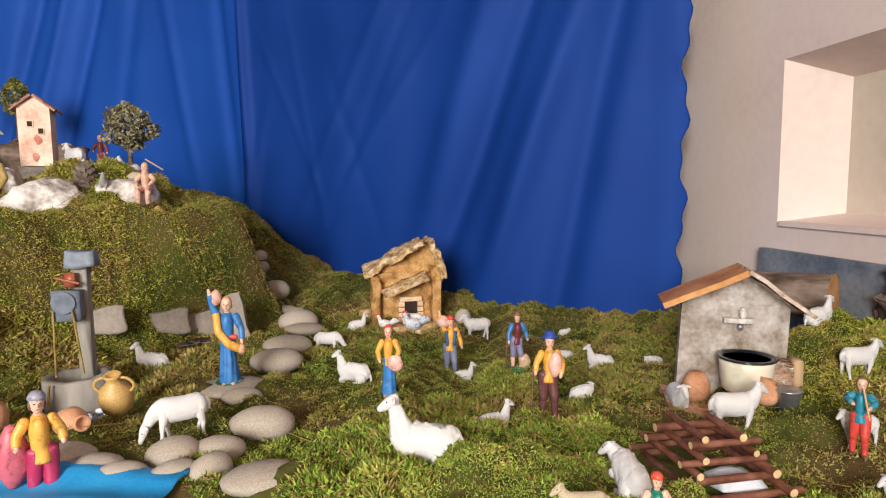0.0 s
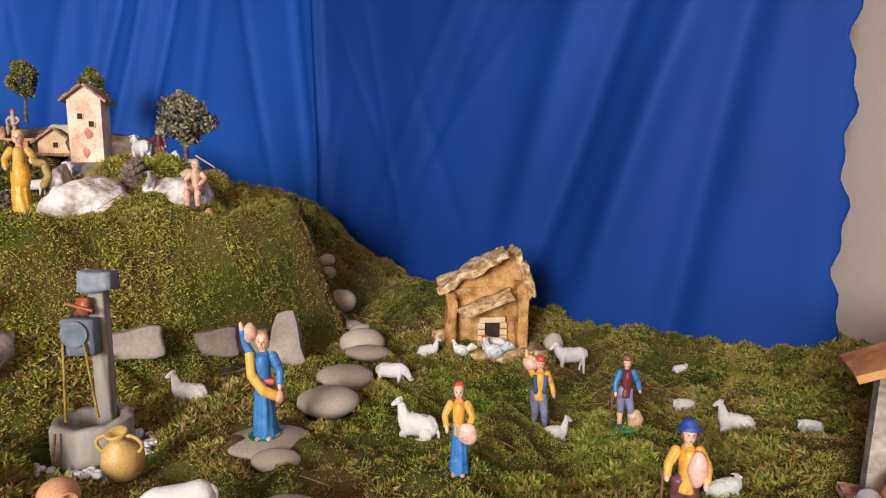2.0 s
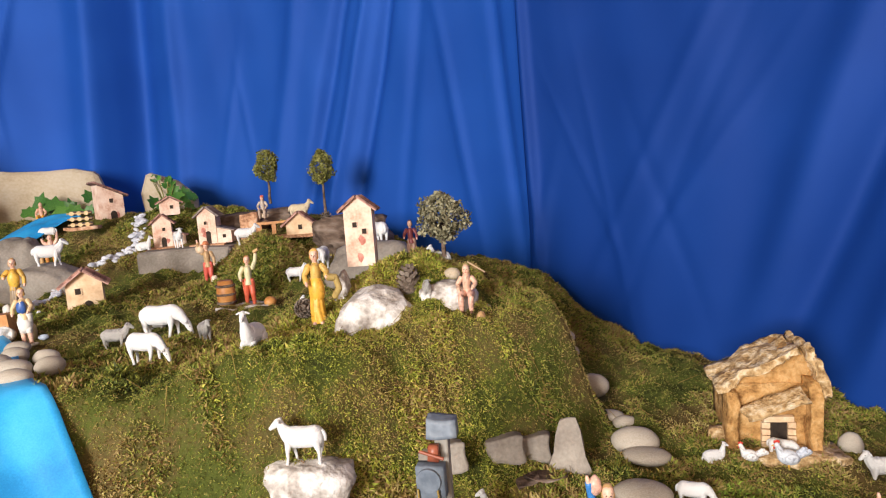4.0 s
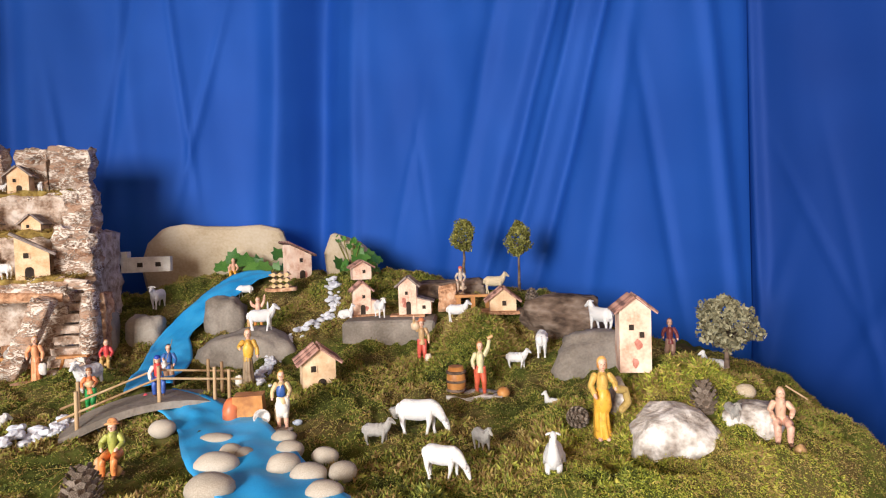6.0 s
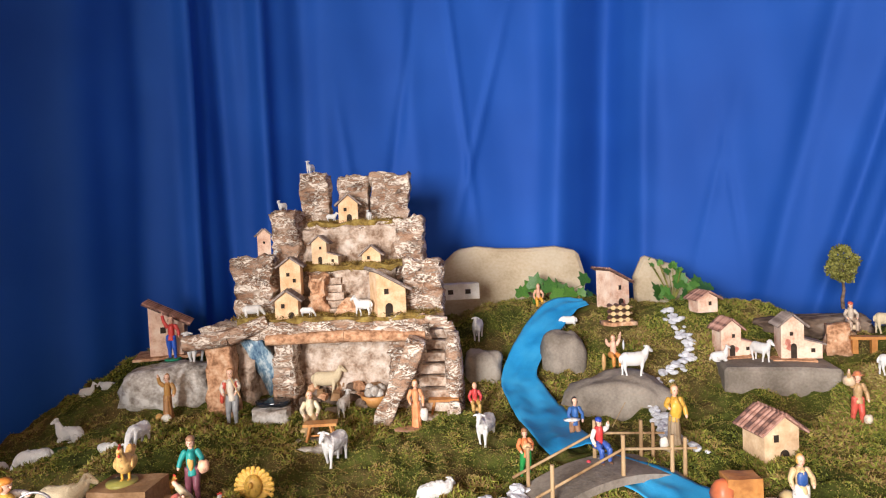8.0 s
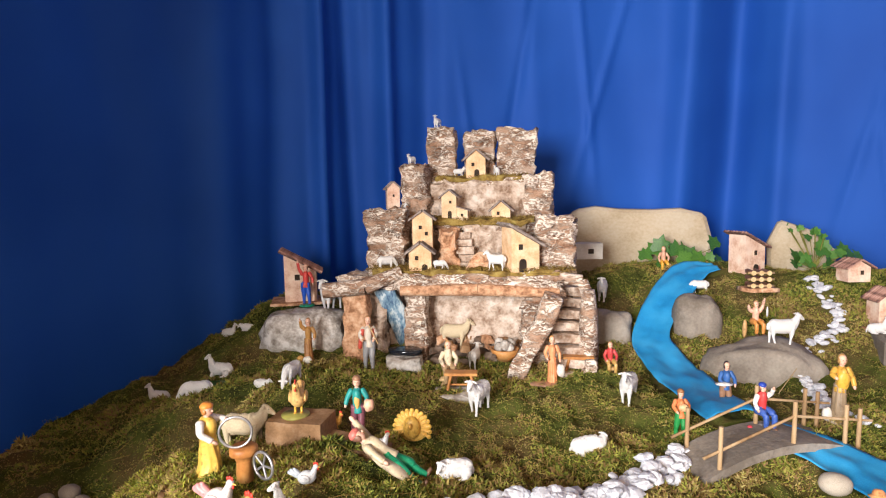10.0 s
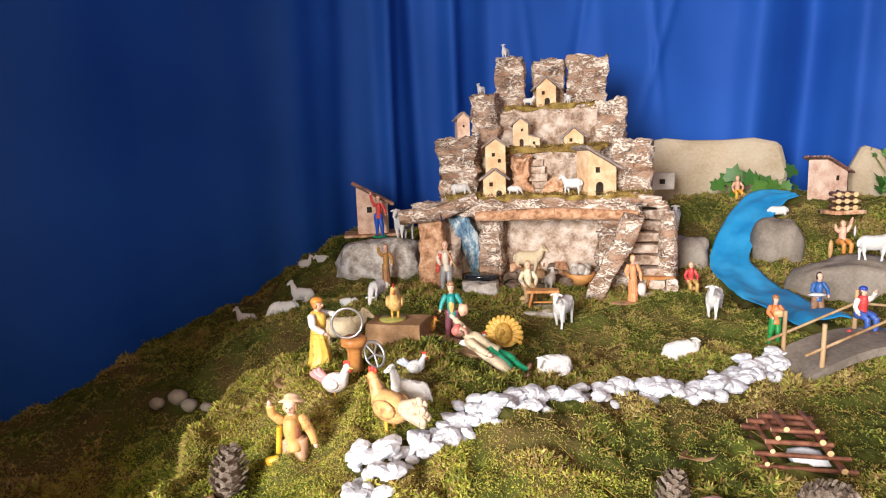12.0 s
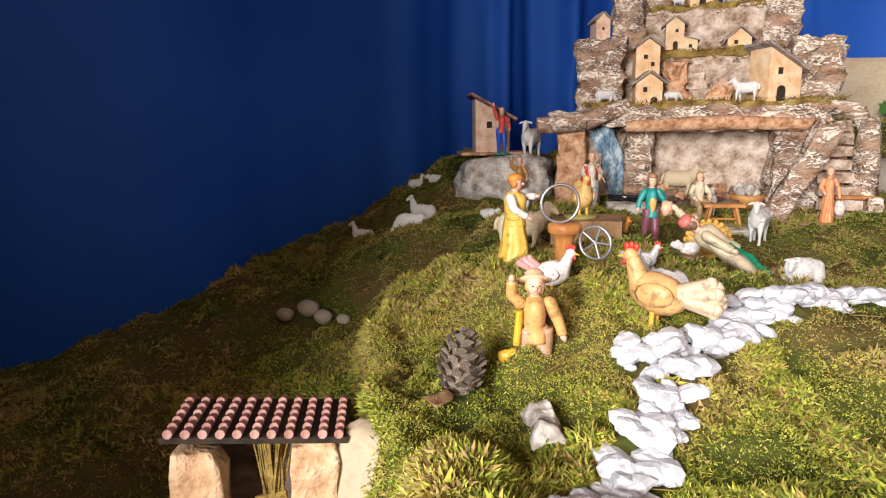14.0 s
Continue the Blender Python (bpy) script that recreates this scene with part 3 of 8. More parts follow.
def cloth_panel(u0, u1, count, proud, mat, label):
    """One hanging width of the cloth between two places along its line."""
    us, zs = np.linspace(u0, u1, count), np.linspace(-0.12, 1.75, 150)
    US, ZS = np.meshgrid(us, zs, indexing="ij")
    CX, CY = smooth_u(US, CLOTH_X), smooth_u(US, CLOTH_Y)
    TX, TY = smooth_u(US + 0.01, CLOTH_X) - smooth_u(US - 0.01, CLOTH_X), smooth_u(US + 0.01, CLOTH_Y) - smooth_u(US - 0.01, CLOTH_Y)
    TL = np.hypot(TX, TY)
    CB = cloth_bulge(US, ZS) + proud
    CX, CY = CX - TY / TL * CB, CY + TX / TL * CB
    edge = np.exp(-(US / 0.02) ** 2)
    CX = CX + edge * (0.006 * np.sin(40 * ZS) + 0.004 * np.sin(97 * ZS))
    co = np.stack([CX, CY, ZS], -1).reshape(-1, 3)
    i, j = np.meshgrid(np.arange(len(us) - 1), np.arange(len(zs) - 1), indexing="ij")
    a = (i * len(zs) + j).ravel()
    me = bpy.data.meshes.new("backdrop_cloth")
    me.from_pydata(co.tolist(), [], np.stack([a, a + 1, a + len(zs) + 1, a + len(zs)], 1).tolist())
    me.materials.append(mat)
    me.polygons.foreach_set("use_smooth", [True] * len(me.polygons))
    ob = tagged(new("backdrop_cloth", me), label, "backdrop cloth")
    ob.modifiers.new("cloth_thickness", "SOLIDIFY").thickness = 0.0015


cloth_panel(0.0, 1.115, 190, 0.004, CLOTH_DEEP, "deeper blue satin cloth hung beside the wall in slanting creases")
cloth_panel(1.09, CLOTH_U[-1], 480, 0.0, CLOTH, "bright blue satin cloth hung in soft folds behind the moss")

# right wall with a splayed niche
W0, WD = Vector((0.455, 1.33, 0)), Vector((0.19, -1, 0)).normalized()
WN = Vector((-WD.y, WD.x, 0)) * 1  # away from the room
if WN.x < 0:
    WN = -WN


def wp(s, z, d=0.0):
    return W0 + WD * s + WN * d + Vector((0, 0, z))


wall = Shape()
S0, S1, Z0, Z1 = 0.335, 1.15, 0.172, 0.42
ring = [(S0, Z0), (S1, Z0), (S1, Z1), (S0, Z1)]
inner = [(S0 + 0.055, Z0 + 0.015), (S1 - 0.055, Z0 + 0.015), (S1 - 0.055, Z1 - 0.035), (S0 + 0.055, Z1 - 0.035)]
for s0, s1, z0, z1 in ((-0.6, S0, -0.8, 2.2), (S1, 3.8, -0.8, 2.2), (S0, S1, -0.8, Z0), (S0, S1, Z1, 2.2)):
    wall.add([wp(s0, z0), wp(s1, z0), wp(s1, z1), wp(s0, z1)], [(0, 1, 2, 3)], WALL_PAINT)
wall.add([wp(*p) for p in ring] + [wp(*p, 0.07) for p in inner], [(0, 1, 5, 4), (1, 2, 6, 5), (2, 3, 7, 6), (3, 0, 4, 7)], WALL_PAINT)
wall.add([wp(-0.6, -0.8, 0.3), wp(3.8, -0.8, 0.3), wp(3.8, 2.2, 0.3), wp(-0.6, 2.2, 0.3)], [(3, 2, 1, 0)], WALL_PAINT)
wall_right = tagged(new("wall_east", wall.mesh("wall_east", False)), "off-white limewashed wall with a splayed niche", "wall", kind="structure")
part("niche_back", Shape().add([wp(*p, 0.07) for p in inner], [(0, 1, 2, 3)], NICHE_PAINT), wall_right, "beige board at the back of the niche", False)
part("niche_sill", Shape().box(wp((S0 + S1) / 2, Z0 - 0.002, 0.02), (0.05, S1 - S0 - 0.02, 0.008), WALL_PAINT, Matrix.Rotation(math.atan2(WD.y, WD.x) - math.pi / 2, 3, "Z")), wall_right, "", False)
torn = Shape()
for k in range(9):
    p = wp(0.03 + 0.012 * math.sin(k * 2.1), 0.50 + 0.011 * k, -0.004)
    torn.box(p, (0.004, 0.022, 0.010), PAPER, Matrix.Rotation(k * 1.3, 3, "X"), 0.5, 0.004, 2)
thing("torn_tape", "crumpled clear tape fixing the cloth to the wall", "tape", Matrix(), torn, smooth=False)
slate = Shape()
for k in range(5):
    slate.box(wp(0.315 + 0.125 + k * 0.252, 0.068, -0.009), (0.012, 0.249, 0.124), SLATE, Matrix.Rotation(math.atan2(WD.y, WD.x) - math.pi / 2, 3, "Z"))
tagged(new("baseboard", slate.mesh("baseboard", False)), "grey slate strip along the foot of the wall", "baseboard", kind="structure")

room = Shape()
room.add([(-3.2, -2.4, -0.8), (1.6, -2.4, -0.8), (1.6, 2.2, -0.8), (-3.2, 2.2, -0.8)], [(0, 1, 2, 3)], STONE_GREY)
tagged(new("floor", room.mesh("floor", False)), "grey stone floor of the room", "floor", kind="structure")
# ceiling and west wall are unseen; their dark finishes hold back bounced light
tagged(new("ceiling", Shape().box((-0.8, -0.1, 2.25), (4.9, 4.8, 0.1), WOOD).mesh("ceiling", False)), "plain unseen ceiling, brown wood to cut bounced light", "ceiling", kind="structure")
tagged(new("wall_north", Shape().box((-0.8, 2.15, 0.7), (4.9, 0.1, 3.0), WALL_PAINT).mesh("wall_north", False)), "plain limewashed wall behind the cloth", "wall", kind="structure")
tagged(new("wall_west", Shape().box((-3.2, -0.1, 0.7), (0.1, 4.6, 3.0), STONE_GREY).mesh("wall_west", False)), "plain unseen side wall, grey stone to cut bounced light", "wall", kind="structure")
south = Shape()
for c, s in (((-2.15, -2.4, 0.7), (2.10, 0.1, 3.0)), ((0.80, -2.4, 0.7), (1.60, 0.1, 3.0)), ((-0.55, -2.4, -0.25), (1.1, 0.1, 1.1)), ((-0.55, -2.4, 1.8), (1.1, 0.1, 0.8))):
    south.box(c, s, WALL_PAINT)
# unseen screen added inside the room to shade the left cloth and slope
south.box((-2.335, -0.85, 0.7), (1.73, 0.10, 3.0), STONE_GREY)
tagged(new("wall_south", south.mesh("wall_south", False)), "limewashed wall with window opening and an unseen added shade screen", "wall", kind="structure")


# ---- figurines ----
def lerp(a, b, k):
    return Vector(a) + (Vector(b) - Vector(a)) * k


def sheep_shape(stance, wool, woolly=True):
    """One moulded sheep, heading +x, one unit tall: a single skin from rump to neck, a head, ears, tail and legs."""
    s = Shape()
    lie = stance in ("lie", "curl")
    fl = 0.22 if woolly else 0.06
    if lie:
        back = [(-0.66, 0, 0.20, 0.03, 0.04), (-0.62, 0, 0.22, 0.15, 0.15), (-0.48, 0, 0.26, 0.24, 0.25), (-0.20, 0, 0.29, 0.25, 0.27), (0.08, 0, 0.30, 0.24, 0.27), (0.28, 0, 0.34, 0.21, 0.26)]
    else:
        back = [(-0.56, 0, 0.62, 0.03, 0.04), (-0.52, 0, 0.61, 0.15, 0.16), (-0.42, 0, 0.58, 0.215, 0.23), (-0.14, 0, 0.55, 0.225, 0.23), (0.12, 0, 0.55, 0.22, 0.235), (0.29, 0, 0.59, 0.19, 0.22)]
    if stance == "graze":
        neck, head, dip = [(0.42, 0, 0.57, 0.14, 0.16), (0.53, 0.01, 0.47, 0.11, 0.12), (0.62, 0.02, 0.34, 0.085, 0.09)], Vector((0.63, 0.02, 0.33)), -60
    elif stance == "curl":
        neck, head, dip = [(0.38, 0.04, 0.40, 0.16, 0.18), (0.44, 0.10, 0.48, 0.12, 0.13), (0.46, 0.14, 0.52, 0.09, 0.09)], Vector((0.45, 0.15, 0.53)), -32
    elif stance == "lie":
        neck, head, dip = [(0.36, 0, 0.46, 0.16, 0.19), (0.41, 0, 0.62, 0.115, 0.13), (0.45, 0.01, 0.78, 0.09, 0.10)], Vector((0.44, 0.01, 0.85)), -18
    else:
        neck, head, dip = [(0.40, 0, 0.68, 0.13, 0.16), (0.47, 0, 0.78, 0.10, 0.115), (0.51, 0.01, 0.87, 0.085, 0.09)], Vector((0.50, 0.01, 0.90)), -24
    s.loft(back + neck, wool, 22 if woolly else 16, 44 if woolly else 26, fl, 0, len(stance))
    turn = Matrix.Rotation(radians(35 if stance == "curl" else 8), 3, "Z") @ Matrix.Rotation(radians(-dip), 3, "Y")
    skull = [(-0.07, 0, 0.0, 0.02, 0.02), (-0.05, 0, 0.005, 0.075, 0.075), (0.04, 0, 0.01, 0.095, 0.092), (0.13, 0, -0.005, 0.078, 0.078), (0.23, 0, -0.02, 0.055, 0.055), (0.29, 0, -0.025, 0.042, 0.038), (0.305, 0, -0.025, 0.02, 0.018)]
    h = Shape().loft(skull, wool, 12, 16)
    s.add([turn @ Vector(p) + head for p in h.v], h.f, wool)
    for y in (-1, 1):
        s.ball(head + turn @ Vector((-0.005, y * 0.125, 0.035)), (0.035, 0.085, 0.022), wool, 8, 5, turn @ Matrix.Rotation(y * -0.35, 3, "X"))
        s.ball(head + turn @ Vector((0.115, y * 0.068, 0.035)), 0.014, DARK, 6, 4)
    s.loft([(back[0][0] + 0.05, 0, back[0][2] + 0.06, 0.05, 0.05), (back[0][0] - 0.03, 0, back[0][2] - 0.02, 0.05, 0.05), (back[0][0] - 0.03, 0, back[0][2] - 0.16, 0.03, 0.03)], wool, 8, 7)
    if lie:
        for y in (-1, 1):
            s.loft([(0.22, y * 0.15, 0.18, 0.09, 0.09), (0.42, y * 0.15, 0.09, 0.065, 0.06), (0.38, y * 0.12, 0.035, 0.045, 0.035), (0.24, y * 0.10, 0.03, 0.035, 0.03)], wool, 8, 10)
            s.ball((-0.36, y * 0.20, 0.16), (0.21, 0.10, 0.16), wool, 10, 7)
            s.loft([(-0.40, y * 0.25, 0.07, 0.06, 0.06), (-0.20, y * 0.26, 0.04, 0.045, 0.04), (-0.08, y * 0.25, 0.03, 0.035, 0.03)], wool, 8, 8)
    else:
        for k, (x, y) in enumerate(((0.29, 0.11), (0.25, -0.11), (-0.40, 0.12), (-0.44, -0.12))):
            step = (0.07, -0.06, -0.05, 0.07)[k]
            knee = (-0.03 if k > 1 else 0.025)
            s.loft([(x, y, 0.60, 0.10, 0.12), (x + 0.01, y, 0.42, 0.085, 0.095), (x + step * 0.4 + knee, y, 0.27, 0.048, 0.052), (x + step * 0.7, y, 0.14, 0.034, 0.036), (x + step, y, 0.04, 0.036, 0.038), (x + step + 0.01, y, 0.0, 0.042, 0.046)], wool, 8, 14)
    return s


SHEEP = {}
COAT = {"white": WOOL, "grey": WOOL_GREY, "cream": WOOL_CREAM}
STANCE = {"stand": "standing", "lie": "lying with raised head", "graze": "grazing with lowered head", "curl": "lying with turned head"}


def sheep(x, y, yaw, h, stance="stand", coat="white", woolly=True, z=None, where="on the moss"):
    key = (stance, coat, woolly)
    label = f"{coat} moulded plastic sheep {STANCE[stance]} {where}"
    zz = gz(x, y) + lumps(x, y) - 0.002 if z is None else z
    m = pose(x, y, float(zz), 0, 0, yaw)
    if key not in SHEEP:
        ob = thing("sheep_figurine", label, "sheep figurine", m, sheep_shape(stance, COAT[coat], woolly), "sheep in the moss")
        SHEEP[key] = ob
    else:
        ob = copy_thing(SHEEP[key], m)
        tagged(ob, label)
    k = h * (0.80 if stance == "lie" else 0.86)
    ob.scale = (k, k, h)
    return ob


def figure(label, x, y, yaw, h, top, bottom, legs="robe", hat=None, hair=(0.12, 0.06, 0.03), arms=((0.5, 0.1), (0.5, 0.1)), extra=None, foot=None, z=None, skin=SKIN, apron=None, sit=False, lean=(0, 0), sleeve=None, name="shepherd_figurine"):
    """One painted moulded figure facing -y. arms: for each side, how far up (0 down, 1 level, 2 up) and how far forward the hand is."""
    s = Shape()
    T, B, K, H = paint(*top), paint(*bottom), paint(*skin), paint(*hair)
    SL = paint(*sleeve) if sleeve else T
    shoe = paint(0.16, 0.08, 0.045)
    seed = 7.3 * x + 3.1 * y
    hip = 0.018 * math.sin(seed * 9)
    drop = 0.0
    if foot:
        s.lathe([(0.20, -0.01), (0.21, 0.015), (0.17, 0.03)], paint(*foot), 14)
    if legs == "robe":
        s.loft([(0, 0.01, 0.015, 0.150, 0.115), (0, 0.01, 0.05, 0.152, 0.118), (hip, 0, 0.20, 0.128, 0.102), (hip, 0, 0.36, 0.112, 0.092), (hip, 0, 0.47, 0.102, 0.085), (0, 0, 0.55, 0.088, 0.075)], B, 30, 22, 0.13, 9, seed)
        for k in (-1, 1):
            s.ball((k * 0.055, -0.115, 0.022), (0.034, 0.06, 0.024), K, 8, 5)
    elif sit:
        drop = -0.24
        for k in (-1, 1):
            s.loft([(k * 0.06, 0.05, 0.27, 0.075, 0.075), (k * 0.075, -0.10, 0.285, 0.072, 0.070), (k * 0.09, -0.22, 0.275, 0.058, 0.060), (k * 0.09, -0.255, 0.19, 0.050, 0.052), (k * 0.088, -0.245, 0.10, 0.046, 0.048), (k * 0.088, -0.24, 0.04, 0.034, 0.036)], B, 12, 18, 0.10, 0, seed + k)
            s.ball((k * 0.09, -0.275, 0.024), (0.034, 0.066, 0.026), shoe, 8, 5)
    else:
        for k in (-1, 1):
            st = -0.03 * k
            cuff = B if legs == "trousers" else K
            s.loft([(k * 0.048 + hip, 0.005, 0.54, 0.074, 0.076), (k * 0.058 + hip, 0, 0.42, 0.070, 0.072), (k * 0.066, st - 0.015, 0.27, 0.054, 0.058), (k * 0.068, st, 0.22, 0.050, 0.052)], B, 12, 14, 0.12, 0, seed + k)
            s.loft([(k * 0.068, st, 0.24, 0.046, 0.048), (k * 0.072, st + 0.012, 0.16, 0.045, 0.048), (k * 0.074, st + 0.008, 0.07, 0.034, 0.036), (k * 0.075, st, 0.03, 0.034, 0.036)], cuff, 12, 10, 0.08, 0, seed)
            s.ball((k * 0.08, st - 0.028, 0.024), (0.034, 0.066, 0.026), shoe, 8, 5, Matrix.Rotation(k * 0.25, 3, "Z"))
        s.ball((hip, 0, 0.52), (0.108, 0.082, 0.075), B, 12, 7)
    d = Vector((lean[0], lean[1], drop))
    e = d * 0.8
    s.loft([(e.x + hip, e.y, e.z + 0.44, 0.108, 0.086), (e.x + hip, e.y, e.z + 0.50, 0.098, 0.080), (e.x, e.y, e.z + 0.56, 0.088, 0.072), (e.x, e.y - 0.008, e.z + 0.66, 0.105, 0.080), (e.x, e.y, e.z + 0.745, 0.112, 0.074), (e.x, e.y + 0.006, e.z + 0.79, 0.080, 0.058), (d.x, d.y + 0.004, d.z + 0.815, 0.040, 0.038)], T, 18, 22, 0.07, 0, seed + 2)
    s.loft([(d.x, d.y, d.z + 0.79, 0.036, 0.036), (d.x, d.y - 0.006, d.z + 0.86, 0.032, 0.034)], K, 10, 4)
    s.lathe([(0.100, 0.515), (0.103, 0.528), (0.098, 0.545)], paint(*(apron or bottom)), 16, e + Vector((hip * 0.6, 0, 0)), 0.82)
    if apron:
        s.ball(d * 0.5 + Vector((0, -0.085, 0.36)), (0.10, 0.05, 0.18), paint(*apron), 10, 8)
    hd = d + Vector((0, -0.016, 0.905))
    s.loft([(hd.x, hd.y - 0.012, hd.z - 0.078, 0.020, 0.018), (hd.x, hd.y - 0.010, hd.z - 0.066, 0.036, 0.036), (hd.x, hd.y - 0.006, hd.z - 0.03, 0.052, 0.056), (hd.x, hd.y, hd.z + 0.015, 0.058, 0.064), (hd.x, hd.y + 0.006, hd.z + 0.055, 0.048, 0.054), (hd.x, hd.y + 0.008, hd.z + 0.074, 0.016, 0.018)], K, 14, 16)
    s.ball(hd + Vector((0, -0.068, -0.010)), (0.010, 0.015, 0.017), K, 6, 5)
    s.ball(hd + Vector((0, -0.060, -0.040)), (0.018, 0.006, 0.005), paint(0.55, 0.16, 0.12), 6, 4)
    s.ball(hd + Vector((0, 0.022, 0.022)), (0.064, 0.060, 0.068), H, 12, 8, None, 0.18)
    for k in (-1, 1):
        s.ball(hd + Vector((k * 0.023, -0.061, 0.008)), (0.008, 0.005, 0.006), paint(0.03, 0.02, 0.02), 5, 4)
        s.ball(hd + Vector((k * 0.052, 0.004, -0.012)), (0.020, 0.036, 0.046), H, 8, 5, None, 0.2)
    if hat:
        style, col = hat
        P = paint(*col)
        if style == "brim":
            s.lathe([(0.112, -0.006), (0.122, 0.006), (0.078, 0.022), (0.070, 0.055), (0.048, 0.080), (0.004, 0.088)], P, 18, hd + Vector((0, 0.012, 0.034)), 1.0, Matrix.Rotation(-0.18, 3, "X"), 0.035, 3)
        elif style == "cap":
            s.ball(hd + Vector((0, 0.010, 0.046)), (0.072, 0.076, 0.050), P, 12, 7, None, 0.14)
        elif style == "veil":
            s.ball(hd + Vector((0, 0.022, 0.014)), (0.072, 0.068, 0.084), P, 12, 8, None, 0.08)
            s.loft([(hd.x, hd.y + 0.05, hd.z + 0.02, 0.05, 0.04), (hd.x, hd.y + 0.055, hd.z - 0.07, 0.075, 0.035), (hd.x, hd.y + 0.06, hd.z - 0.19, 0.095, 0.03)], P, 16, 8, 0.12, 5, seed)
    for k, (up, fwd) in zip((-1, 1), arms):
        sh = d + Vector((k * 0.105, 0, 0.755))
        ang = (up - 1) * math.pi / 2
        el = sh + Vector((k * 0.065, -0.05 * fwd, 0.15 * math.sin(ang * 0.75) - 0.02))
        ha = sh + Vector((k * (0.12 - 0.12 * fwd), -0.19 * fwd, 0.30 * math.sin(ang)))
        wr = lerp(el, ha, 0.80)
        s.ball(sh, 0.050, SL, 9, 6)
        s.loft([(*sh, 0.048, 0.048), (*lerp(sh, el, 0.55), 0.045, 0.045), (*el, 0.040, 0.040), (*lerp(el, ha, 0.45), 0.038, 0.038), (*wr, 0.036, 0.036)], SL, 12, 16, 0.11, 0, seed + k)
        s.loft([(*lerp(el, ha, 0.72), 0.024, 0.024), (*lerp(el, ha, 0.95), 0.024, 0.024), (*ha, 0.030, 0.024), (*lerp(el, ha, 1.18), 0.014, 0.012)], K, 8, 8)
    if extra:
        extra(s, d)
    m = pose(x, y, (gz(x, y) + float(lumps(x, y)) - 0.001) if z is None else z, 0, 0, yaw)
    ob = thing(name, label, "figurine", m, s, "painted figurines")
    ob.scale = (h * 0.87, h * 0.87, h)
    return ob


def fowl(label, x, y, yaw, h, body, tail, z=None, kind="hen"):
    """A moulded bird heading +x, one unit tall."""
    s = Shape()
    B, T, R, Y = paint(*body), paint(*tail), paint(0.65, 0.05, 0.03), paint(0.75, 0.42, 0.06)
    s.ball((0, 0, 0.40), (0.36, 0.22, 0.25), B, 12, 8, Matrix.Rotation(-0.25, 3, "Y"))
    s.rod((0.20, 0, 0.48), (0.33, 0, 0.78), 0.15, 0.085, B)
    s.ball((0.35, 0, 0.82), (0.10, 0.085, 0.09), B, 8, 6)
    s.rod((0.43, 0, 0.81), (0.52, 0, 0.79), 0.03, 0.005, Y, 6)
    for k in range(3):
        s.ball((0.29 + 0.06 * k, 0, 0.92 + 0.02 * (k == 1)), (0.04, 0.02, 0.055), R, 6, 5)
    s.ball((0.43, 0, 0.73), (0.03, 0.03, 0.05), R, 6, 4)
    n = 7 if kind == "rooster" else 4
    for k in range(n):
        a = (-0.55 if kind == "rooster" else 0.5) + (1.5 if kind == "rooster" else 0.9) * k / n
        end = Vector((-0.30 - 0.40 * math.cos(a), 0.05 * math.sin(k * 2.1), 0.42 + (0.28 if kind == "rooster" else 0.25) * math.sin(a)))
        s.rod((-0.22, 0, 0.42), end, 0.12, 0.07, T, 8)
        s.ball(end, (0.08, 0.05, 0.08), T, 7, 5)
    for k in (-1, 1):
        s.ball((-0.03, k * 0.19, 0.42), (0.24, 0.06, 0.15), B, 9, 6)
        s.rod((0.02, k * 0.08, 0.22), (0.03, k * 0.08, 0.02), 0.035, 0.03, Y, 6)
        s.ball((0.07, k * 0.08, 0.015), (0.09, 0.05, 0.02), Y, 6, 4)
    zz = gz(x, y) + float(lumps(x, y)) - 0.001 if z is None else z
    ob = thing("bird_figurine", label, "bird figurine", pose(x, y, zz, 0, 0, yaw), s, "birds in the moss")
    ob.scale = (h, h, h)
    return ob


# ---- buildings ----
def gable_wall(s, w, d, h, rise, mat, shed=False):
    hw, hd = w / 2, d / 2
    pts = [(-hw, 0), (hw, 0), (hw, h)] + ([(0, h + rise)] if not shed else []) + [(-hw, h + (rise if shed else 0))]
    s.prism(pts, d, mat, Matrix())


def arch(w, h, n=6):
    pts = [(-w / 2, 0), (w / 2, 0)]
    for k in range(n + 1):
        a = math.pi * k / n
        pts.append((w / 2 * math.cos(a), h - w / 2 + w / 2 * math.sin(a)))
    return pts


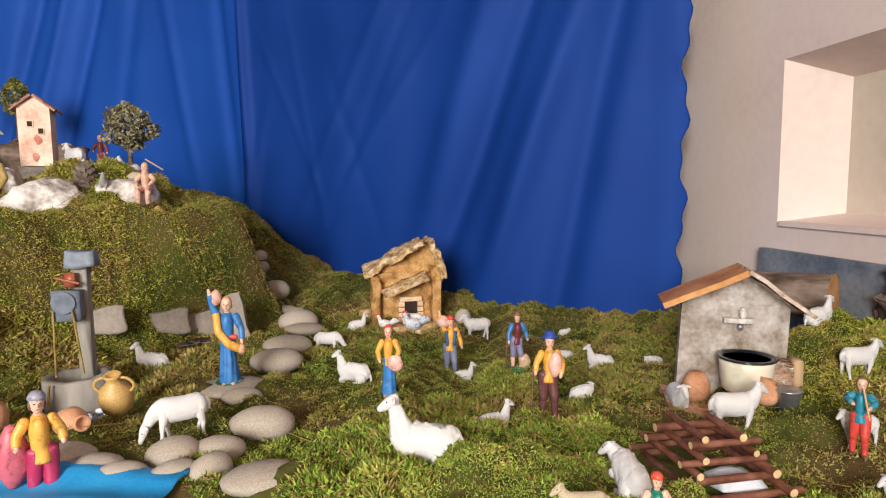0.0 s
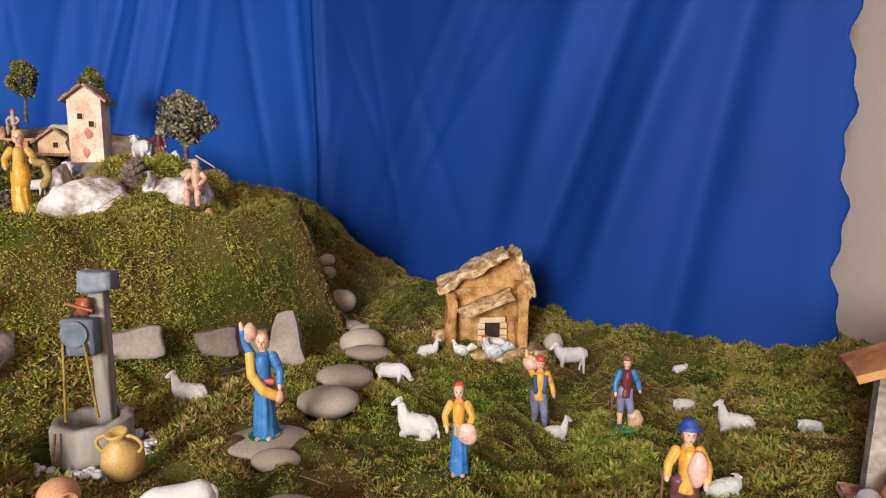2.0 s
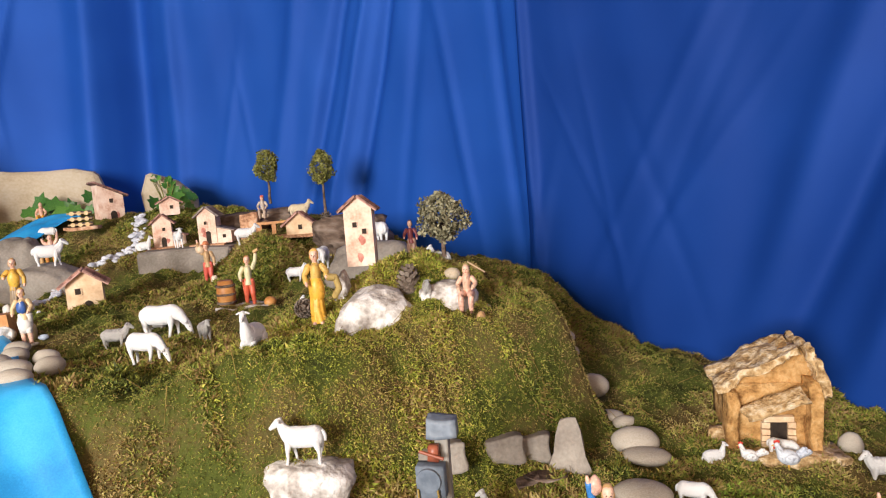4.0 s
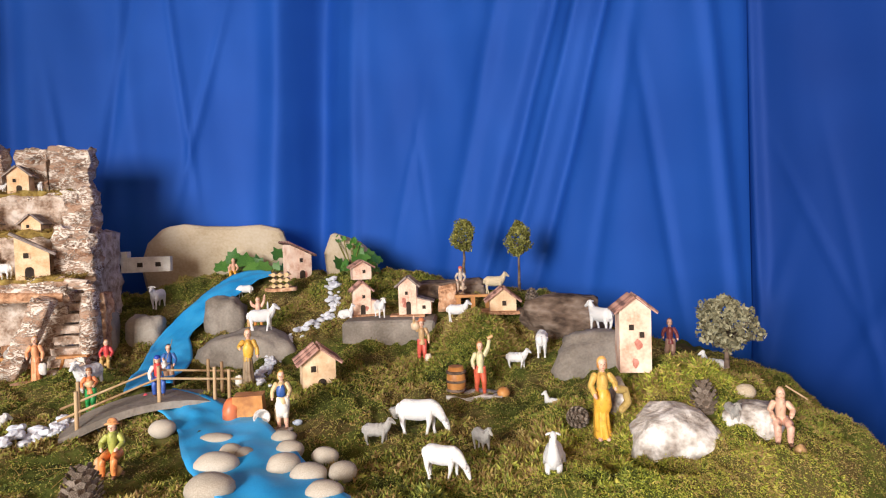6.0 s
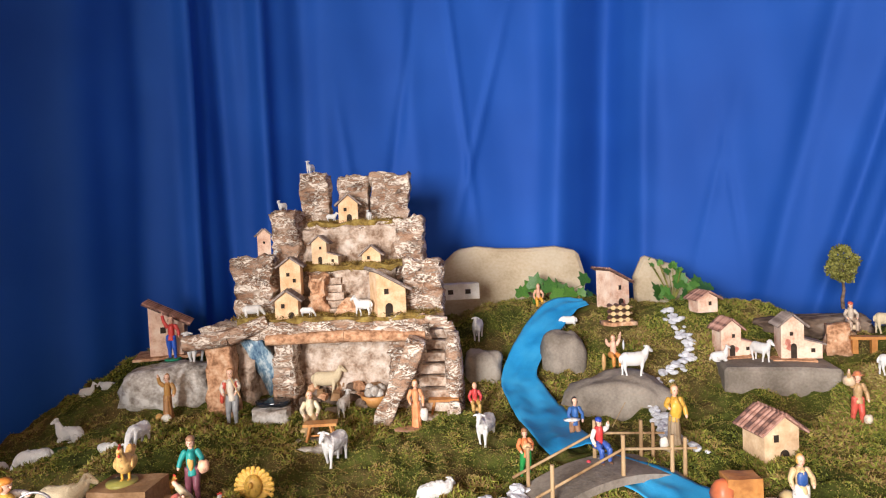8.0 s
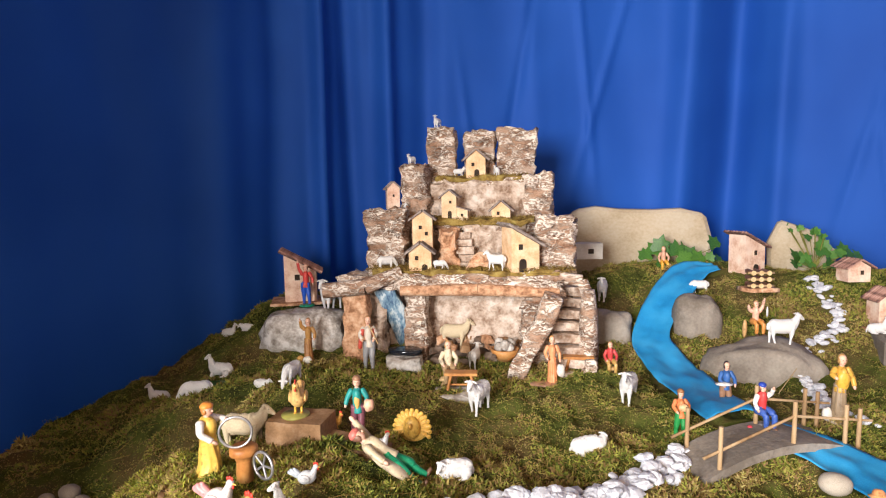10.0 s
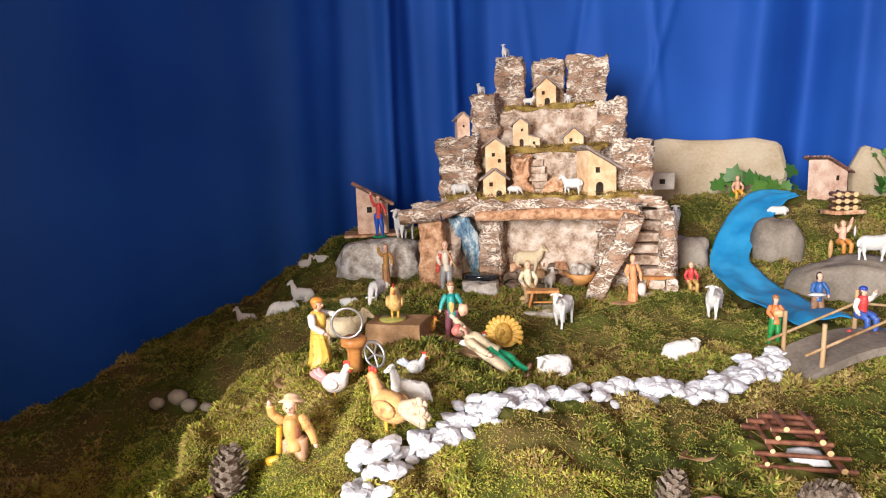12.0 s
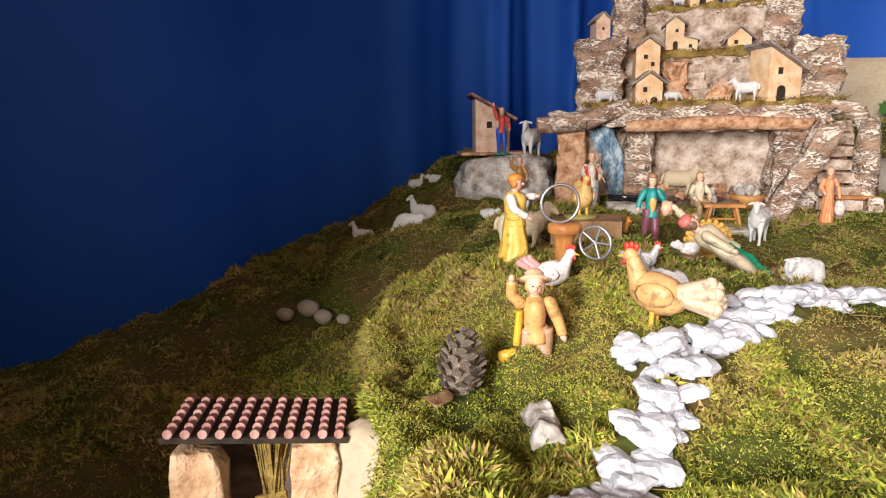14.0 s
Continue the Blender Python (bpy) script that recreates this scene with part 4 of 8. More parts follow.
def roof_parts(parent, w, d, h, rise, mat, over=0.006, shed=False, thick=0.003, ribs=7, name="roof"):
    """Two sloping slabs with ribs of tiles along the slope (or one for a lean-to)."""
    sides = ((-1, 1),) if shed else ((-1, 1), (1, 1))
    for sgn, _ in sides:
        s = Shape()
        if shed:
            a, b = Vector((-w / 2 - over, 0, h + rise + over * rise / w)), Vector((w / 2 + over, 0, h - over * rise / w))
        else:
            a, b = Vector((0, 0, h + rise)), Vector((sgn * (w / 2 + over), 0, h - over * 2 * rise / w))
        run = (b - a)
        nrm = Vector((-run.z, 0, run.x)).normalized()
        if nrm.z < 0:
            nrm = -nrm
        y0, y1 = -d / 2 - over, d / 2 + over
        lo, hi = nrm * 0.0006, nrm * thick
        s.add([a + lo + Vector((0, y0, 0)), b + lo + Vector((0, y0, 0)), b + lo + Vector((0, y1, 0)), a + lo + Vector((0, y1, 0)),
               a + hi + Vector((0, y0, 0)), b + hi + Vector((0, y0, 0)), b + hi + Vector((0, y1, 0)), a + hi + Vector((0, y1, 0))],
              [(0, 3, 2, 1), (4, 5, 6, 7), (0, 1, 5, 4), (1, 2, 6, 5), (2, 3, 7, 6), (3, 0, 4, 7)], mat)
        roof = part(name, s, parent, "", False)
        rib = Shape()
        r = (y1 - y0) / ribs * 0.36
        L = run.length
        rib.rod((0, 0, 0), run, r, r * 0.95, mat, 6)
        me = rib.mesh("roof_rib")
        for k in range(ribs):
            y = y0 + (k + 0.5) * (y1 - y0) / ribs
            ob = new("roof_rib", me)
            ob.parent = roof
            ob.matrix_basis = Matrix.Translation(a + hi * 1.0 + Vector((0, y, 0)) + nrm * r * 0.2)


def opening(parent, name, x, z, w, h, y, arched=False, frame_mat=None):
    """A dark plate in place of an opening's shade, set on the front wall at depth y, with its rim."""
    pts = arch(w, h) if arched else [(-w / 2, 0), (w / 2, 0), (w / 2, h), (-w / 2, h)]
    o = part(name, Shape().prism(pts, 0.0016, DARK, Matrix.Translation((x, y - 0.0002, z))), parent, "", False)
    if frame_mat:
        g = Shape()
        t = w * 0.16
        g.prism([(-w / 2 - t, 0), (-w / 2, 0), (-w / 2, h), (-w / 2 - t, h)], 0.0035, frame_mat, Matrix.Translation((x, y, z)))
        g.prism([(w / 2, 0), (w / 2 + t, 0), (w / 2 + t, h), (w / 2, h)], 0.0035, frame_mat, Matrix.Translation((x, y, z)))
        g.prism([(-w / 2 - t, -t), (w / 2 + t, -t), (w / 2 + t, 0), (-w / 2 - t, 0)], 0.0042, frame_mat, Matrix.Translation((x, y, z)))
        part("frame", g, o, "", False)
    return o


def house(label, x, y, yaw, w, d, h, rise, wall_mat, roof_mat, windows=((0, 0.6),), door=(0, 0.34), z=None, annex=0.0, shed=False, patches=False, plinth=False, parent=None, at=None, win=0.16):
    """A little plaster house with its front towards -y. windows: across (of half the width) and up (of the height)."""
    if parent is None:
        zz = gz(x, y) - 0.004 if z is None else z
        root = thing("toy_house", label, "toy house", pose(x, y, zz, 0, 0, yaw), None, "toy houses")
    else:
        root = new("small_house")
        root.parent, root.matrix_basis = parent, at
        tagged(root, label)
    s = Shape()
    gable_wall(s, w, d, h, rise, wall_mat, shed)
    body = part("wall", s, root, "", False) if parent is None else None
    if parent is not None:
        root.data = None
        body = part("wall", s, root, "", False)
    roof_parts(root, w, d, h, rise, roof_mat, 0.16 * w, shed, 0.05 * w, 8)
    f = -d / 2
    for wx, wz in windows:
        opening(root, "window", wx * w / 2, wz * h, w * win, w * win * 1.15, f, False, wall_mat)
    if door:
        opening(root, "door", door[0] * w / 2, 0.0, w * 0.26, door[1] * h, f, True)
    if annex:
        aw = annex * w
        a = Shape().prism([(w / 2, 0), (w / 2 + aw, 0), (w / 2 + aw, h * 0.42), (w / 2, h * 0.55)], d * 0.9, wall_mat, Matrix())
        part("annex", a, root, "", False)
        r = Shape().prism([(w / 2, h * 0.553), (w / 2 + aw * 1.2, h * 0.40), (w / 2 + aw * 1.2, h * 0.44), (w / 2, h * 0.60)], d, roof_mat, Matrix())
        part("annex_roof", r, root, "", False)
        opening(root, "annex_window", w / 2 + aw * 0.5, h * 0.18, aw * 0.22, aw * 0.24, f * 0.9)
    if patches:
        rnd = random.Random(int(abs(x * 1000)))
        for k in range(2):
            px, pz, pr = rnd.uniform(-0.3, 0.3) * w, rnd.uniform(0.15, 0.5) * h, w * rnd.uniform(0.10, 0.16)
            pts = [(px + pr * rnd.uniform(0.6, 1.2) * math.cos(q), pz + 1.5 * pr * rnd.uniform(0.6, 1.2) * math.sin(q)) for q in [0.7 * i for i in range(9)]]
            part("bare_patch", Shape().prism(pts, 0.0012, PATCH, Matrix.Translation((0, f - 0.0001, 0))), root, "crumbled patch showing red brick", False)
    if plinth:
        part("plinth", Shape().box((0, 0, -0.003), (w * 1.9, d * 1.7, 0.006), CORK_RED, None, 1, 0.002, 3), root, "cork base board", False)
    return root


# ---- stones, pebbles, cones ----
STONE_MESH = {}


def stone(name, label, x, y, rx, ry, rz, yaw=0, mat=STONE, z=None, tilt=0, rough=0.10, kind=0, sink=0.3, flat=False):
    key = (mat.name, kind, rough)
    if key not in STONE_MESH:
        sh = Shape()
        sh.ball((0.13 * kind, 0.31 * kind, 0.77 * kind), 1.0, mat, 20, 12, None, rough)
        off = Vector((0.13 * kind, 0.31 * kind, 0.77 * kind))
        sh.v = [tuple(Vector(p) - off) for p in sh.v]
        STONE_MESH[key] = sh.mesh(name)
    ob = new(name, STONE_MESH[key])
    zz = gz(x, y) + rz * (1 - 2 * sink) if z is None else z
    ob.matrix_basis = pose(x, y, zz, tilt, 0, yaw)
    ob.scale = (rx, ry, rz)
    bare(x, y, max(rx, ry) * 0.9)
    return tagged(ob, label, "stone", "stones")


def rock(name, label, x, y, z, size, yaw, mat, jag=0.012, cuts=6, tilt=(0, 0), taper=0.85):
    s = Shape().box((0, 0, 0), size, mat, None, taper, jag, cuts)
    ob = thing(name, label, "rock", pose(x, y, z, tilt[0], tilt[1], yaw), s, "rocks", True)
    bv = ob.modifiers.new("worn_edges", "BEVEL")
    bv.width, bv.segments, bv.limit_method, bv.angle_limit = min(size) * 0.12, 2, "ANGLE", radians(40)
    return ob


def boulder(label, x, y, z, size, yaw, mat, seed=0, name="boulder", rough=0.5):
    """A rounded, broken boulder about its middle."""
    s = Shape()
    off = Vector((seed * 3.7, seed * 1.3, seed * 2.1))
    s.ball((0, 0, 0), 0.5, mat, 26, 16)
    vs = []
    for p in s.v:
        q = Vector(p)
        k = 1 + rough * 0.5 * noise.noise(q * 2.6 + off) + rough * 0.22 * noise.noise(q * 7 + off) + rough * 0.08 * noise.noise(q * 17 + off)
        q = Vector([math.copysign(abs(c * 2) ** 0.72 / 1.9, c) for c in q]) * k
        vs.append((q.x * size[0], q.y * size[1], q.z * size[2]))
    s.v = vs
    return thing(name, label, "rock", pose(x, y, z, 0, 0, yaw), s, "rocks")


def pine_cone(label, x, y, h, tilt=0, yaw=0, z=None):
    s = Shape()
    s.lathe([(0.05, 0.0), (0.22, 0.1), (0.26, 0.35), (0.18, 0.7), (0.05, 0.97)], SCALE_MAT, 10)
    n = 62
    for k in range(n):
        f = k / n
        a = k * 2.39996
        r = (0.30 * math.sin(math.pi * (0.12 + 0.80 * f)) + 0.06)
        z0 = 0.05 + 0.9 * f
        m = Matrix.Translation((r * 0.75 * math.cos(a), r * 0.75 * math.sin(a), z0)) @ Matrix.Rotation(a, 4, "Z") @ Matrix.Rotation(-0.5 - 0.3 * f, 4, "Y")
        L = 0.20 * (1 - 0.45 * f)
        pts = [(-0.02, -0.05, 0), (-0.02, 0.05, 0), (L * 0.7, 0.085, 0.01), (L, 0.0, 0.025), (L * 0.7, -0.085, 0.01), (L * 0.8, 0, 0.055), (0, 0, 0.03)]
        s.add([m @ Vector(p) for p in pts], [(0, 1, 2, 3, 4), (6, 4, 5), (6, 5, 2), (4, 3, 5), (3, 2, 5), (0, 4, 6), (1, 6, 2)], SCALE_MAT)
    zz = gz(x, y) - 0.002 if z is None else z
    ob = thing("pine_cone", label, "pine cone", pose(x, y, zz, tilt, 0, yaw), s, "pine cones", False)
    ob.scale = (h, h, h)
    bare(x, y, h * 0.3)
    return ob


def toy_tree(label, x, y, h, crown_r, crown_h, trunk_h, mat, z=None, seed=1, droop=False, limbs=0):
    rnd = random.Random(seed)
    zz = gz(x, y) - 0.003 if z is None else z
    root = thing("toy_tree", label, "toy tree", pose(x, y, zz, 0, 0, seed * 40), None, "toy trees")
    t = Shape()
    pts = [Vector((0, 0, 0))]
    for k in range(1, 6):
        pts.append(Vector((rnd.uniform(-0.002, 0.002), rnd.uniform(-0.002, 0.002), (trunk_h + crown_h * 0.5) * k / 5)))
    for k in range(5):
        t.rod(pts[k], pts[k + 1], 0.0042 - 0.0005 * k, 0.0037 - 0.0005 * k, BARK, 7)
    for k in range(10 + limbs):
        a, f = rnd.uniform(0, 6.28), rnd.uniform(0.1, 0.7)
        p = Vector((0, 0, trunk_h + crown_h * f * 0.5))
        q = p + Vector((math.cos(a) * crown_r * 0.75, math.sin(a) * crown_r * 0.75, crown_h * 0.25))
        t.rod(p, q, 0.0016, 0.0005, BARK, 5)
    part("trunk", t, root, "thin brown trunk with short limbs")
    c = Shape()
    for k in range(2600):
        u, a = rnd.uniform(-1, 1), rnd.uniform(0, 6.28)
        rr = rnd.uniform(0.55, 1.0) ** 0.6
        w = math.sqrt(1 - u * u) * (1.0 if not droop else 1.0 - 0.18 * u)
        lump = 0.80 + 0.50 * noise.noise(Vector((math.cos(a) * 1.6 * w, math.sin(a) * 1.6 * w, u * 1.6 + seed)))
        p = Vector((crown_r * w * math.cos(a) * rr * lump, crown_r * w * math.sin(a) * rr * lump, trunk_h + crown_h / 2 + crown_h / 2 * u * rr * (lump * 0.4 + 0.6)))
        e = rnd.uniform(0.0018, 0.0036) * (crown_r / 0.028) ** 0.6
        d1, d2 = Vector((rnd.gauss(0, 1), rnd.gauss(0, 1), rnd.gauss(0, 1))).normalized() * e, Vector((rnd.gauss(0, 1), rnd.gauss(0, 1), rnd.gauss(0, 1))).normalized() * e
        c.add([p - d1, p + d2, p + d1, p - d2 * 0.6], [(0, 1, 2), (0, 2, 3)], mat)
    part("crown", c, root, "uneven crown of fine leaves", False)
    return root


# ---- the bark castle with its cave ----
castle = thing("bark_castle", "stepped castle of cork bark with cave, stairs and small houses", "model castle", pose(-1.95, 0.575, 0.2, 0, 0, 39.7))


def chunk(name, c, size, mat, taper=1.0, jag=0.010, cuts=6, label="", turn=None):
    return part(name, Shape().box(c, size, mat, turn, taper, jag, max(cuts, 16)), castle, label)


chunk("cave_pillar", (-0.225, 0.025, 0.065), (0.052, 0.05, 0.19), CORK_RED, 0.95, 0.006)
chunk("cave_ledge", (-0.19, 0.085, 0.182), (0.15, 0.13, 0.022), CORK)
part("roof_log", Shape().rod((-0.285, -0.02, 0.172), (-0.20, 0.0, 0.178), 0.016, 0.017, CORK, 10).rod((-0.20, 0.0, 0.178), (-0.125, 0.025, 0.206), 0.017, 0.014, CORK, 10), castle, "bark log over the cave mouth")
chunk("shelf", (0.04, 0.085, 0.180), (0.345, 0.14, 0.040), CORK, 1.0, 0.010, 8)
part("shelf_edge", Shape().rod((-0.125, 0.015, 0.168), (0.04, 0.012, 0.172), 0.011, 0.013, CORK_RED, 9).rod((0.04, 0.012, 0.172), (0.205, 0.018, 0.166), 0.013, 0.010, CORK_RED, 9), castle, "torn reddish cork edge")
chunk("cave_back", (0.02, 0.112, 0.080), (0.40, 0.03, 0.20), CORK_PALE)
chunk("cave_side", (-0.19, 0.12, 0.08), (0.03, 0.12, 0.19), CORK_PALE)
chunk("inner_pillar", (-0.10, 0.065, 0.07), (0.046, 0.05, 0.19), CORK, 1.0, 0.012)
chunk("side_pillar", (0.165, 0.075, 0.09), (0.075, 0.10, 0.23), CORK, 1.0, 0.014, 7)
for k in range(8):
    part("step", Shape().box((0.222, -0.036 + 0.015 * k, 0.012 + 0.0215 * k), (0.062, 0.026, 0.017), CORK_PALE, None, 1, 0.003, 2), castle, "", False)
part("stair_bank", Shape().box((0.155, -0.036, 0.085), (0.034, 0.034, 0.185), CORK, Matrix.Rotation(radians(25), 3, "Y"), 1, 0.009, 6), castle, "slanting bark bank beside the stairs")
part("stair_wall", Shape().lathe([(0.018, -0.02), (0.020, 0.06), (0.018, 0.13), (0.012, 0.175)], CORK, 10, (0.262, 0.005, 0), 1.6), castle, "rounded bark wall beside the stairs")
chunk("stair_fill", (0.225, 0.105, 0.07), (0.07, 0.05, 0.19), CORK_RED, 1, 0.006)
chunk("stair_foot", (0.262, -0.045, 0.015), (0.030, 0.030, 0.06), CORK, 0.7, 0.008)
part("stair_arch", Shape().rod((0.180, 0.030, 0.165), (0.205, 0.030, 0.196), 0.012, 0.013, CORK, 9).rod((0.205, 0.030, 0.196), (0.250, 0.030, 0.190), 0.013, 0.012, CORK, 9).rod((0.250, 0.030, 0.190), (0.266, 0.022, 0.150), 0.012, 0.012, CORK, 9), castle, "bark rim over the head of the stairs")
chunk("core", (0.02, 0.235, 0.14), (0.38, 0.15, 0.33), CORK_PALE)
chunk("core_upper", (0.02, 0.28, 0.32), (0.27, 0.10, 0.17), CORK_PALE)
chunk("left_tower", (-0.180, 0.125, 0.262), (0.086, 0.050, 0.145), CORK, 1.08, 0.012, 7)
chunk("right_tower", (0.198, 0.108, 0.250), (0.080, 0.045, 0.135), CORK, 1.08, 0.012, 7)
chunk("terrace_wall", (0.065, 0.150, 0.25), (0.14, 0.02, 0.10), CORK_PALE)
chunk("terrace_moss", (0.015, 0.075, 0.203), (0.40, 0.10, 0.014), STRAW, 1, 0.010, 9, "dry moss on the terrace")
for k in range(5):
    part("step", Shape().box((0.012 - 0.005 * k, 0.098 + 0.010 * k, 0.212 + 0.016 * k), (0.038, 0.022, 0.015), CORK_PALE, None, 1, 0.002, 2), castle, "", False)
chunk("stair_rock", (-0.035, 0.115, 0.245), (0.045, 0.05, 0.085), CORK_RED, 0.7, 0.012)
chunk("stair_rock", (0.035, 0.075, 0.218), (0.05, 0.03, 0.035), CORK_RED, 0.6, 0.012)
chunk("upper_terrace", (0.03, 0.180, 0.288), (0.25, 0.07, 0.03), CORK)
chunk("upper_terrace_moss", (0.035, 0.172, 0.305), (0.24, 0.07, 0.012), STRAW, 1, 0.010, 8, "dry moss on the upper terrace")
chunk("upper_wall", (0.025, 0.225, 0.348), (0.25, 0.025, 0.095), CORK_PALE)
chunk("upper_left_tower", (-0.128, 0.205, 0.375), (0.058, 0.05, 0.125), CORK, 1.05, 0.012, 7)
chunk("upper_left_base", (-0.15, 0.20, 0.27), (0.09, 0.06, 0.10), CORK_RED)
chunk("upper_right_tower", (0.160, 0.225, 0.352), (0.060, 0.05, 0.115), CORK, 1.06, 0.012, 7)
chunk("top_terrace", (0.03, 0.260, 0.388), (0.24, 0.08, 0.025), CORK)
chunk("top_moss", (0.03, 0.245, 0.402), (0.22, 0.05, 0.012), STRAW, 1, 0.010, 8, "dry moss on the top terrace")
chunk("top_left_tower", (-0.077, 0.290, 0.462), (0.068, 0.045, 0.135), CORK, 1.02, 0.008, 7)
chunk("top_middle_tower", (0.016, 0.310, 0.458), (0.075, 0.04, 0.128), CORK, 1.02, 0.009, 7)
chunk("top_right_tower", (0.108, 0.308, 0.458), (0.080, 0.045, 0.130), CORK, 1.18, 0.010, 7)
for k, (a, b, z, r) in enumerate(((-0.02, 0.10, 0.02, 0.03), (0.03, 0.09, 0.015, 0.026), (0.07, 0.07, 0.012, 0.03), (-0.05, 0.05, 0.008, 0.024), (0.10, 0.10, 0.02, 0.028), (0.0, 0.04, 0.004, 0.022))):
    part("cave_rock", Shape().ball((a, b, z), (r, r * 0.9, r * 0.6), BARK, 12, 8, None, 0.3), castle, "dark bark rubble on the cave floor")
rr = random.Random(12)
for k in range(34):
    a, b = rr.uniform(-0.06, 0.13), rr.uniform(0.02, 0.13)
    q = rr.uniform(0.006, 0.015)
    part("cave_rock", Shape().box((a, b, 0.012 + 0.30 * b + rr.uniform(0, 0.012)), (q * 2.2, q * 1.6, q), (BARK, CORK_RED, HUSK)[k % 3], Matrix.Rotation(rr.uniform(0, 3), 3, "Z") @ Matrix.Rotation(rr.uniform(-0.5, 0.5), 3, "X"), 0.7, 0.004, 2), castle, "", False)
fall = Shape()
fall.box((-0.150, 0.075, 0.10), (0.045, 0.008, 0.15), FALL, Matrix.Rotation(radians(-18), 3, "Y") @ Matrix.Rotation(radians(18), 3, "X"), 1, 0.006, 6)
part("waterfall", fall, castle, "blue and white painted waterfall in the cave")
part("pool", Shape().lathe([(0.036, 0.0), (0.038, 0.008), (0.034, 0.009)], WATER_BLACK, 14, (-0.118, 0.015, 0.034), 0.6), castle, "small glossy black pool")
part("pool_rim", Shape().box((-0.115, -0.006, 0.015), (0.08, 0.04, 0.032), STONE_PALE, None, 0.9, 0.008, 4), castle, "pale stone block under the pool")


def straw_fringe(a0, a1, b0, b1, z, count, seed):
    """Dry moss fibres on a ledge."""
    r = random.Random(seed)
    s = Shape()
    for k in range(count):
        p = Vector((r.uniform(a0, a1), r.uniform(b0, b1), z + r.uniform(-0.004, 0.003)))
        d = Vector((r.gauss(0, 1), r.gauss(-0.3, 1), r.uniform(0.0, 1.1))).normalized() * r.uniform(0.006, 0.015)
        w = d.cross(Vector((r.gauss(0, 1), r.gauss(0, 1), r.gauss(0, 1)))).normalized() * 0.0009
        s.add([p - w, p + w, p + d], [(0, 1, 2)], STRAW)
    part("dry_moss", s, castle, "dry yellow-brown moss fibres", False)


straw_fringe(-0.21, 0.235, 0.025, 0.125, 0.210, 2600, 1)
straw_fringe(-0.085, 0.155, 0.140, 0.205, 0.311, 1500, 2)
straw_fringe(-0.08, 0.14, 0.222, 0.270, 0.408, 1200, 3)


def castle_house(a, b, z, w, d, h, rise, label, turn=0, **k):
    return house(label, a, b, 0, w, d, h, rise, k.pop("wall", PLASTER_OCHRE), ROOF_GREY, parent=castle, at=pose(a, b, z, 0, 0, turn), **k)


castle_house(-0.090, 0.060, 0.203, 0.048, 0.04, 0.044, 0.018, "ochre house with an arched door", 8, windows=((-0.3, 0.62),), door=(0.4, 0.42))
castle_house(-0.093, 0.105, 0.250, 0.044, 0.04, 0.066, 0.016, "ochre house with two small windows", 8, windows=((-0.2, 0.66), (0.4, 0.45)), door=None)
castle_house(0.125, 0.062, 0.200, 0.062, 0.055, 0.062, 0.036, "tall ochre house with a ribbed sloping roof", 25, windows=((-0.35, 0.85),), door=(-0.2, 0.55), shed=True)
castle_house(-0.040, 0.165, 0.308, 0.034, 0.035, 0.055, 0.014, "cream house with a low wing", 0, windows=((0.2, 0.72),), door=(0.1, 0.42), annex=0.75, wall=PLASTER)
castle_house(0.078, 0.170, 0.308, 0.042, 0.035, 0.024, 0.018, "low ochre house with ribbed roof", 0, windows=((-0.3, 0.5),), door=None)
castle_house(0.010, 0.250, 0.406, 0.046, 0.04, 0.046, 0.020, "ochre house below the top towers", 10, windows=((-0.3, 0.6),), door=(0.1, 0.45))
castle_house(-0.185, 0.20, 0.335, 0.030, 0.04, 0.05, 0.014, "pink house on the flank", 20, windows=((0, 0.6),), door=None, wall=PLASTER_PINK)


def on_castle(a, b, z):
    p = castle.matrix_basis @ Vector((a, b, z))
    return p.x, p.y, p.z


for a, b, z, yaw, h, st in ((-0.088, 0.285, 0.528, 300, 0.036, "stand"), (-0.138, 0.205, 0.436, 290, 0.030, "stand"), (-0.028, 0.235, 0.408, 40, 0.026, "stand"), (0.062, 0.235, 0.408, 150, 0.028, "stand"),
                            (-0.155, 0.165, 0.326, 30, 0.026, "lie"), (-0.165, 0.055, 0.206, 70, 0.040, "graze"), (-0.045, 0.045, 0.208, 40, 0.028, "graze"), (0.075, 0.04, 0.208, 200, 0.044, "stand")):
    x, y, z = on_castle(a, b, z)
    sheep(x, y, yaw, h, st, z=z, woolly=False, where="on a castle ledge")
x, y, z = on_castle(-0.02, 0.085, 0.03)
sheep(x, y, 42, 0.066, "stand", "cream", False, z=z, where="in the cave")
x, y, z = on_castle(0.03, 0.02, 0.0)
sheep(x, y, 120, 0.05, "stand", "white", False, z=gz(x, y), where="in front of the cave")

# ---- slabs, boulders and rocks ----
slab = Shape()
slab_pts = [(-0.175, -0.04), (0.155, -0.04), (0.168, 0.06), (0.150, 0.135), (0.10, 0.150), (0.04, 0.147), (-0.03, 0.150), (-0.08, 0.158), (-0.125, 0.150), (-0.165, 0.105), (-0.185, 0.04)]
slab.prism(slab_pts, 0.035, STONE_TAN, Matrix())
ob = thing("stone_slab", "large pale sandstone slab set on edge", "stone slab", pose(-1.968, 1.246, 0.365, 6, 0, 38) @ Matrix.Diagonal((1.24, 1, 1.02, 1)), slab, smooth=False)
ob.modifiers.new("worn_edges", "BEVEL").width = 0.008
slab = Shape().prism([(-0.07, -0.03), (0.075, -0.03), (0.08, 0.04), (0.03, 0.09), (-0.05, 0.12), (-0.075, 0.06)], 0.03, STONE_TAN, Matrix())
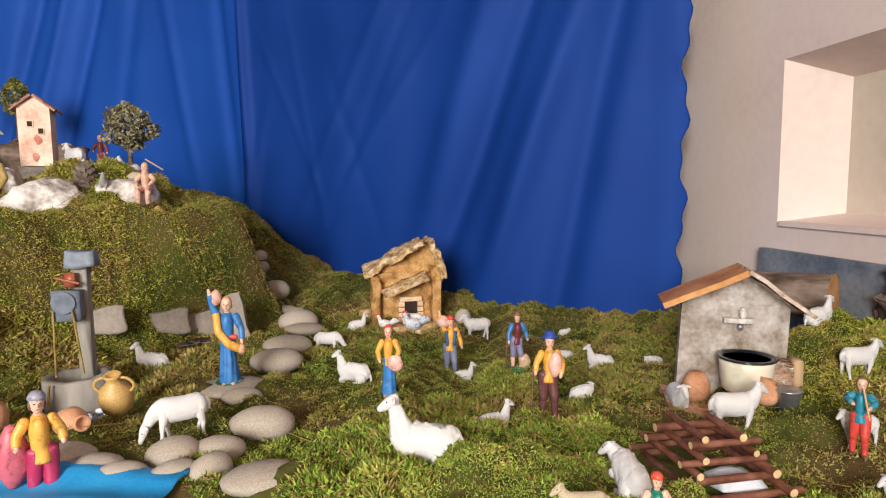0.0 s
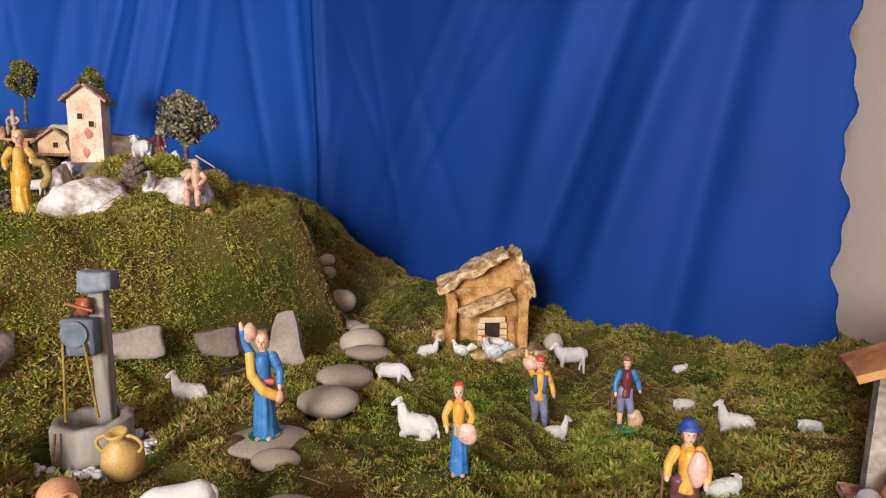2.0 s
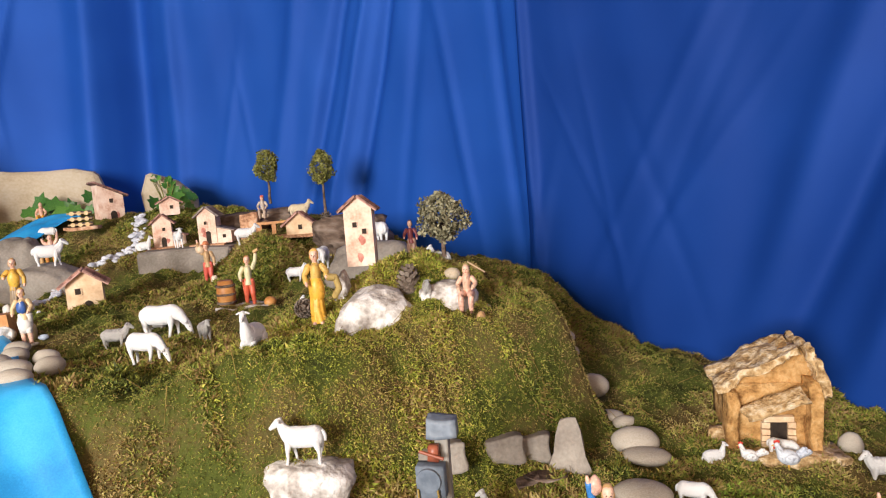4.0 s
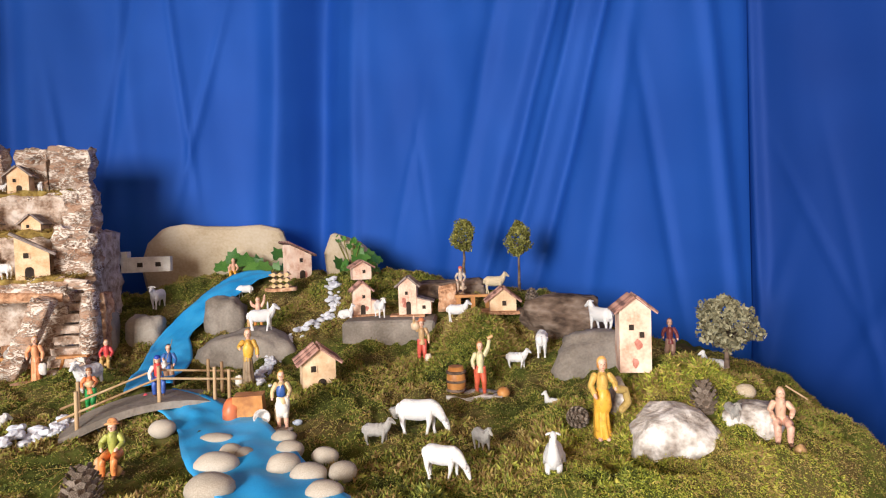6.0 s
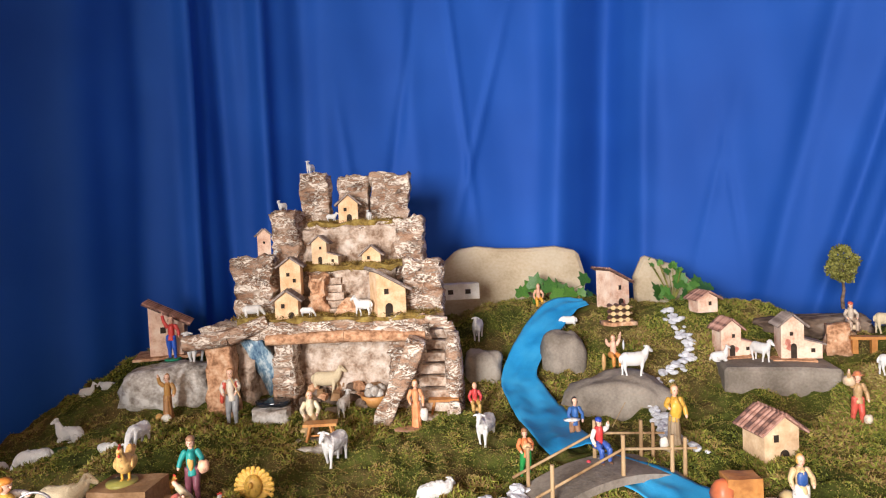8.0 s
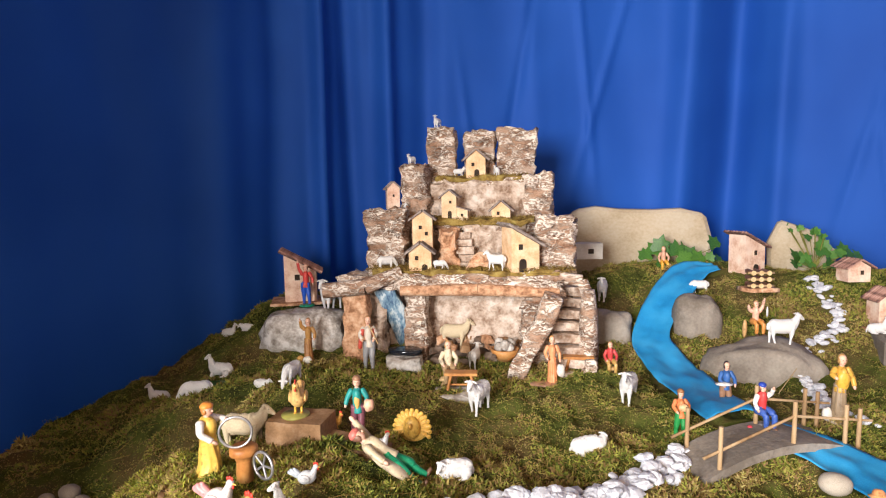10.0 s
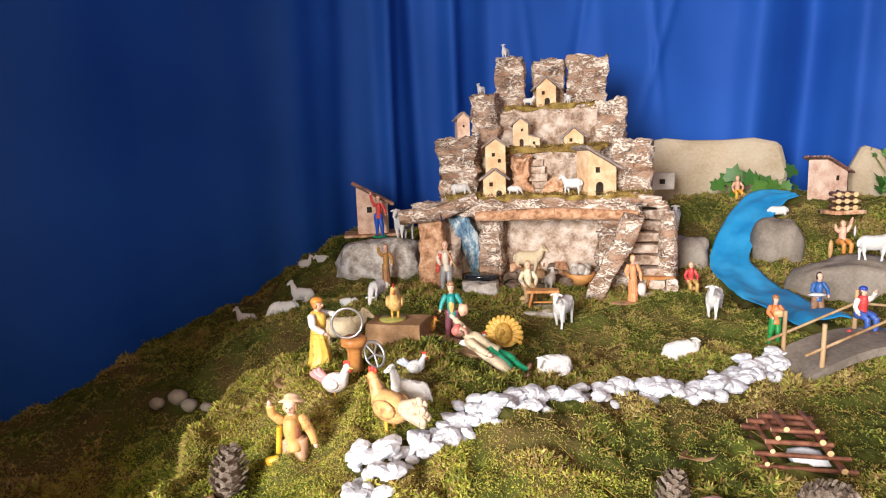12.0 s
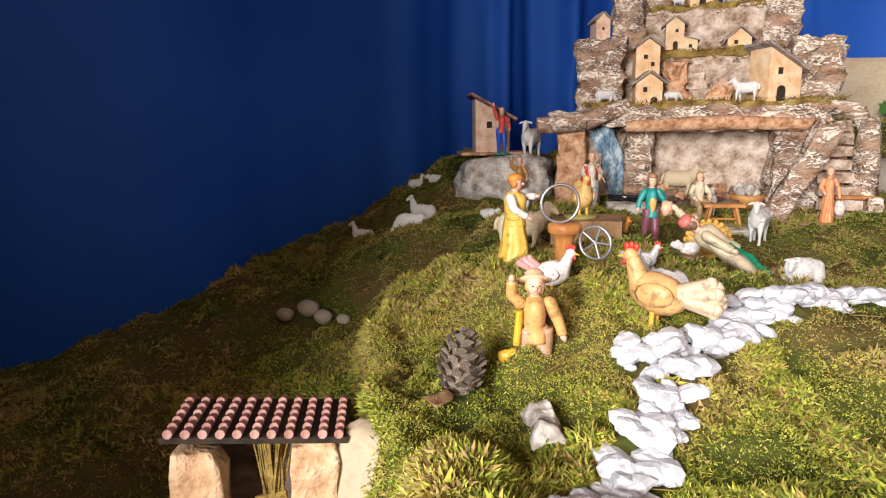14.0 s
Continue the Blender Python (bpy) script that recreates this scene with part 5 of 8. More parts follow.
ob = thing("stone_slab", "smaller broken sandstone slab leaning behind a house", "stone slab", pose(-1.60, 1.415, 0.37, 8, 0, 30), slab, smooth=False)
ob.modifiers.new("worn_edges", "BEVEL").width = 0.008
ter = Shape().prism([(-0.11, -0.06), (0.09, -0.06), (0.10, 0.036), (0.03, 0.040), (-0.11, 0.038)], 0.14, STONE_GREY, Matrix())
ob = thing("stone_slab", "flat grey stone slab carrying toy houses", "stone slab", pose(-1.275, 1.19, 0.25, 0, 0, 30), ter, smooth=False)
ob.modifiers.new("worn_edges", "BEVEL").width = 0.006
boulder("smooth grey boulder beside the stream", -1.50, 0.955, 0.222, (0.19, 0.11, 0.110), 30, STONE_GREY, 4, "boulder", 0.5)
boulder("brown grey boulder at the stream bend", -1.665, 1.03, 0.28, (0.09, 0.08, 0.12), 35, STONE_GREY, 5, "boulder", 0.5)
boulder("small boulder between castle and stream", -1.80, 0.90, 0.25, (0.09, 0.07, 0.10), 30, STONE_GREY, 6, "boulder", 0.5)
boulder("dark upright stone beside the castle stairs", -1.85, 0.83, 0.25, (0.05, 0.06, 0.15), 50, STONE_GREY, 7, "boulder", 0.5)
boulder("grey stone leaning against the bank", -0.79, 1.20, 0.235, (0.17, 0.08, 0.10), 45, STONE_GREY, 8, "boulder", 0.5)
boulder("heap of rough grey-brown bark", -0.905, 1.33, 0.285, (0.17, 0.10, 0.10), 32, BARK, 0, "bark_mound", 0.75)
boulder("flat arched piece of bark behind houses", -1.24, 1.36, 0.335, (0.20, 0.07, 0.05), 28, BARK, 1, "bark_mound", 0.75)
boulder("rounded pale granite rock at the edge of the bank", -0.592, 0.888, 0.198, (0.115, 0.085, 0.088), 25, STONE_PALE, 2, "granite_rock", 0.5)
boulder("pale granite rock under a pine cone", -0.515, 0.958, 0.210, (0.085, 0.07, 0.080), 20, STONE_PALE, 3, "granite_rock", 0.5)
boulder("thin pale stone standing behind a figurine", -0.675, 0.925, 0.225, (0.025, 0.05, 0.08), 30, STONE_PALE, 4, "granite_rock", 0.5)
boulder("lichen-pale rock on the slope under a sheep", -0.550, 0.655, 0.080, (0.100, 0.060, 0.050), 15, STONE_PALE, 5, "granite_rock", 0.5)
boulder("low pale rock sunk in the moss", -0.595, 0.640, 0.078, (0.05, 0.04, 0.025), 10, STONE_PALE, 6, "granite_rock", 0.5)
boulder("wide pale grey rock beside the castle", -2.275, 0.395, 0.262, (0.19, 0.12, 0.10), 45, STONE_PALE, 7, "grey_rock", 0.5)
rock("upright_stone", "pointed grey stone standing by the stepping stones", -0.325, 0.905, 0.032, (0.060, 0.022, 0.075), 15, STONE_GREY, 0.008, 5, (-8, 0), 0.35)
boulder("tall grey stone holding the moss bank", -1.655, -0.235, 0.095, (0.06, 0.05, 0.14), 40, STONE_TAN, 0, "edge_stone", 0.5)
boulder("dark stone at the foot of the bank", -1.60, -0.275, 0.06, (0.07, 0.05, 0.09), 20, STONE_GREY, 1, "edge_stone", 0.5)
for x, y, sx, yaw in ((-0.455, 0.785, 0.062, 60), (-0.405, 0.87, 0.055, 50), (-0.375, 0.91, 0.045, 40)):
    rock("edging_stone", "flat grey edging stone at the foot of the bank", x, y, gz(x, y) + 0.004, (sx, 0.03, 0.035), yaw - 20, STONE_GREY, 0.006, 5, taper=0.9)
for x, y, r in ((-2.115, -0.105, 0.018), (-2.085, -0.095, 0.015), (-2.13, -0.135, 0.014), (-2.06, -0.075, 0.011)):
    stone("pebble", "pale stone lying in the dark moss", x, y, r, r * 0.8, r * 0.7, 20, STONE)
for x, y, rx, ry, rz, yaw in ((-0.232, 0.682, 0.041, 0.034, 0.008, 10), (-0.205, 0.645, 0.022, 0.014, 0.010, 10), (-0.216, 0.787, 0.035, 0.026, 0.017, 10), (-0.228, 0.868, 0.036, 0.026, 0.016, 10), (-0.236, 0.975, 0.034, 0.022, 0.011, 8),
                              (-0.254, 1.005, 0.034, 0.024, 0.022, 8), (-0.275, 1.062, 0.020, 0.014, 0.012, 5), (-0.300, 1.078, 0.022, 0.016, 0.010, 5), (-0.337, 1.135, 0.027, 0.020, 0.020, 0), (-0.388, 1.20, 0.016, 0.012, 0.012, 0), (-0.40, 1.225, 0.016, 0.012, 0.012, 40),
                              (-0.145, 0.545, 0.030, 0.022, 0.018, 10), (0.020, 1.105, 0.016, 0.012, 0.022, 0)):
    stone("river_stone", "smooth grey river stone laid as a step", x, y, rx, ry, rz, yaw, STONE, sink=0.35, rough=0.05)
for x, y, rx, ry, rz, yaw in ((-0.192, 0.478, 0.022, 0.018, 0.016, 20), (-0.160, 0.490, 0.022, 0.016, 0.012, 0), (-0.175, 0.445, 0.02, 0.015, 0.013, 40), (-0.215, 0.442, 0.022, 0.017, 0.014, 10), (-0.245, 0.455, 0.026, 0.02, 0.014, 0), (-0.150, 0.452, 0.018, 0.013, 0.014, 60), (-0.105, 0.440, 0.030, 0.022, 0.010, 20), (-0.285, 0.470, 0.03, 0.022, 0.016, 30)):
    stone("river_stone", "smooth grey stone bordering the stream", x, y, rx, ry, rz, yaw, STONE, sink=0.3, rough=0.06)
for x, y, rx, ry, rz, yaw in ((-1.170, 0.620, 0.026, 0.013, 0.008, 30), (-1.105, 0.595, 0.017, 0.014, 0.012, 10), (-1.08, 0.598, 0.014, 0.02, 0.01, 60), (-1.082, 0.555, 0.030, 0.021, 0.016, 25), (-1.02, 0.500, 0.030, 0.024, 0.018, 20),
                              (-1.082, 0.668, 0.019, 0.014, 0.010, 20), (-1.04, 0.640, 0.020, 0.015, 0.013, 20), (-1.00, 0.592, 0.022, 0.019, 0.017, 60), (-0.955, 0.590, 0.023, 0.018, 0.014, 30), (-0.925, 0.618, 0.018, 0.016, 0.013, 60), (-0.985, 0.650, 0.019, 0.013, 0.012, 20), (-0.900, 0.560, 0.022, 0.016, 0.013, 30), (-1.275, 0.603, 0.020, 0.016, 0.014, 40)):
    stone("river_stone", "rounded pale river stone in and beside the stream", x, y, rx, ry, rz, yaw, STONE, z=gz(x, y) + 0.010 + rz * 0.35, rough=0.06, kind=1)
stone("egg_stone", "smooth pale egg-shaped stone on the bank", -0.52, 1.00, 0.014, 0.011, 0.011, 0, STONE_TAN)

# ---- stream of blue cloth, and its bridge ----
def ribbon(points, label, lift):
    """points: x, y, width across, from the spring down."""
    P = np.array(points)
    n = 90
    k = np.linspace(0, len(P) - 1, n)
    C = np.stack([sum(np.interp(k + o, range(len(P)), P[:, c]) for o in (-0.4, -0.2, 0, 0.2, 0.4)) / 5 for c in range(3)], 1)
    T = np.gradient(C[:, :2], axis=0)
    T /= np.linalg.norm(T, axis=1)[:, None]
    N = np.stack([-T[:, 1], T[:, 0]], 1)
    m = 15
    s = Shape()
    vs = []
    for a in range(n):
        for b in range(m):
            w = (b / (m - 1) - 0.5) * C[a, 2]
            x, y = C[a, 0] + N[a, 0] * w, C[a, 1] + N[a, 1] * w
            z = gz(x, y) + lift + 0.003 * abs(math.sin(3.1 * b / m * 2 + a * 0.10)) + 0.002 * math.sin(a * 0.2 + b * 0.9)
            z += 0.006 * noise.noise(Vector((x * 14, y * 14, 2.0))) + 0.0025 * noise.noise(Vector((x * 45, y * 45, 5.0)))
            vs.append((x, y, z))
        if a % 3 == 0:
            bare(C[a, 0], C[a, 1], C[a, 2] * 0.47)
    fs = [(a * m + b, a * m + b + 1, (a + 1) * m + b + 1, (a + 1) * m + b) for a in range(n - 1) for b in range(m - 1)]
    s.add(vs, fs, RIVER)
    ob = thing("cloth_stream", label, "cloth stream", Matrix(), s)
    ob.modifiers.new("cloth_thickness", "SOLIDIFY").thickness = 0.0012
    return ob


ribbon([(-1.715, 1.225, 0.05), (-1.755, 1.175, 0.085), (-1.752, 1.08, 0.085), (-1.745, 1.00, 0.075), (-1.715, 0.905, 0.075), (-1.655, 0.865, 0.095), (-1.575, 0.800, 0.100), (-1.50, 0.725, 0.085), (-1.43, 0.675, 0.08)], "bright blue crumpled cloth laid as a stream down the hill", 0.017)
ribbon([(-1.40, 0.665, 0.075), (-1.33, 0.675, 0.080), (-1.25, 0.665, 0.090), (-1.17, 0.635, 0.125), (-1.08, 0.590, 0.135), (-0.98, 0.545, 0.12), (-0.85, 0.50, 0.11), (-0.68, 0.46, 0.10), (-0.50, 0.43, 0.10), (-0.32, 0.415, 0.09), (-0.14, 0.405, 0.07)], "bright blue cloth laid as a stream below the bridge", 0.012)

bridge = thing("toy_bridge", "grey humped toy bridge with stick railings", "toy bridge", pose(-1.368, 0.655, 0.19, 0, 0, 62))
deck = Shape()
hump = [(-0.14 + 0.28 * k / 12, 0.034 * (1 - (-1 + k / 6) ** 2)) for k in range(13)]
deck.prism([(x, h - 0.012) for x, h in hump] + hump[::-1], 0.085, STONE_GREY, Matrix())
part("deck", deck, bridge, "grey paper-stone deck", False)
for y in (-0.036, 0.036):
    ends = []
    for x in (-0.115, 0.0, 0.085, 0.108):
        h = 0.034 * (1 - (x / 0.14) ** 2) - 0.004
        part("post", Shape().rod((x, y, h), (x + 0.001, y, h + 0.062), 0.0032, 0.003, WOOD, 7), bridge)
        ends.append((x, y, h + 0.042))
    part("rail", Shape().rod((-0.14, y, 0.028), ends[1], 0.0022, 0.002, WOOD, 6), bridge)
    part("rail", Shape().rod(ends[1], (0.13, y, ends[3][2]), 0.0022, 0.002, WOOD, 6), bridge)

# ---- toy houses ----
house("tall pink toy house with crumbled plaster and tiled roof", -0.668, 0.978, 25, 0.045, 0.042, 0.092, 0.018, PLASTER_PINK, ROOF_TILE, ((-0.25, 0.68), (0.4, 0.56)), None, patches=True, z=0.272)
house("cream toy house with an arched door and tiled roof", -1.203, 0.862, 52, 0.058, 0.05, 0.054, 0.022, PLASTER, ROOF_TILE, ((-0.35, 0.66),), (0.15, 0.42), patches=False)
house("pink toy house with a dark sloping roof", -1.665, 1.265, 70, 0.062, 0.05, 0.068, 0.030, PLASTER_PINK, ROOF_TILE, ((0.0, 0.72),), (0.1, 0.40), shed=True, patches=True)
house("pink toy house with wing and tiled roof on the slab", -1.365, 1.18, 45, 0.042, 0.04, 0.058, 0.018, PLASTER_PINK, ROOF_TILE, ((0.2, 0.66),), (0.1, 0.40), z=0.292, annex=0.7, patches=True, plinth=True)
house("small pink toy house among ivy", -1.445, 1.275, 50, 0.048, 0.04, 0.032, 0.014, PLASTER_PINK, ROOF_TILE, ((0.2, 0.5),), None, plinth=False, z=0.365)
house("pink toy house with an arched door and low wing", -1.258, 1.225, 30, 0.042, 0.045, 0.068, 0.018, PLASTER_PINK, ROOF_GREY, ((-0.1, 0.68),), (0.1, 0.45), z=0.292, annex=0.8, plinth=True, patches=True)
house("low toy house with a dark striped roof", -1.05, 1.305, 30, 0.060, 0.04, 0.026, 0.024, PLASTER, ROOF_TILE, ((0.1, 0.45),), None, plinth=True, z=0.30)
house("pink toy house with a lean-to tiled roof beside the castle", -2.375, 0.44, 60, 0.075, 0.06, 0.072, 0.042, PLASTER_PINK, ROOF_TILE, ((-0.2, 0.72),), None, z=0.318, shed=True, plinth=True)
low = thing("toy_house", "long low limewashed toy house with flat roof", "toy house", pose(-1.995, 1.010, 0.398, 0, 0, 48), None, "toy houses")
part("wall", Shape().box((0.015, 0, 0.018), (0.12, 0.04, 0.040), PLASTER_WHITE).box((-0.055, 0, 0.026), (0.05, 0.044, 0.056), PLASTER_WHITE), low, "", False)
for x, w in ((0.0, 0.014), (0.045, 0.014)):
    opening(low, "window", x, 0.012, w, 0.012, -0.0205, False, PLASTER_WHITE)
opening(low, "door", -0.055, 0.0, 0.018, 0.026, -0.0225, True)

# cork hut with the hen in its doorway
hut = thing("cork_hut", "rough cork hut with a steep crusted roof and brick doorway", "model hut", pose(-0.082, 1.082, -0.008, 0, 0, 14) @ Matrix.Scale(0.87, 4))
part("wall", Shape().box((0.0, 0.03, 0.045), (0.13, 0.09, 0.12), HUT_WALL, None, 1.0, 0.005, 6), hut, "ochre cork walls")
part("side_wall", Shape().box((-0.062, -0.022, 0.045), (0.016, 0.03, 0.11), HUT_WALL, None, 1, 0.006, 5), hut)
part("side_wall", Shape().box((0.058, -0.022, 0.05), (0.018, 0.03, 0.13), HUT_WALL, None, 1, 0.006, 5), hut)
part("upper_wall", Shape().prism([(-0.075, 0.095), (0.072, 0.10), (0.070, 0.150), (0.030, 0.165)], 0.07, HUT_WALL, Matrix.Translation((0, 0.03, 0))), hut, "", False)
part("roof", Shape().box((-0.022, 0.015, 0.135), (0.135, 0.10, 0.011), HUT_CRUST, Matrix.Rotation(radians(-27), 3, "Y"), 1, 0.008, 16), hut, "crusted bark roof")
part("roof_side", Shape().box((0.062, 0.015, 0.130), (0.080, 0.10, 0.011), HUT_CRUST, Matrix.Rotation(radians(72), 3, "Y"), 1, 0.008, 14), hut, "crusted bark roof edge")
part("porch_roof", Shape().box((-0.005, -0.045, 0.085), (0.095, 0.040, 0.004), HUT_CRUST, Matrix.Rotation(radians(-22), 3, "Y") @ Matrix.Rotation(radians(18), 3, "X"), 1, 0.006, 6), hut, "lean-to bark porch roof")
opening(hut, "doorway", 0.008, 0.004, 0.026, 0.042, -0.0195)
for k in range(9):
    part("brick", Shape().box(((-0.011 if k < 4 else 0.027) if k < 8 else 0.008, -0.021, 0.008 + 0.011 * (k % 4) if k < 8 else 0.051), (0.012 if k < 8 else 0.045, 0.008, 0.009), PLASTER, None, 1, 0.0015, 2), hut, "", False)
part("ground_strip", Shape().box((0.01, -0.035, -0.004), (0.17, 0.06, 0.016), HUT_CRUST, None, 1, 0.006, 6), hut)
part("loose_cork", Shape().box((-0.082, -0.01, 0.01), (0.03, 0.03, 0.04), HUT_CRUST, None, 0.7, 0.008, 4), hut)
fowl("small white and blue plastic hen in the hut doorway", -0.062, 1.026, 200, 0.042, (0.62, 0.66, 0.72), (0.55, 0.60, 0.68))
fowl("small white plastic hen beside the hut", -0.108, 1.012, 190, 0.032, (0.75, 0.74, 0.72), (0.72, 0.70, 0.68))

# mortar shed with cooking pot
stable = thing("mortar_shed", "grey plastered shed with plank roof over a cooking place", "model shed", pose(0.325, 0.665, 0.004, 0, 0, -10))
part("back_wall", Shape().prism([(-0.060, 0), (0.048, 0), (0.051, 0.096), (0.004, 0.135), (-0.056, 0.098)], 0.014, MORTAR, Matrix.Translation((0, 0.022, 0))), stable, "mottled grey mortar wall", False)
part("roof_plank", Shape().box((-0.038, 0.01, 0.119), (0.088, 0.056, 0.006), WOOD_ORANGE, Matrix.Rotation(radians(-24), 3, "Y"), 1, 0.001, 3), stable, "orange wooden roof plank", False)
part("roof_plank", Shape().box((0.034, 0.01, 0.117), (0.078, 0.056, 0.004), CORK_PALE, Matrix.Rotation(radians(36), 3, "Y"), 1, 0.003, 4), stable, "pale cork roof plank", False)
part("base_board", Shape().box((0.0, -0.010, -0.002), (0.15, 0.075, 0.008), CORK_RED, None, 1, 0.002, 4), stable, "brown base board", False)
part("bracket", Shape().box((0.0, 0.010, 0.083), (0.030, 0.010, 0.005), STONE_PALE).ball((0.004, 0.008, 0.091), (0.004, 0.004, 0.007), STONE_PALE, 8, 6).ball((0.002, 0.008, 0.076), (0.003, 0.003, 0.004), METAL, 8, 6), stable, "small ledge with metal bits", False)
part("hearth_block", Shape().box((0.036, -0.004, 0.024), (0.028, 0.02, 0.042), CORK, None, 1, 0.004, 4).box((0.052, -0.006, 0.026), (0.008, 0.02, 0.045), WOOD, None, 1, 0.001, 2), stable, "cork and wood block")
part("cauldron", Shape().lathe([(0.018, 0.0), (0.024, 0.006), (0.026, 0.030), (0.027, 0.036)], paint(0.78, 0.74, 0.58), 20, (0.004, -0.012, 0.012)), stable, "cream enamel cooking pot")
part("cauldron_rim", Shape().lathe([(0.0265, 0.0), (0.029, 0.001), (0.029, 0.0025), (0.024, 0.0025), (0.022, -0.006)], WATER_BLACK, 20, (0.004, -0.012, 0.048)), stable, "black pot rim")
thing("clay_jar", "small round terracotta jar beside the pot", "jar", on(0.278, 0.655), Shape().lathe([(0.006, 0), (0.013, 0.010), (0.014, 0.020), (0.009, 0.031), (0.007, 0.033)], TERRACOTTA, 16))
thing("clay_jar", "round terracotta jar lying in front of the pot", "jar", on(0.335, 0.625), Shape().ball((0, 0, 0.012), (0.013, 0.013, 0.012), TERRACOTTA, 14, 9).rod((0, 0, 0.02), (0.002, 0, 0.027), 0.006, 0.008, TERRACOTTA, 10))
bucket = thing("metal_bucket", "little zinc bucket on the base board", "bucket", pose(0.352, 0.618, 0.010), Shape().lathe([(0.0105, 0), (0.0125, 0.020), (0.0132, 0.021), (0.012, 0.0205), (0.010, 0.003)], METAL, 18))
part("rim", Shape().lathe([(0.0125, 0.0), (0.0138, 0.001), (0.0125, 0.002)], METAL, 18, (0, 0, 0.020)), bucket)
b1 = Shape()
b1.rod((-0.072, 0, 0), (0.055, 0, 0.004), 0.028, 0.031, BARK, 14, WOOD_ORANGE)
thing("bark_log", "thick half log with bark and an orange cut end", "log", pose(0.468, 0.862, 0.080, 0, 0, -42), b1)
rock("bark_log", "upright chunk of dark ridged bark by the wall", 0.562, 0.715, 0.090, (0.075, 0.12, 0.08), -10, BARK, 0.018, 11, taper=0.9)


# twig bonfires
def bonfire(label, x, y, yaw, L, seed, z=None):
    rnd = random.Random(seed)
    root = thing("twig_pile", label, "twig pile", pose(x, y, gz(x, y) if z is None else z, 0, 0, yaw), None, "twig piles")
    r = 0.0046 * L / 0.15
    for level in range(8):
        half = L * (0.50 - 0.036 * level)
        for side in (-1, 1):
            off, z0 = side * (half - 0.10 * L), r * (1.0 + 1.75 * level)
            e = [rnd.uniform(-0.05, 0.05) * L for _ in range(4)]
            if level % 2:
                a, b = Vector((off + e[0] * 0.3, -half + e[1], z0)), Vector((off + e[2] * 0.3, half + e[3], z0))
            else:
                a, b = Vector((-half + e[1], off + e[0] * 0.3, z0)), Vector((half + e[3], off + e[2] * 0.3, z0))
            q = r * rnd.uniform(0.85, 1.12)
            part("twig", Shape().rod(a, b, q, q * 0.93, TWIG, 9, TWIG_CUT), root)
    part("foil", Shape().box((0.01, -L * 0.22, 0.006), (L * 0.36, L * 0.26, 0.006), PAPER, None, 0.8, 0.006, 5), root, "crumpled grey foil between the twigs")
    bare(x, y, L * 0.5)


bonfire("stacked red-brown twigs with sawn ends and foil", 0.224, 0.480, 14, 0.096, 5)
bonfire("stacked twigs with sawn ends beside the pebble path", -1.325, 0.290, 40, 0.088, 8)

# well with pump, tub and pots
well = thing("toy_well", "grey stone toy well with wooden post and pulley", "toy well", on(-0.394, 0.651, 15) @ Matrix.Scale(1.1, 4))
part("base", Shape().lathe([(0.0531, -0.006), (0.0560, 0.003), (0.0480, 0.006), (0.002, 0.006)], SLATE, 26, (0, 0, 0)), well, "round slate base")
part("tub", Shape().lathe([(0.0320, 0.004), (0.0330, 0.008), (0.0330, 0.0391), (0.0318, 0.0405), (0.0225, 0.0405), (0.0220, 0.014), (0.002, 0.012)], WOOD_GREY, 8, (0, 0, 0)), well, "grey octagonal well ring")
part("post", Shape().box((0.006, 0.012, 0.0830), (0.013, 0.012, 0.138), WOOD_GREY, None, 0.92, 0.0010, 5), well, "weathered wooden post")
part("cap", Shape().box((0.007, 0.012, 0.1570), (0.028, 0.020, 0.017), SLATE, None, 0.88, 0.003, 5), well, "dark stone cap")
part("pulley", Shape().box((-0.003, -0.002, 0.112), (0.026, 0.014, 0.030), SLATE, None, 0.94, 0.001, 3).rod((-0.004, -0.012, 0.116), (-0.004, 0.006, 0.116), 0.011, 0.011, SLATE, 16), well, "grey pulley block and wheel")
part("crank", Shape().box((0.000, 0.000, 0.137), (0.010, 0.010, 0.014), paint(0.36, 0.10, 0.05), None, 0.8, 0.002, 2).rod((-0.012, -0.004, 0.140), (0.010, -0.006, 0.134), 0.0016, 0.0016, paint(0.36, 0.10, 0.05), 6), well, "rust-red crank")
part("rope", Shape().rod((-0.014, -0.010, 0.108), (-0.012, -0.018, 0.044), 0.0011, 0.0011, STRAW, 6).rod((0.004, -0.012, 0.108), (0.010, -0.010, 0.044), 0.0011, 0.0011, STRAW, 6).rod((-0.012, -0.034, 0.041), (-0.014, -0.036, 0.020), 0.0011, 0.0011, STRAW, 6), well, "thin cord")
bare(-0.394, 0.651, 0.052)
rnd = random.Random(4)
for k in range(90):
    a, r = rnd.uniform(0, 6.28), rnd.uniform(0.036, 0.053)
    part("gravel", Shape().ball((r * math.cos(a), r * math.sin(a), 0.010), (0.0045, 0.0035, 0.003), PEBBLE, 6, 4), well)


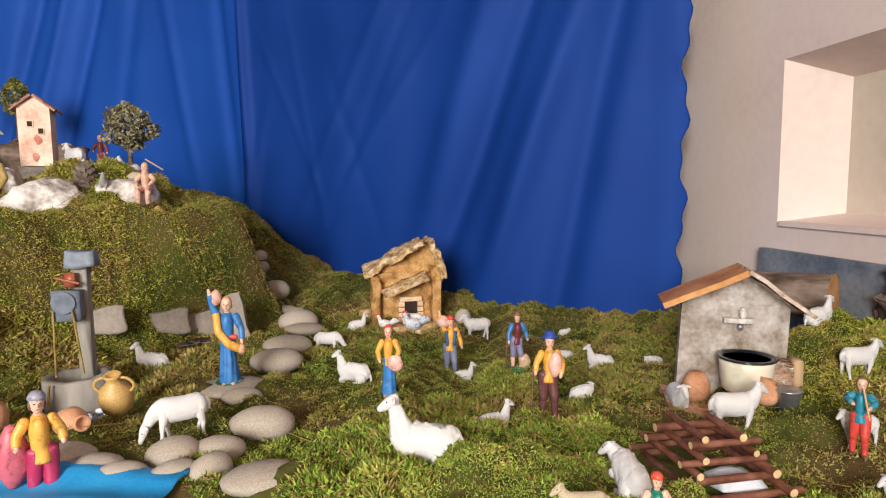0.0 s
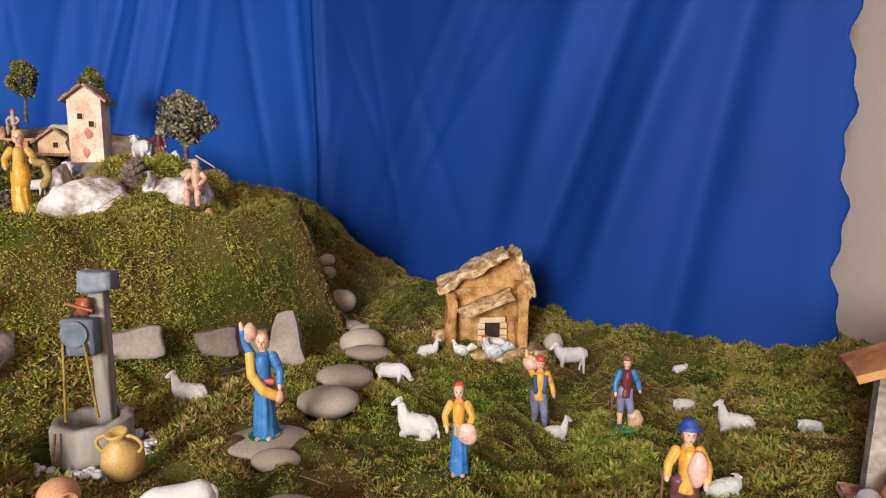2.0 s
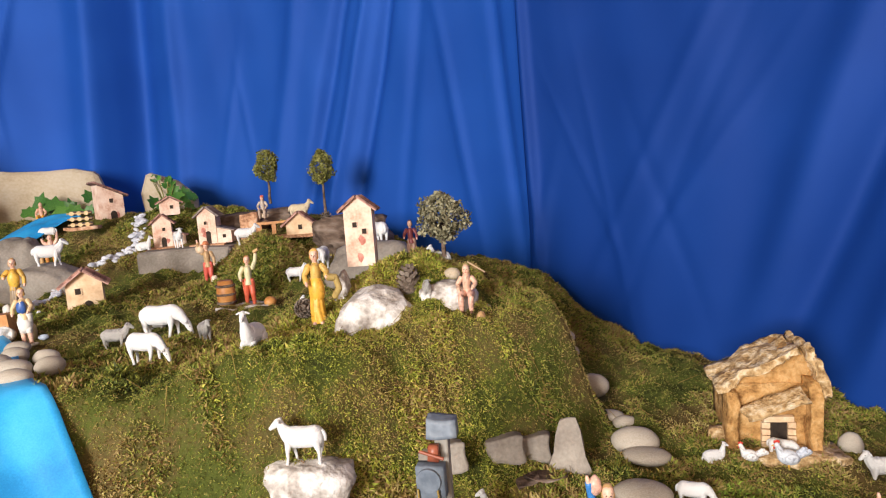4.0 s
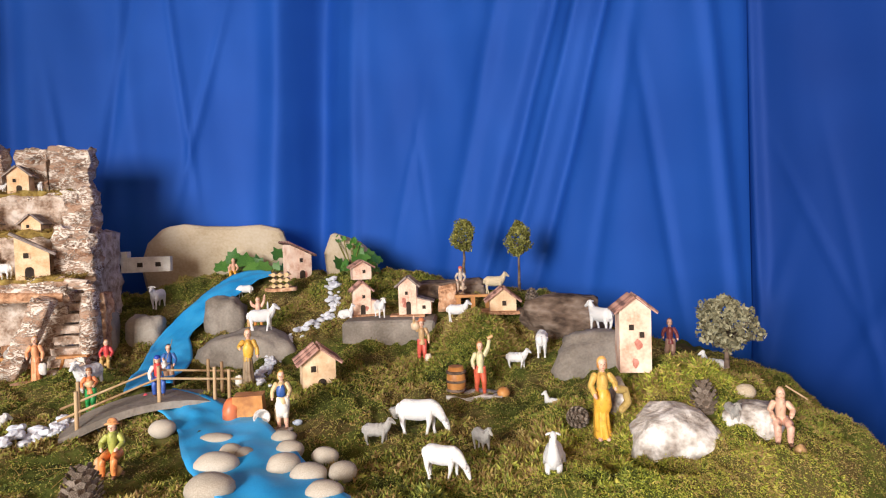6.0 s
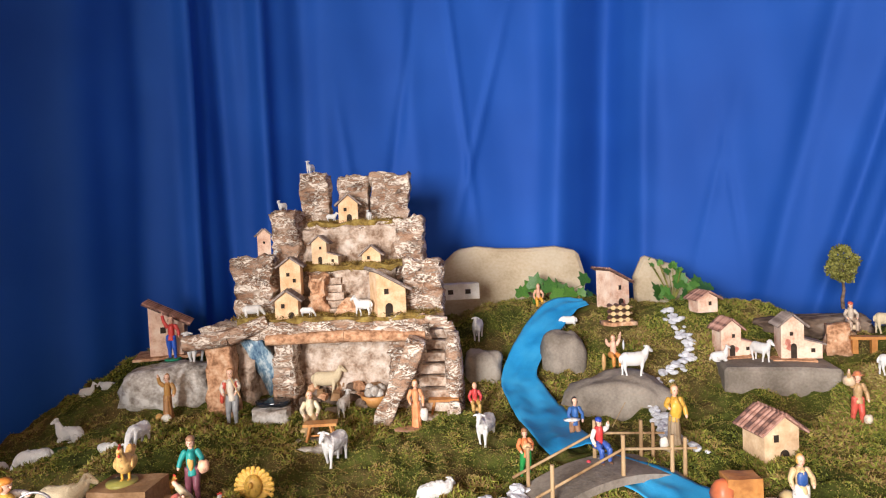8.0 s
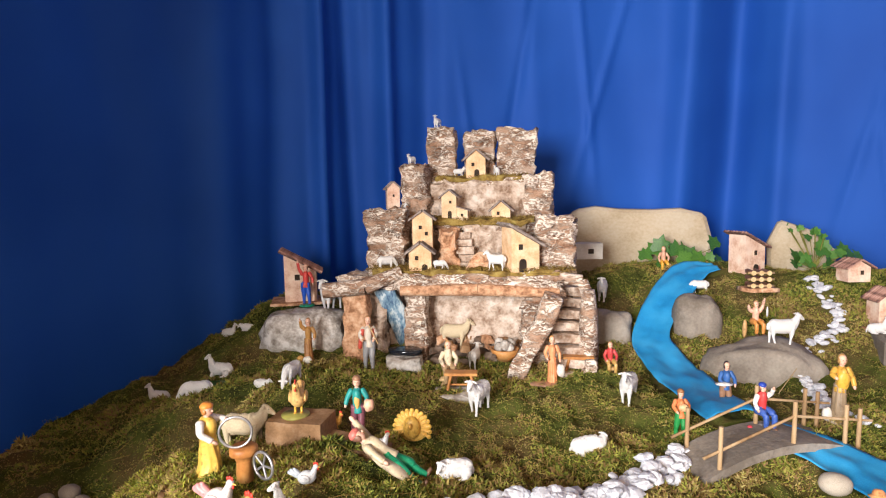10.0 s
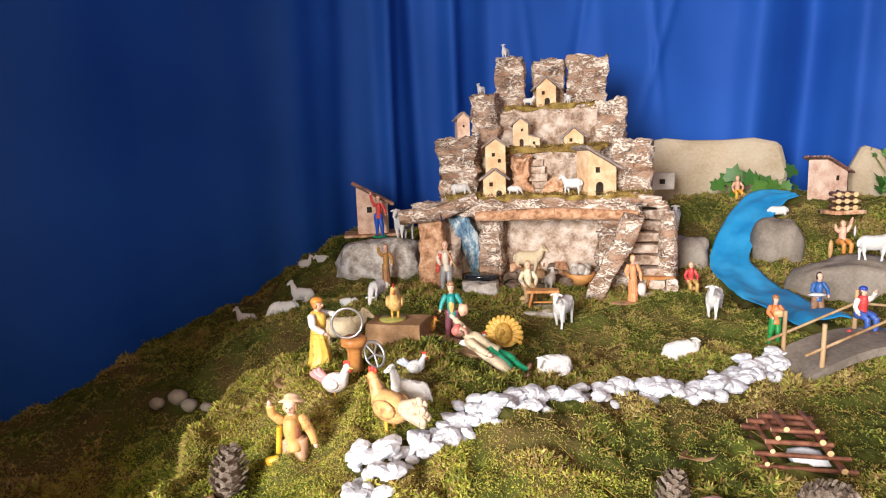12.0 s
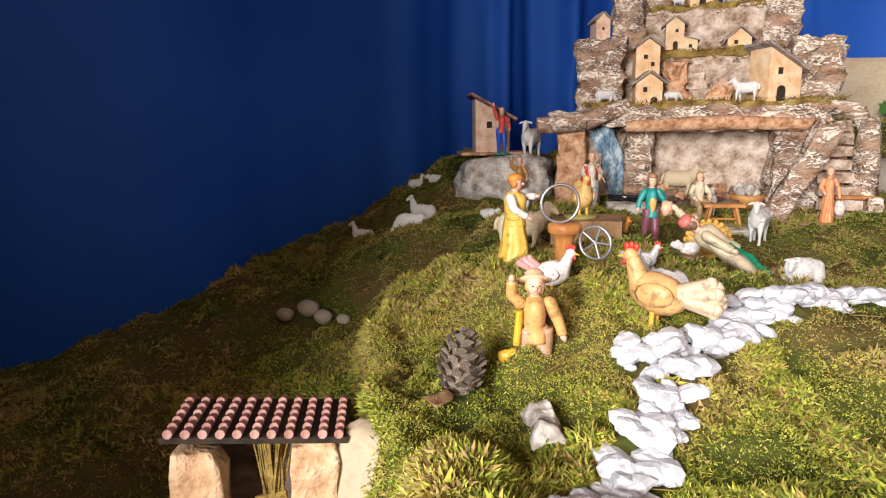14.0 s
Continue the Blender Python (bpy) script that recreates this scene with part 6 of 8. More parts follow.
def jug(label, x, y, h, yaw=0, tilt=0, mat=TERRACOTTA, handles=2):
    s = Shape().lathe([(0.14, 0), (0.30, 0.15), (0.36, 0.42), (0.30, 0.66), (0.15, 0.80), (0.13, 0.88), (0.19, 0.97), (0.16, 1.0), (0.10, 0.9)], mat, 18)
    root = thing("clay_jug", label, "jug", pose(x, y, gz(x, y) + 0.10 * h * (tilt != 0) + (0.25 * h if abs(tilt) > 60 else 0), tilt, 0, yaw), s, "clay jugs")
    root.scale = (h, h, h)
    for k in (-1, 1)[:handles]:
        g = Shape()
        pts = [Vector((k * (0.15 + 0.26 * math.sin(a)), 0, 0.92 - 0.36 * (1 - math.cos(a)) / 2 * 1.1)) for a in [math.pi * i / 7 for i in range(8)]]
        for p, q in zip(pts, pts[1:]):
            g.rod(p, q, 0.035, 0.035, mat, 7)
        part("handle", g, root)
    return root


jug("ochre two-handled amphora leaning in the moss", -0.312, 0.595, 0.046, 10, 14, OCHRE_POT)
jug("terracotta jar without handles by the well", -0.405, 0.548, 0.040, 0, 10, TERRACOTTA, 0)
jug("terracotta jar lying on the moss", -0.335, 0.545, 0.040, 60, 80, TERRACOTTA, 0)
jug("terracotta jar half sunk in the moss", -0.445, 0.555, 0.036, 20, 8, TERRACOTTA, 0)

# trees, cones, ivy
toy_tree("small toy tree with an olive egg-shaped crown", -1.185, 1.365, 0.135, 0.036, 0.088, 0.052, FOLIAGE, 0.383 - 0.008, 1)
toy_tree("small toy tree with an olive drooping crown", -1.068, 1.435, 0.175, 0.036, 0.100, 0.080, FOLIAGE, None, 2, True)
toy_tree("grey-green dried shrub used as a tree", -0.548, 1.035, 0.115, 0.047, 0.086, 0.022, FOLIAGE_GREY, 0.275, 3, False, 14)
pine_cone("open brown pine cone lying against the pale rock", -0.560, 0.925, 0.050, -25, 20, 0.230)
boulder("small blue-grey stone leaning on the pale rock", -0.469, 0.983, 0.191, (0.032, 0.022, 0.036), 20, SLATE, 3, "small_stone", 0.3)
pine_cone("weathered pine cone standing in the mossy bank", -1.652, -0.165, 0.052, -12, 30)
pine_cone("large open pine cone before the stream", -1.126, 0.412, 0.062, -22, 60, gz(-1.126, 0.412) - 0.010)
pine_cone("grey pine cone on the stones", -0.985, 1.335, 0.045, 20, 0, 0.305)
pine_cone("brown pine cone lying open in the moss", -0.735, 0.90, 0.042, 70, 40, gz(-0.735, 0.9) + 0.014)
pine_cone("grey pine cone beside the path", -1.350, 0.115, 0.040, -30, 10)
pine_cone("open brown pine cone near the twigs", -1.275, 0.185, 0.045, 60, 100, gz(-1.275, 0.185) + 0.014)
thing("shell", "pink curled shell lying in the moss", "shell", on(-1.315, 0.135, 30), Shape().ball((0, 0, 0.010), (0.024, 0.014, 0.013), paint(0.66, 0.38, 0.34), 12, 8, None, 0.25).rod((0.015, 0, 0.014), (0.028, 0, 0.016), 0.008, 0.002, paint(0.66, 0.38, 0.34), 8))


def leaf_mesh(mat):
    s = Shape()
    pts = [(0, 0), (0.35, -0.15), (0.55, 0.05), (0.42, 0.35), (0.50, 0.62), (0.20, 0.65), (0, 1.0), (-0.20, 0.65), (-0.50, 0.62), (-0.42, 0.35), (-0.55, 0.05), (-0.35, -0.15)]
    c = [(x, y, 0.10 * abs(x) - 0.18 * (y - 0.4) ** 2) for x, y in pts] + [(0, 0.35, -0.02)]
    s.add(c, [(i, (i + 1) % 12, 12) for i in range(12)], mat)
    return s.mesh("ivy_leaf")


LEAF = leaf_mesh(IVY)


def ivy(label, spots, seed):
    rnd = random.Random(seed)
    cx, cy, cz = spots[0][0], spots[0][1], spots[0][2]
    root = thing("ivy_sprig", label, "ivy", pose(cx, cy, cz), None, "ivy")
    for x, y, z, size, n in spots:
        for k in range(n):
            d = Vector((x - cx + rnd.uniform(-1, 1) * size * 1.2, y - cy + rnd.uniform(-0.5, 0.5) * size, z - cz + rnd.uniform(-0.2, 1.0) * size))
            o = new("leaf", LEAF)
            o.parent = root
            sc = size * rnd.uniform(0.7, 1.1)
            o.matrix_basis = Matrix.Translation(d) @ Euler((rnd.uniform(0.7, 1.4), rnd.uniform(-0.5, 0.5), radians(45) + rnd.uniform(-0.8, 0.8))).to_matrix().to_4x4() @ Matrix.Scale(sc, 4)
            part("stem", Shape().rod((0, 0, 0), d, 0.0011, 0.0008, FOLIAGE, 5), root)


ivy("fresh green ivy leaves in front of the slab", [(-1.83, 1.225, 0.375, 0.046, 4), (-1.90, 1.19, 0.37, 0.044, 4), (-1.78, 1.255, 0.385, 0.040, 4), (-1.735, 1.285, 0.36, 0.032, 3)], 3)
ivy("dark trailing ivy beside the pink house", [(-1.545, 1.355, 0.37, 0.036, 6), (-1.50, 1.37, 0.40, 0.032, 7), (-1.49, 1.36, 0.375, 0.034, 6), (-1.545, 1.38, 0.44, 0.020, 8), (-1.60, 1.37, 0.46, 0.016, 6)], 7)

# ---- figurines, from the meadow to the castle ----
RED, BLUE, YEL, ORA, WHITE, BRN, GRN, TEAL, GOLD, PINK = (0.62, 0.07, 0.05), (0.045, 0.20, 0.50), (0.76, 0.40, 0.07), (0.72, 0.28, 0.09), (0.78, 0.74, 0.69), (0.20, 0.10, 0.065), (0.03, 0.24, 0.12), (0.04, 0.30, 0.28), (0.76, 0.40, 0.05), (0.78, 0.46, 0.39)


TERRACOTTA_C = (0.62, 0.33, 0.20)
PINK_BRICK = mottled("pink_brick", [(0.35, (0.50, 0.24, 0.18)), (0.65, (0.64, 0.36, 0.28))], 90, 300, 0.85, 0.3, 0.001)


def bundle(p, r, col):
    return lambda s, d: s.ball(d + Vector(p), r, paint(*col), 14, 9, None, 0.22)


def several(*fs):
    def go(s, d):
        for f in fs:
            f(s, d)
    return go


def stick(p, q, col=BRN, r=0.014):
    return lambda s, d: s.rod(p, q, r, r * 0.9, paint(*col), 6)


def drape(pts, r, col):
    def go(s, d):
        for p, q in zip(pts, pts[1:]):
            s.rod(d + Vector(p), d + Vector(q), r, r, paint(*col), 7)
            s.ball(d + Vector(q), r, paint(*col), 6, 4)
    return go


figure("water carrier in blue dress and orange shawl with shouldered jug", -0.234, 0.682, 15, 0.102, BLUE, BLUE, "robe", None, (0.45, 0.27, 0.12), ((2.0, 0.2), (0.3, 0.4)), several(bundle((-0.13, 0.0, 0.98), (0.07, 0.07, 0.09), (0.72, 0.42, 0.32)), drape([(-0.13, -0.03, 0.80), (-0.10, -0.11, 0.62), (0.02, -0.13, 0.48), (0.12, -0.08, 0.42)], 0.05, YEL), bundle((0.17, -0.08, 0.40), (0.05, 0.05, 0.06), TERRACOTTA_C), drape([(-0.10, -0.06, 0.56), (0.10, -0.06, 0.54)], 0.03, RED)), (0.02, 0.16, 0.06), z=gz(-0.234, 0.682) + 0.007)
figure("woman in yellow blouse, blue skirt and red scarf holding pink cloth", -0.046, 0.657, 5, 0.078, YEL, BLUE, "robe", ("veil", RED), BRN, ((0.45, 0.8), (0.45, 0.9)), bundle((0.12, -0.17, 0.50), (0.12, 0.05, 0.12), PINK))
figure("shepherd with red hair carrying a basket on his shoulder", 0.012, 0.828, 5, 0.086, YEL, (0.20, 0.22, 0.33), "trousers", ("cap", RED), (0.6, 0.1, 0.04), ((1.9, 0.2), (0.3, 0.2)), several(bundle((-0.14, 0.0, 0.90), (0.12, 0.09, 0.10), PINK), drape([(-0.08, -0.07, 0.76), (-0.06, -0.08, 0.55)], 0.035, (0.05, 0.10, 0.22)), drape([(0.08, -0.07, 0.76), (0.06, -0.08, 0.55)], 0.035, (0.05, 0.10, 0.22))))
figure("shepherd in blue coat and dark red vest with staff and lamb", 0.102, 0.830, 10, 0.080, (0.16, 0.03, 0.035), (0.22, 0.22, 0.36), "breeches", ("cap", (0.20, 0.10, 0.06)), BRN, ((0.25, 0.4), (0.4, 0.2)), several(stick((-0.24, -0.08, 0.0), (-0.22, -0.08, 0.55)), bundle((0.14, -0.05, 0.15), (0.12, 0.07, 0.12), (0.60, 0.42, 0.28))), (0.03, 0.20, 0.08), sleeve=BLUE)
figure("shepherd boy in blue hat and yellow shirt holding a pink bundle", 0.118, 0.588, 5, 0.083, YEL, (0.13, 0.05, 0.05), "trousers", ("brim", (0.03, 0.07, 0.35)), BRN, ((0.5, 0.3), (0.5, 0.9)), several(bundle((0.06, -0.12, 0.66), (0.09, 0.07, 0.14), PINK), stick((-0.24, -0.05, 0.0), (-0.22, -0.05, 0.62))))
figure("flute player in a blue coat and red trousers", 0.357, 0.515, -35, 0.066, (0.03, 0.26, 0.36), RED, "trousers", None, BRN, ((0.9, 1.2), (0.8, 1.0)), stick((0.02, -0.10, 0.88), (0.12, -0.28, 0.55), (0.55, 0.36, 0.2)))
figure("kneeling boy with red cap and green waistcoat seen from behind", 0.152, 0.358, 0, 0.054, (0.02, 0.22, 0.15), BRN, "trousers", ("cap", (0.78, 0.09, 0.05)), BRN, ((0.5, 0.2), (0.6, 0.5)), sleeve=SKIN)
figure("man in yellow coat and crimson trousers beside the well", -0.262, 0.425, 40, 0.092, YEL, (0.42, 0.03, 0.10), "trousers", ("cap", (0.30, 0.30, 0.36)), BRN, ((0.6, 0.4), (0.6, 0.4)), bundle((-0.20, 0.06, 0.50), (0.13, 0.08, 0.24), (0.55, 0.12, 0.16)), GRN)
figure("figure in red cap holding a bowl low on the bank", -0.450, 0.520, 20, 0.075, WHITE, ORA, "robe", ("cap", RED), (0.5, 0.3, 0.12), ((0.8, 0.6), (0.5, 0.4)), bundle((-0.16, -0.18, 0.60), (0.10, 0.08, 0.06), ORA))
figure("large ochre woman in a long draped dress holding out her cloak", -0.680, 0.866, 28, 0.112, (0.62, 0.40, 0.10), GOLD, "robe", ("veil", (0.76, 0.42, 0.12)), (0.5, 0.22, 0.05), ((0.5, 0.9), (0.7, 0.5)), several(drape([(0.18, -0.10, 0.62), (0.30, -0.06, 0.60), (0.34, -0.04, 0.45), (0.26, 0.0, 0.35)], 0.05, (0.42, 0.30, 0.10)), bundle((0.0, -0.02, 0.45), (0.12, 0.11, 0.22), GOLD)), None)
figure("seated pale figure resting with two baskets", -0.475, 0.950, 15, 0.092, (0.66, 0.42, 0.30), (0.68, 0.40, 0.30), "seat", None, (0.55, 0.36, 0.20), ((0.6, 0.9), (0.7, 0.9)), several(bundle((0.24, -0.16, 0.15), (0.09, 0.09, 0.10), (0.45, 0.27, 0.12)), bundle((-0.22, -0.14, 0.10), (0.09, 0.09, 0.09), (0.45, 0.27, 0.12)), stick((0.05, -0.12, 0.80), (0.36, -0.10, 0.62), (0.5, 0.34, 0.2))), sit=True, z=0.206)
figure("small figure in a red waistcoat behind the shrub", -0.640, 1.095, 20, 0.075, (0.22, 0.05, 0.05), (0.35, 0.20, 0.14), "trousers", None, BRN, ((0.6, 0.5), (0.5, 0.4)))
figure("shepherd with a sack on his shoulder and red trousers", -1.121, 1.078, 35, 0.094, (0.50, 0.32, 0.16), (0.58, 0.10, 0.07), "trousers", ("brim", (0.62, 0.22, 0.10)), BRN, ((1.8, 0.3), (0.3, 0.4)), several(bundle((-0.15, 0.02, 0.84), (0.12, 0.11, 0.11), (0.66, 0.50, 0.34)), bundle((0.15, -0.12, 0.16), (0.09, 0.08, 0.09), (0.70, 0.60, 0.48))))
figure("cooper in a pale shirt and red trousers raising his mallet", -0.948, 1.010, 40, 0.100, (0.66, 0.60, 0.36), (0.62, 0.12, 0.06), "trousers", None, (0.5, 0.22, 0.06), ((0.5, 0.6), (2.0, 0.2)), several(stick((0.16, -0.06, 1.05), (0.26, -0.10, 1.10), (0.55, 0.33, 0.14), 0.035)))
figure("man in white apron and blue waistcoat", -1.130, 0.710, 40, 0.092, (0.66, 0.48, 0.26), (0.74, 0.70, 0.62), "breeches", None, (0.60, 0.34, 0.08), ((0.5, 0.5), (0.6, 0.8)), several(bundle((0.0, -0.07, 0.66), (0.09, 0.05, 0.12), (0.03, 0.09, 0.30)), bundle((0.0, -0.02, 0.38), (0.13, 0.10, 0.18), (0.76, 0.73, 0.67)), bundle((0.28, 0.0, 0.10), (0.10, 0.05, 0.05), (0.35, 0.40, 0.48))), (0.45, 0.40, 0.34))
figure("seated piper with straw hat, green shirt and orange trousers", -1.205, 0.492, 40, 0.092, (0.34, 0.36, 0.08), (0.72, 0.24, 0.07), "seat", ("brim", (0.66, 0.30, 0.12)), BRN, ((0.7, 0.9), (0.7, 1.0)), several(bundle((0.10, -0.16, 0.32), (0.08, 0.06, 0.08), (0.62, 0.38, 0.14)), bundle((-0.24, 0.0, 0.36), (0.08, 0.07, 0.12), (0.60, 0.30, 0.14)), bundle((0, 0.02, 0.14), (0.16, 0.13, 0.14), (0.40, 0.22, 0.12))), sit=True)
figure("bagpiper in orange jacket and green trousers", -1.482, 0.604, 50, 0.080, (0.66, 0.22, 0.08), (0.02, 0.25, 0.06), "trousers", ("cap", (0.30, 0.14, 0.06)), BRN, ((0.6, 0.9), (0.7, 0.9)), bundle((0.03, -0.13, 0.66), (0.11, 0.07, 0.08), (0.66, 0.42, 0.22)))
figure("fishmonger in a blue coat holding a tray", -1.478, 0.748, 50, 0.086, (0.04, 0.13, 0.38), (0.30, 0.16, 0.09), "trousers", None, (0.03, 0.02, 0.02), ((0.5, 0.9), (0.5, 0.8)), several(lambda s, d: s.lathe([(0.05, 0), (0.19, 0.03), (0.20, 0.05)], paint(0.62, 0.62, 0.64), 14, (-0.14, -0.20, 0.56), 0.6), bundle((-0.14, -0.20, 0.61), (0.14, 0.07, 0.02), (0.7, 0.7, 0.68))))
figure("fisher in red waistcoat and blue cap sitting on the bridge", -1.392, 0.672, 60, 0.088, (0.62, 0.05, 0.05), (0.05, 0.12, 0.45), "seat", ("cap", (0.02, 0.06, 0.40)), BRN, ((0.5, 0.6), (1.4, 0.9)), several(stick((0.16, -0.24, 0.62), (0.30, -0.50, 1.10), (0.3, 0.2, 0.1), 0.008), bundle((-0.26, -0.02, 0.14), (0.09, 0.09, 0.14), (0.66, 0.07, 0.10)), bundle((0.24, 0.05, 0.12), (0.09, 0.08, 0.11), (0.66, 0.07, 0.10)), bundle((0, 0.02, 0.14), (0.15, 0.12, 0.14), (0.35, 0.33, 0.30))), sit=True, z=0.222, sleeve=WHITE)
figure("tall ochre man with a yellow tunic and grey stone base", -1.332, 0.815, 45, 0.108, (0.62, 0.36, 0.06), (0.34, 0.25, 0.16), "robe", None, (0.42, 0.24, 0.08), ((0.8, 0.7), (0.4, 0.4)), several(bundle((0.0, -0.06, 0.62), (0.10, 0.07, 0.16), (0.70, 0.42, 0.06)), bundle((-0.20, 0.0, 0.10), (0.08, 0.06, 0.10), (0.7, 0.66, 0.6))), (0.36, 0.30, 0.22))
figure("bare-chested fisherman sitting with arms spread and a fish", -1.542, 1.018, 50, 0.090, SKIN, (0.66, 0.28, 0.07), "seat", None, (0.45, 0.25, 0.10), ((1.3, 0.2), (1.7, 0.2)), several(bundle((0.28, -0.04, 0.74), (0.03, 0.03, 0.12), (0.60, 0.62, 0.64)), bundle((-0.27, 0.0, 0.36), (0.06, 0.06, 0.22), (0.55, 0.33, 0.14)), bundle((0, -0.06, 0.06), (0.26, 0.20, 0.06), (0.36, 0.20, 0.10))), sit=True, z=0.276)
figure("child in orange sitting with a lamb above the stream", -1.840, 1.188, 45, 0.085, (0.66, 0.38, 0.26), GOLD, "seat", None, (0.50, 0.26, 0.08), ((0.5, 0.6), (0.6, 0.8)), bundle((0.16, -0.20, 0.34), (0.09, 0.07, 0.14), (0.74, 0.72, 0.68)), sit=True)
figure("seated musician with red hat and grey coat", -1.165, 1.312, 30, 0.080, (0.52, 0.44, 0.36), (0.45, 0.34, 0.26), "seat", ("cap", (0.66, 0.12, 0.06)), BRN, ((0.6, 0.9), (0.6, 0.9)), several(bundle((0.06, -0.15, 0.36), (0.16, 0.06, 0.07), (0.62, 0.48, 0.34)), bundle((0, 0.02, 0.12), (0.17, 0.13, 0.12), (0.36, 0.22, 0.12))), sit=True, z=0.338)
figure("seated woman in red with a basket by a small table", -1.705, 0.752, 50, 0.082, (0.56, 0.06, 0.06), (0.52, 0.32, 0.10), "seat", None, (0.50, 0.28, 0.10), ((0.5, 0.9), (0.5, 0.9)), several(bundle((0, -0.16, 0.38), (0.12, 0.09, 0.05), (0.5, 0.32, 0.14)), bundle((0, 0.02, 0.14), (0.17, 0.13, 0.14), (0.50, 0.30, 0.10)), bundle((-0.3, -0.2, 0.02), (0.45, 0.25, 0.03), (0.48, 0.46, 0.42))), sit=True)
figure("woman in a long orange dress feeding hens", -1.758, 0.640, 50, 0.094, (0.74, 0.34, 0.16), (0.76, 0.30, 0.13), "robe", None, (0.55, 0.28, 0.09), ((0.5, 0.8), (0.3, 0.5)), several(bundle((0.18, -0.12, 0.30), (0.10, 0.08, 0.14), (0.70, 0.66, 0.60)), bundle((-0.10, -0.05, 0.02), (0.42, 0.25, 0.03), (0.44, 0.25, 0.16))))
figure("seated carpenter with white shirt at his work", -1.890, 0.492, 60, 0.108, (0.70, 0.62, 0.44), (0.44, 0.30, 0.16), "seat", None, (0.48, 0.27, 0.09), ((0.6, 0.9), (0.6, 0.9)), several(bundle((-0.08, -0.16, 0.34), (0.14, 0.10, 0.05), (0.62, 0.44, 0.22)), bundle((0, 0.02, 0.14), (0.15, 0.12, 0.14), (0.50, 0.33, 0.16))), sit=True)
figure("piper with red coat, white shirt and grey trousers", -2.066, 0.428, 55, 0.116, (0.72, 0.64, 0.54), (0.30, 0.30, 0.31), "trousers", None, (0.40, 0.20, 0.08), ((0.6, 0.9), (0.6, 1.0)), several(drape([(-0.11, -0.02, 0.76), (-0.15, -0.06, 0.58), (-0.17, -0.02, 0.44)], 0.045, (0.56, 0.08, 0.05)), drape([(0.11, -0.02, 0.76), (0.13, -0.05, 0.62)], 0.04, (0.56, 0.08, 0.05)), stick((0.02, -0.10, 0.84), (0.20, -0.22, 0.52), (0.55, 0.36, 0.16))))
figure("standing shepherd in a brown cloak with raised hand", -2.172, 0.348, 45, 0.098, (0.46, 0.24, 0.07), (0.36, 0.17, 0.06), "robe", None, (0.36, 0.18, 0.07), ((1.5, 0.4), (0.5, 0.5)), several(bundle((-0.22, -0.04, 0.08), (0.09, 0.08, 0.10), (0.60, 0.34, 0.10)), bundle((0.0, -0.14, 0.10), (0.12, 0.06, 0.08), (0.70, 0.66, 0.58))))
figure("herdsman with red shirt, blue trousers and green base", -2.312, 0.420, 55, 0.100, (0.64, 0.07, 0.06), (0.02, 0.10, 0.55), "trousers", None, BRN, ((1.9, 0.2), (0.4, 0.3)), None, (0.01, 0.30, 0.16), z=0.314)
figure("woman in a yellow dress and orange cap turning a wheel", -1.786, 0.004, 120, 0.092, (0.74, 0.48, 0.09), (0.74, 0.48, 0.09), "robe", ("cap", (0.72, 0.28, 0.05)), (0.5, 0.2, 0.05), ((0.5, 1.0), (1.0, 1.0)), None, sleeve=WHITE).scale = (0.112, 0.112, 0.098)
figure("man in a teal jacket and dark trousers holding a hen", -1.775, 0.216, 55, 0.098, (0.02, 0.28, 0.26), (0.16, 0.05, 0.07), "trousers", ("cap", (0.30, 0.16, 0.09)), BRN, ((0.5, 0.2), (0.6, 0.6)), several(bundle((0.20, -0.10, 0.56), (0.09, 0.07, 0.10), (0.74, 0.42, 0.28)), bundle((0.0, -0.08, 0.62), (0.05, 0.04, 0.12), (0.66, 0.40, 0.12))))
figure("boy in straw hat and yellow jacket shading his eyes", -1.645, -0.096, 55, 0.098, (0.64, 0.37, 0.13), (0.46, 0.28, 0.17), "trousers", None, (0.62, 0.36, 0.14), ((1.55, 0.45), (0.1, 0.1)), several(bundle((0.0, -0.045, 0.66), (0.075, 0.05, 0.12), (0.62, 0.22, 0.16)), bundle((-0.16, -0.04, 0.32), (0.10, 0.035, 0.07), (0.72, 0.40, 0.03)), stick((-0.13, -0.05, 0.42), (-0.11, -0.04, 0.70), (0.72, 0.40, 0.03), 0.03), lambda s, d: s.lathe([(0.118, -0.012), (0.124, 0.0), (0.076, 0.026), (0.070, 0.060), (0.046, 0.085), (0.004, 0.090)], paint(0.78, 0.54, 0.34), 20, (0, 0.030, 0.932), 1.0, Matrix.Rotation(-0.55, 3, "X"), 0.05, 3)), z=gz(-1.645, -0.096) - 0.030).scale = (0.110, 0.110, 0.098)
sleeper = figure("man in a fawn coat and green trousers asleep on his back", -1.705, 0.180, 100, 0.105, (0.50, 0.42, 0.28), (0.01, 0.28, 0.13), "trousers", ("cap", (0.60, 0.16, 0.13)), BRN, ((0.4, 0.1), (1.9, 0.3)), bundle((-0.08, 0.03, 0.42), (0.14, 0.06, 0.28), (0.55, 0.46, 0.32)))
sleeper.matrix_basis = pose(-1.622, 0.222, 0.206, -56, 0, 138) @ Matrix.Scale(0.118, 4)

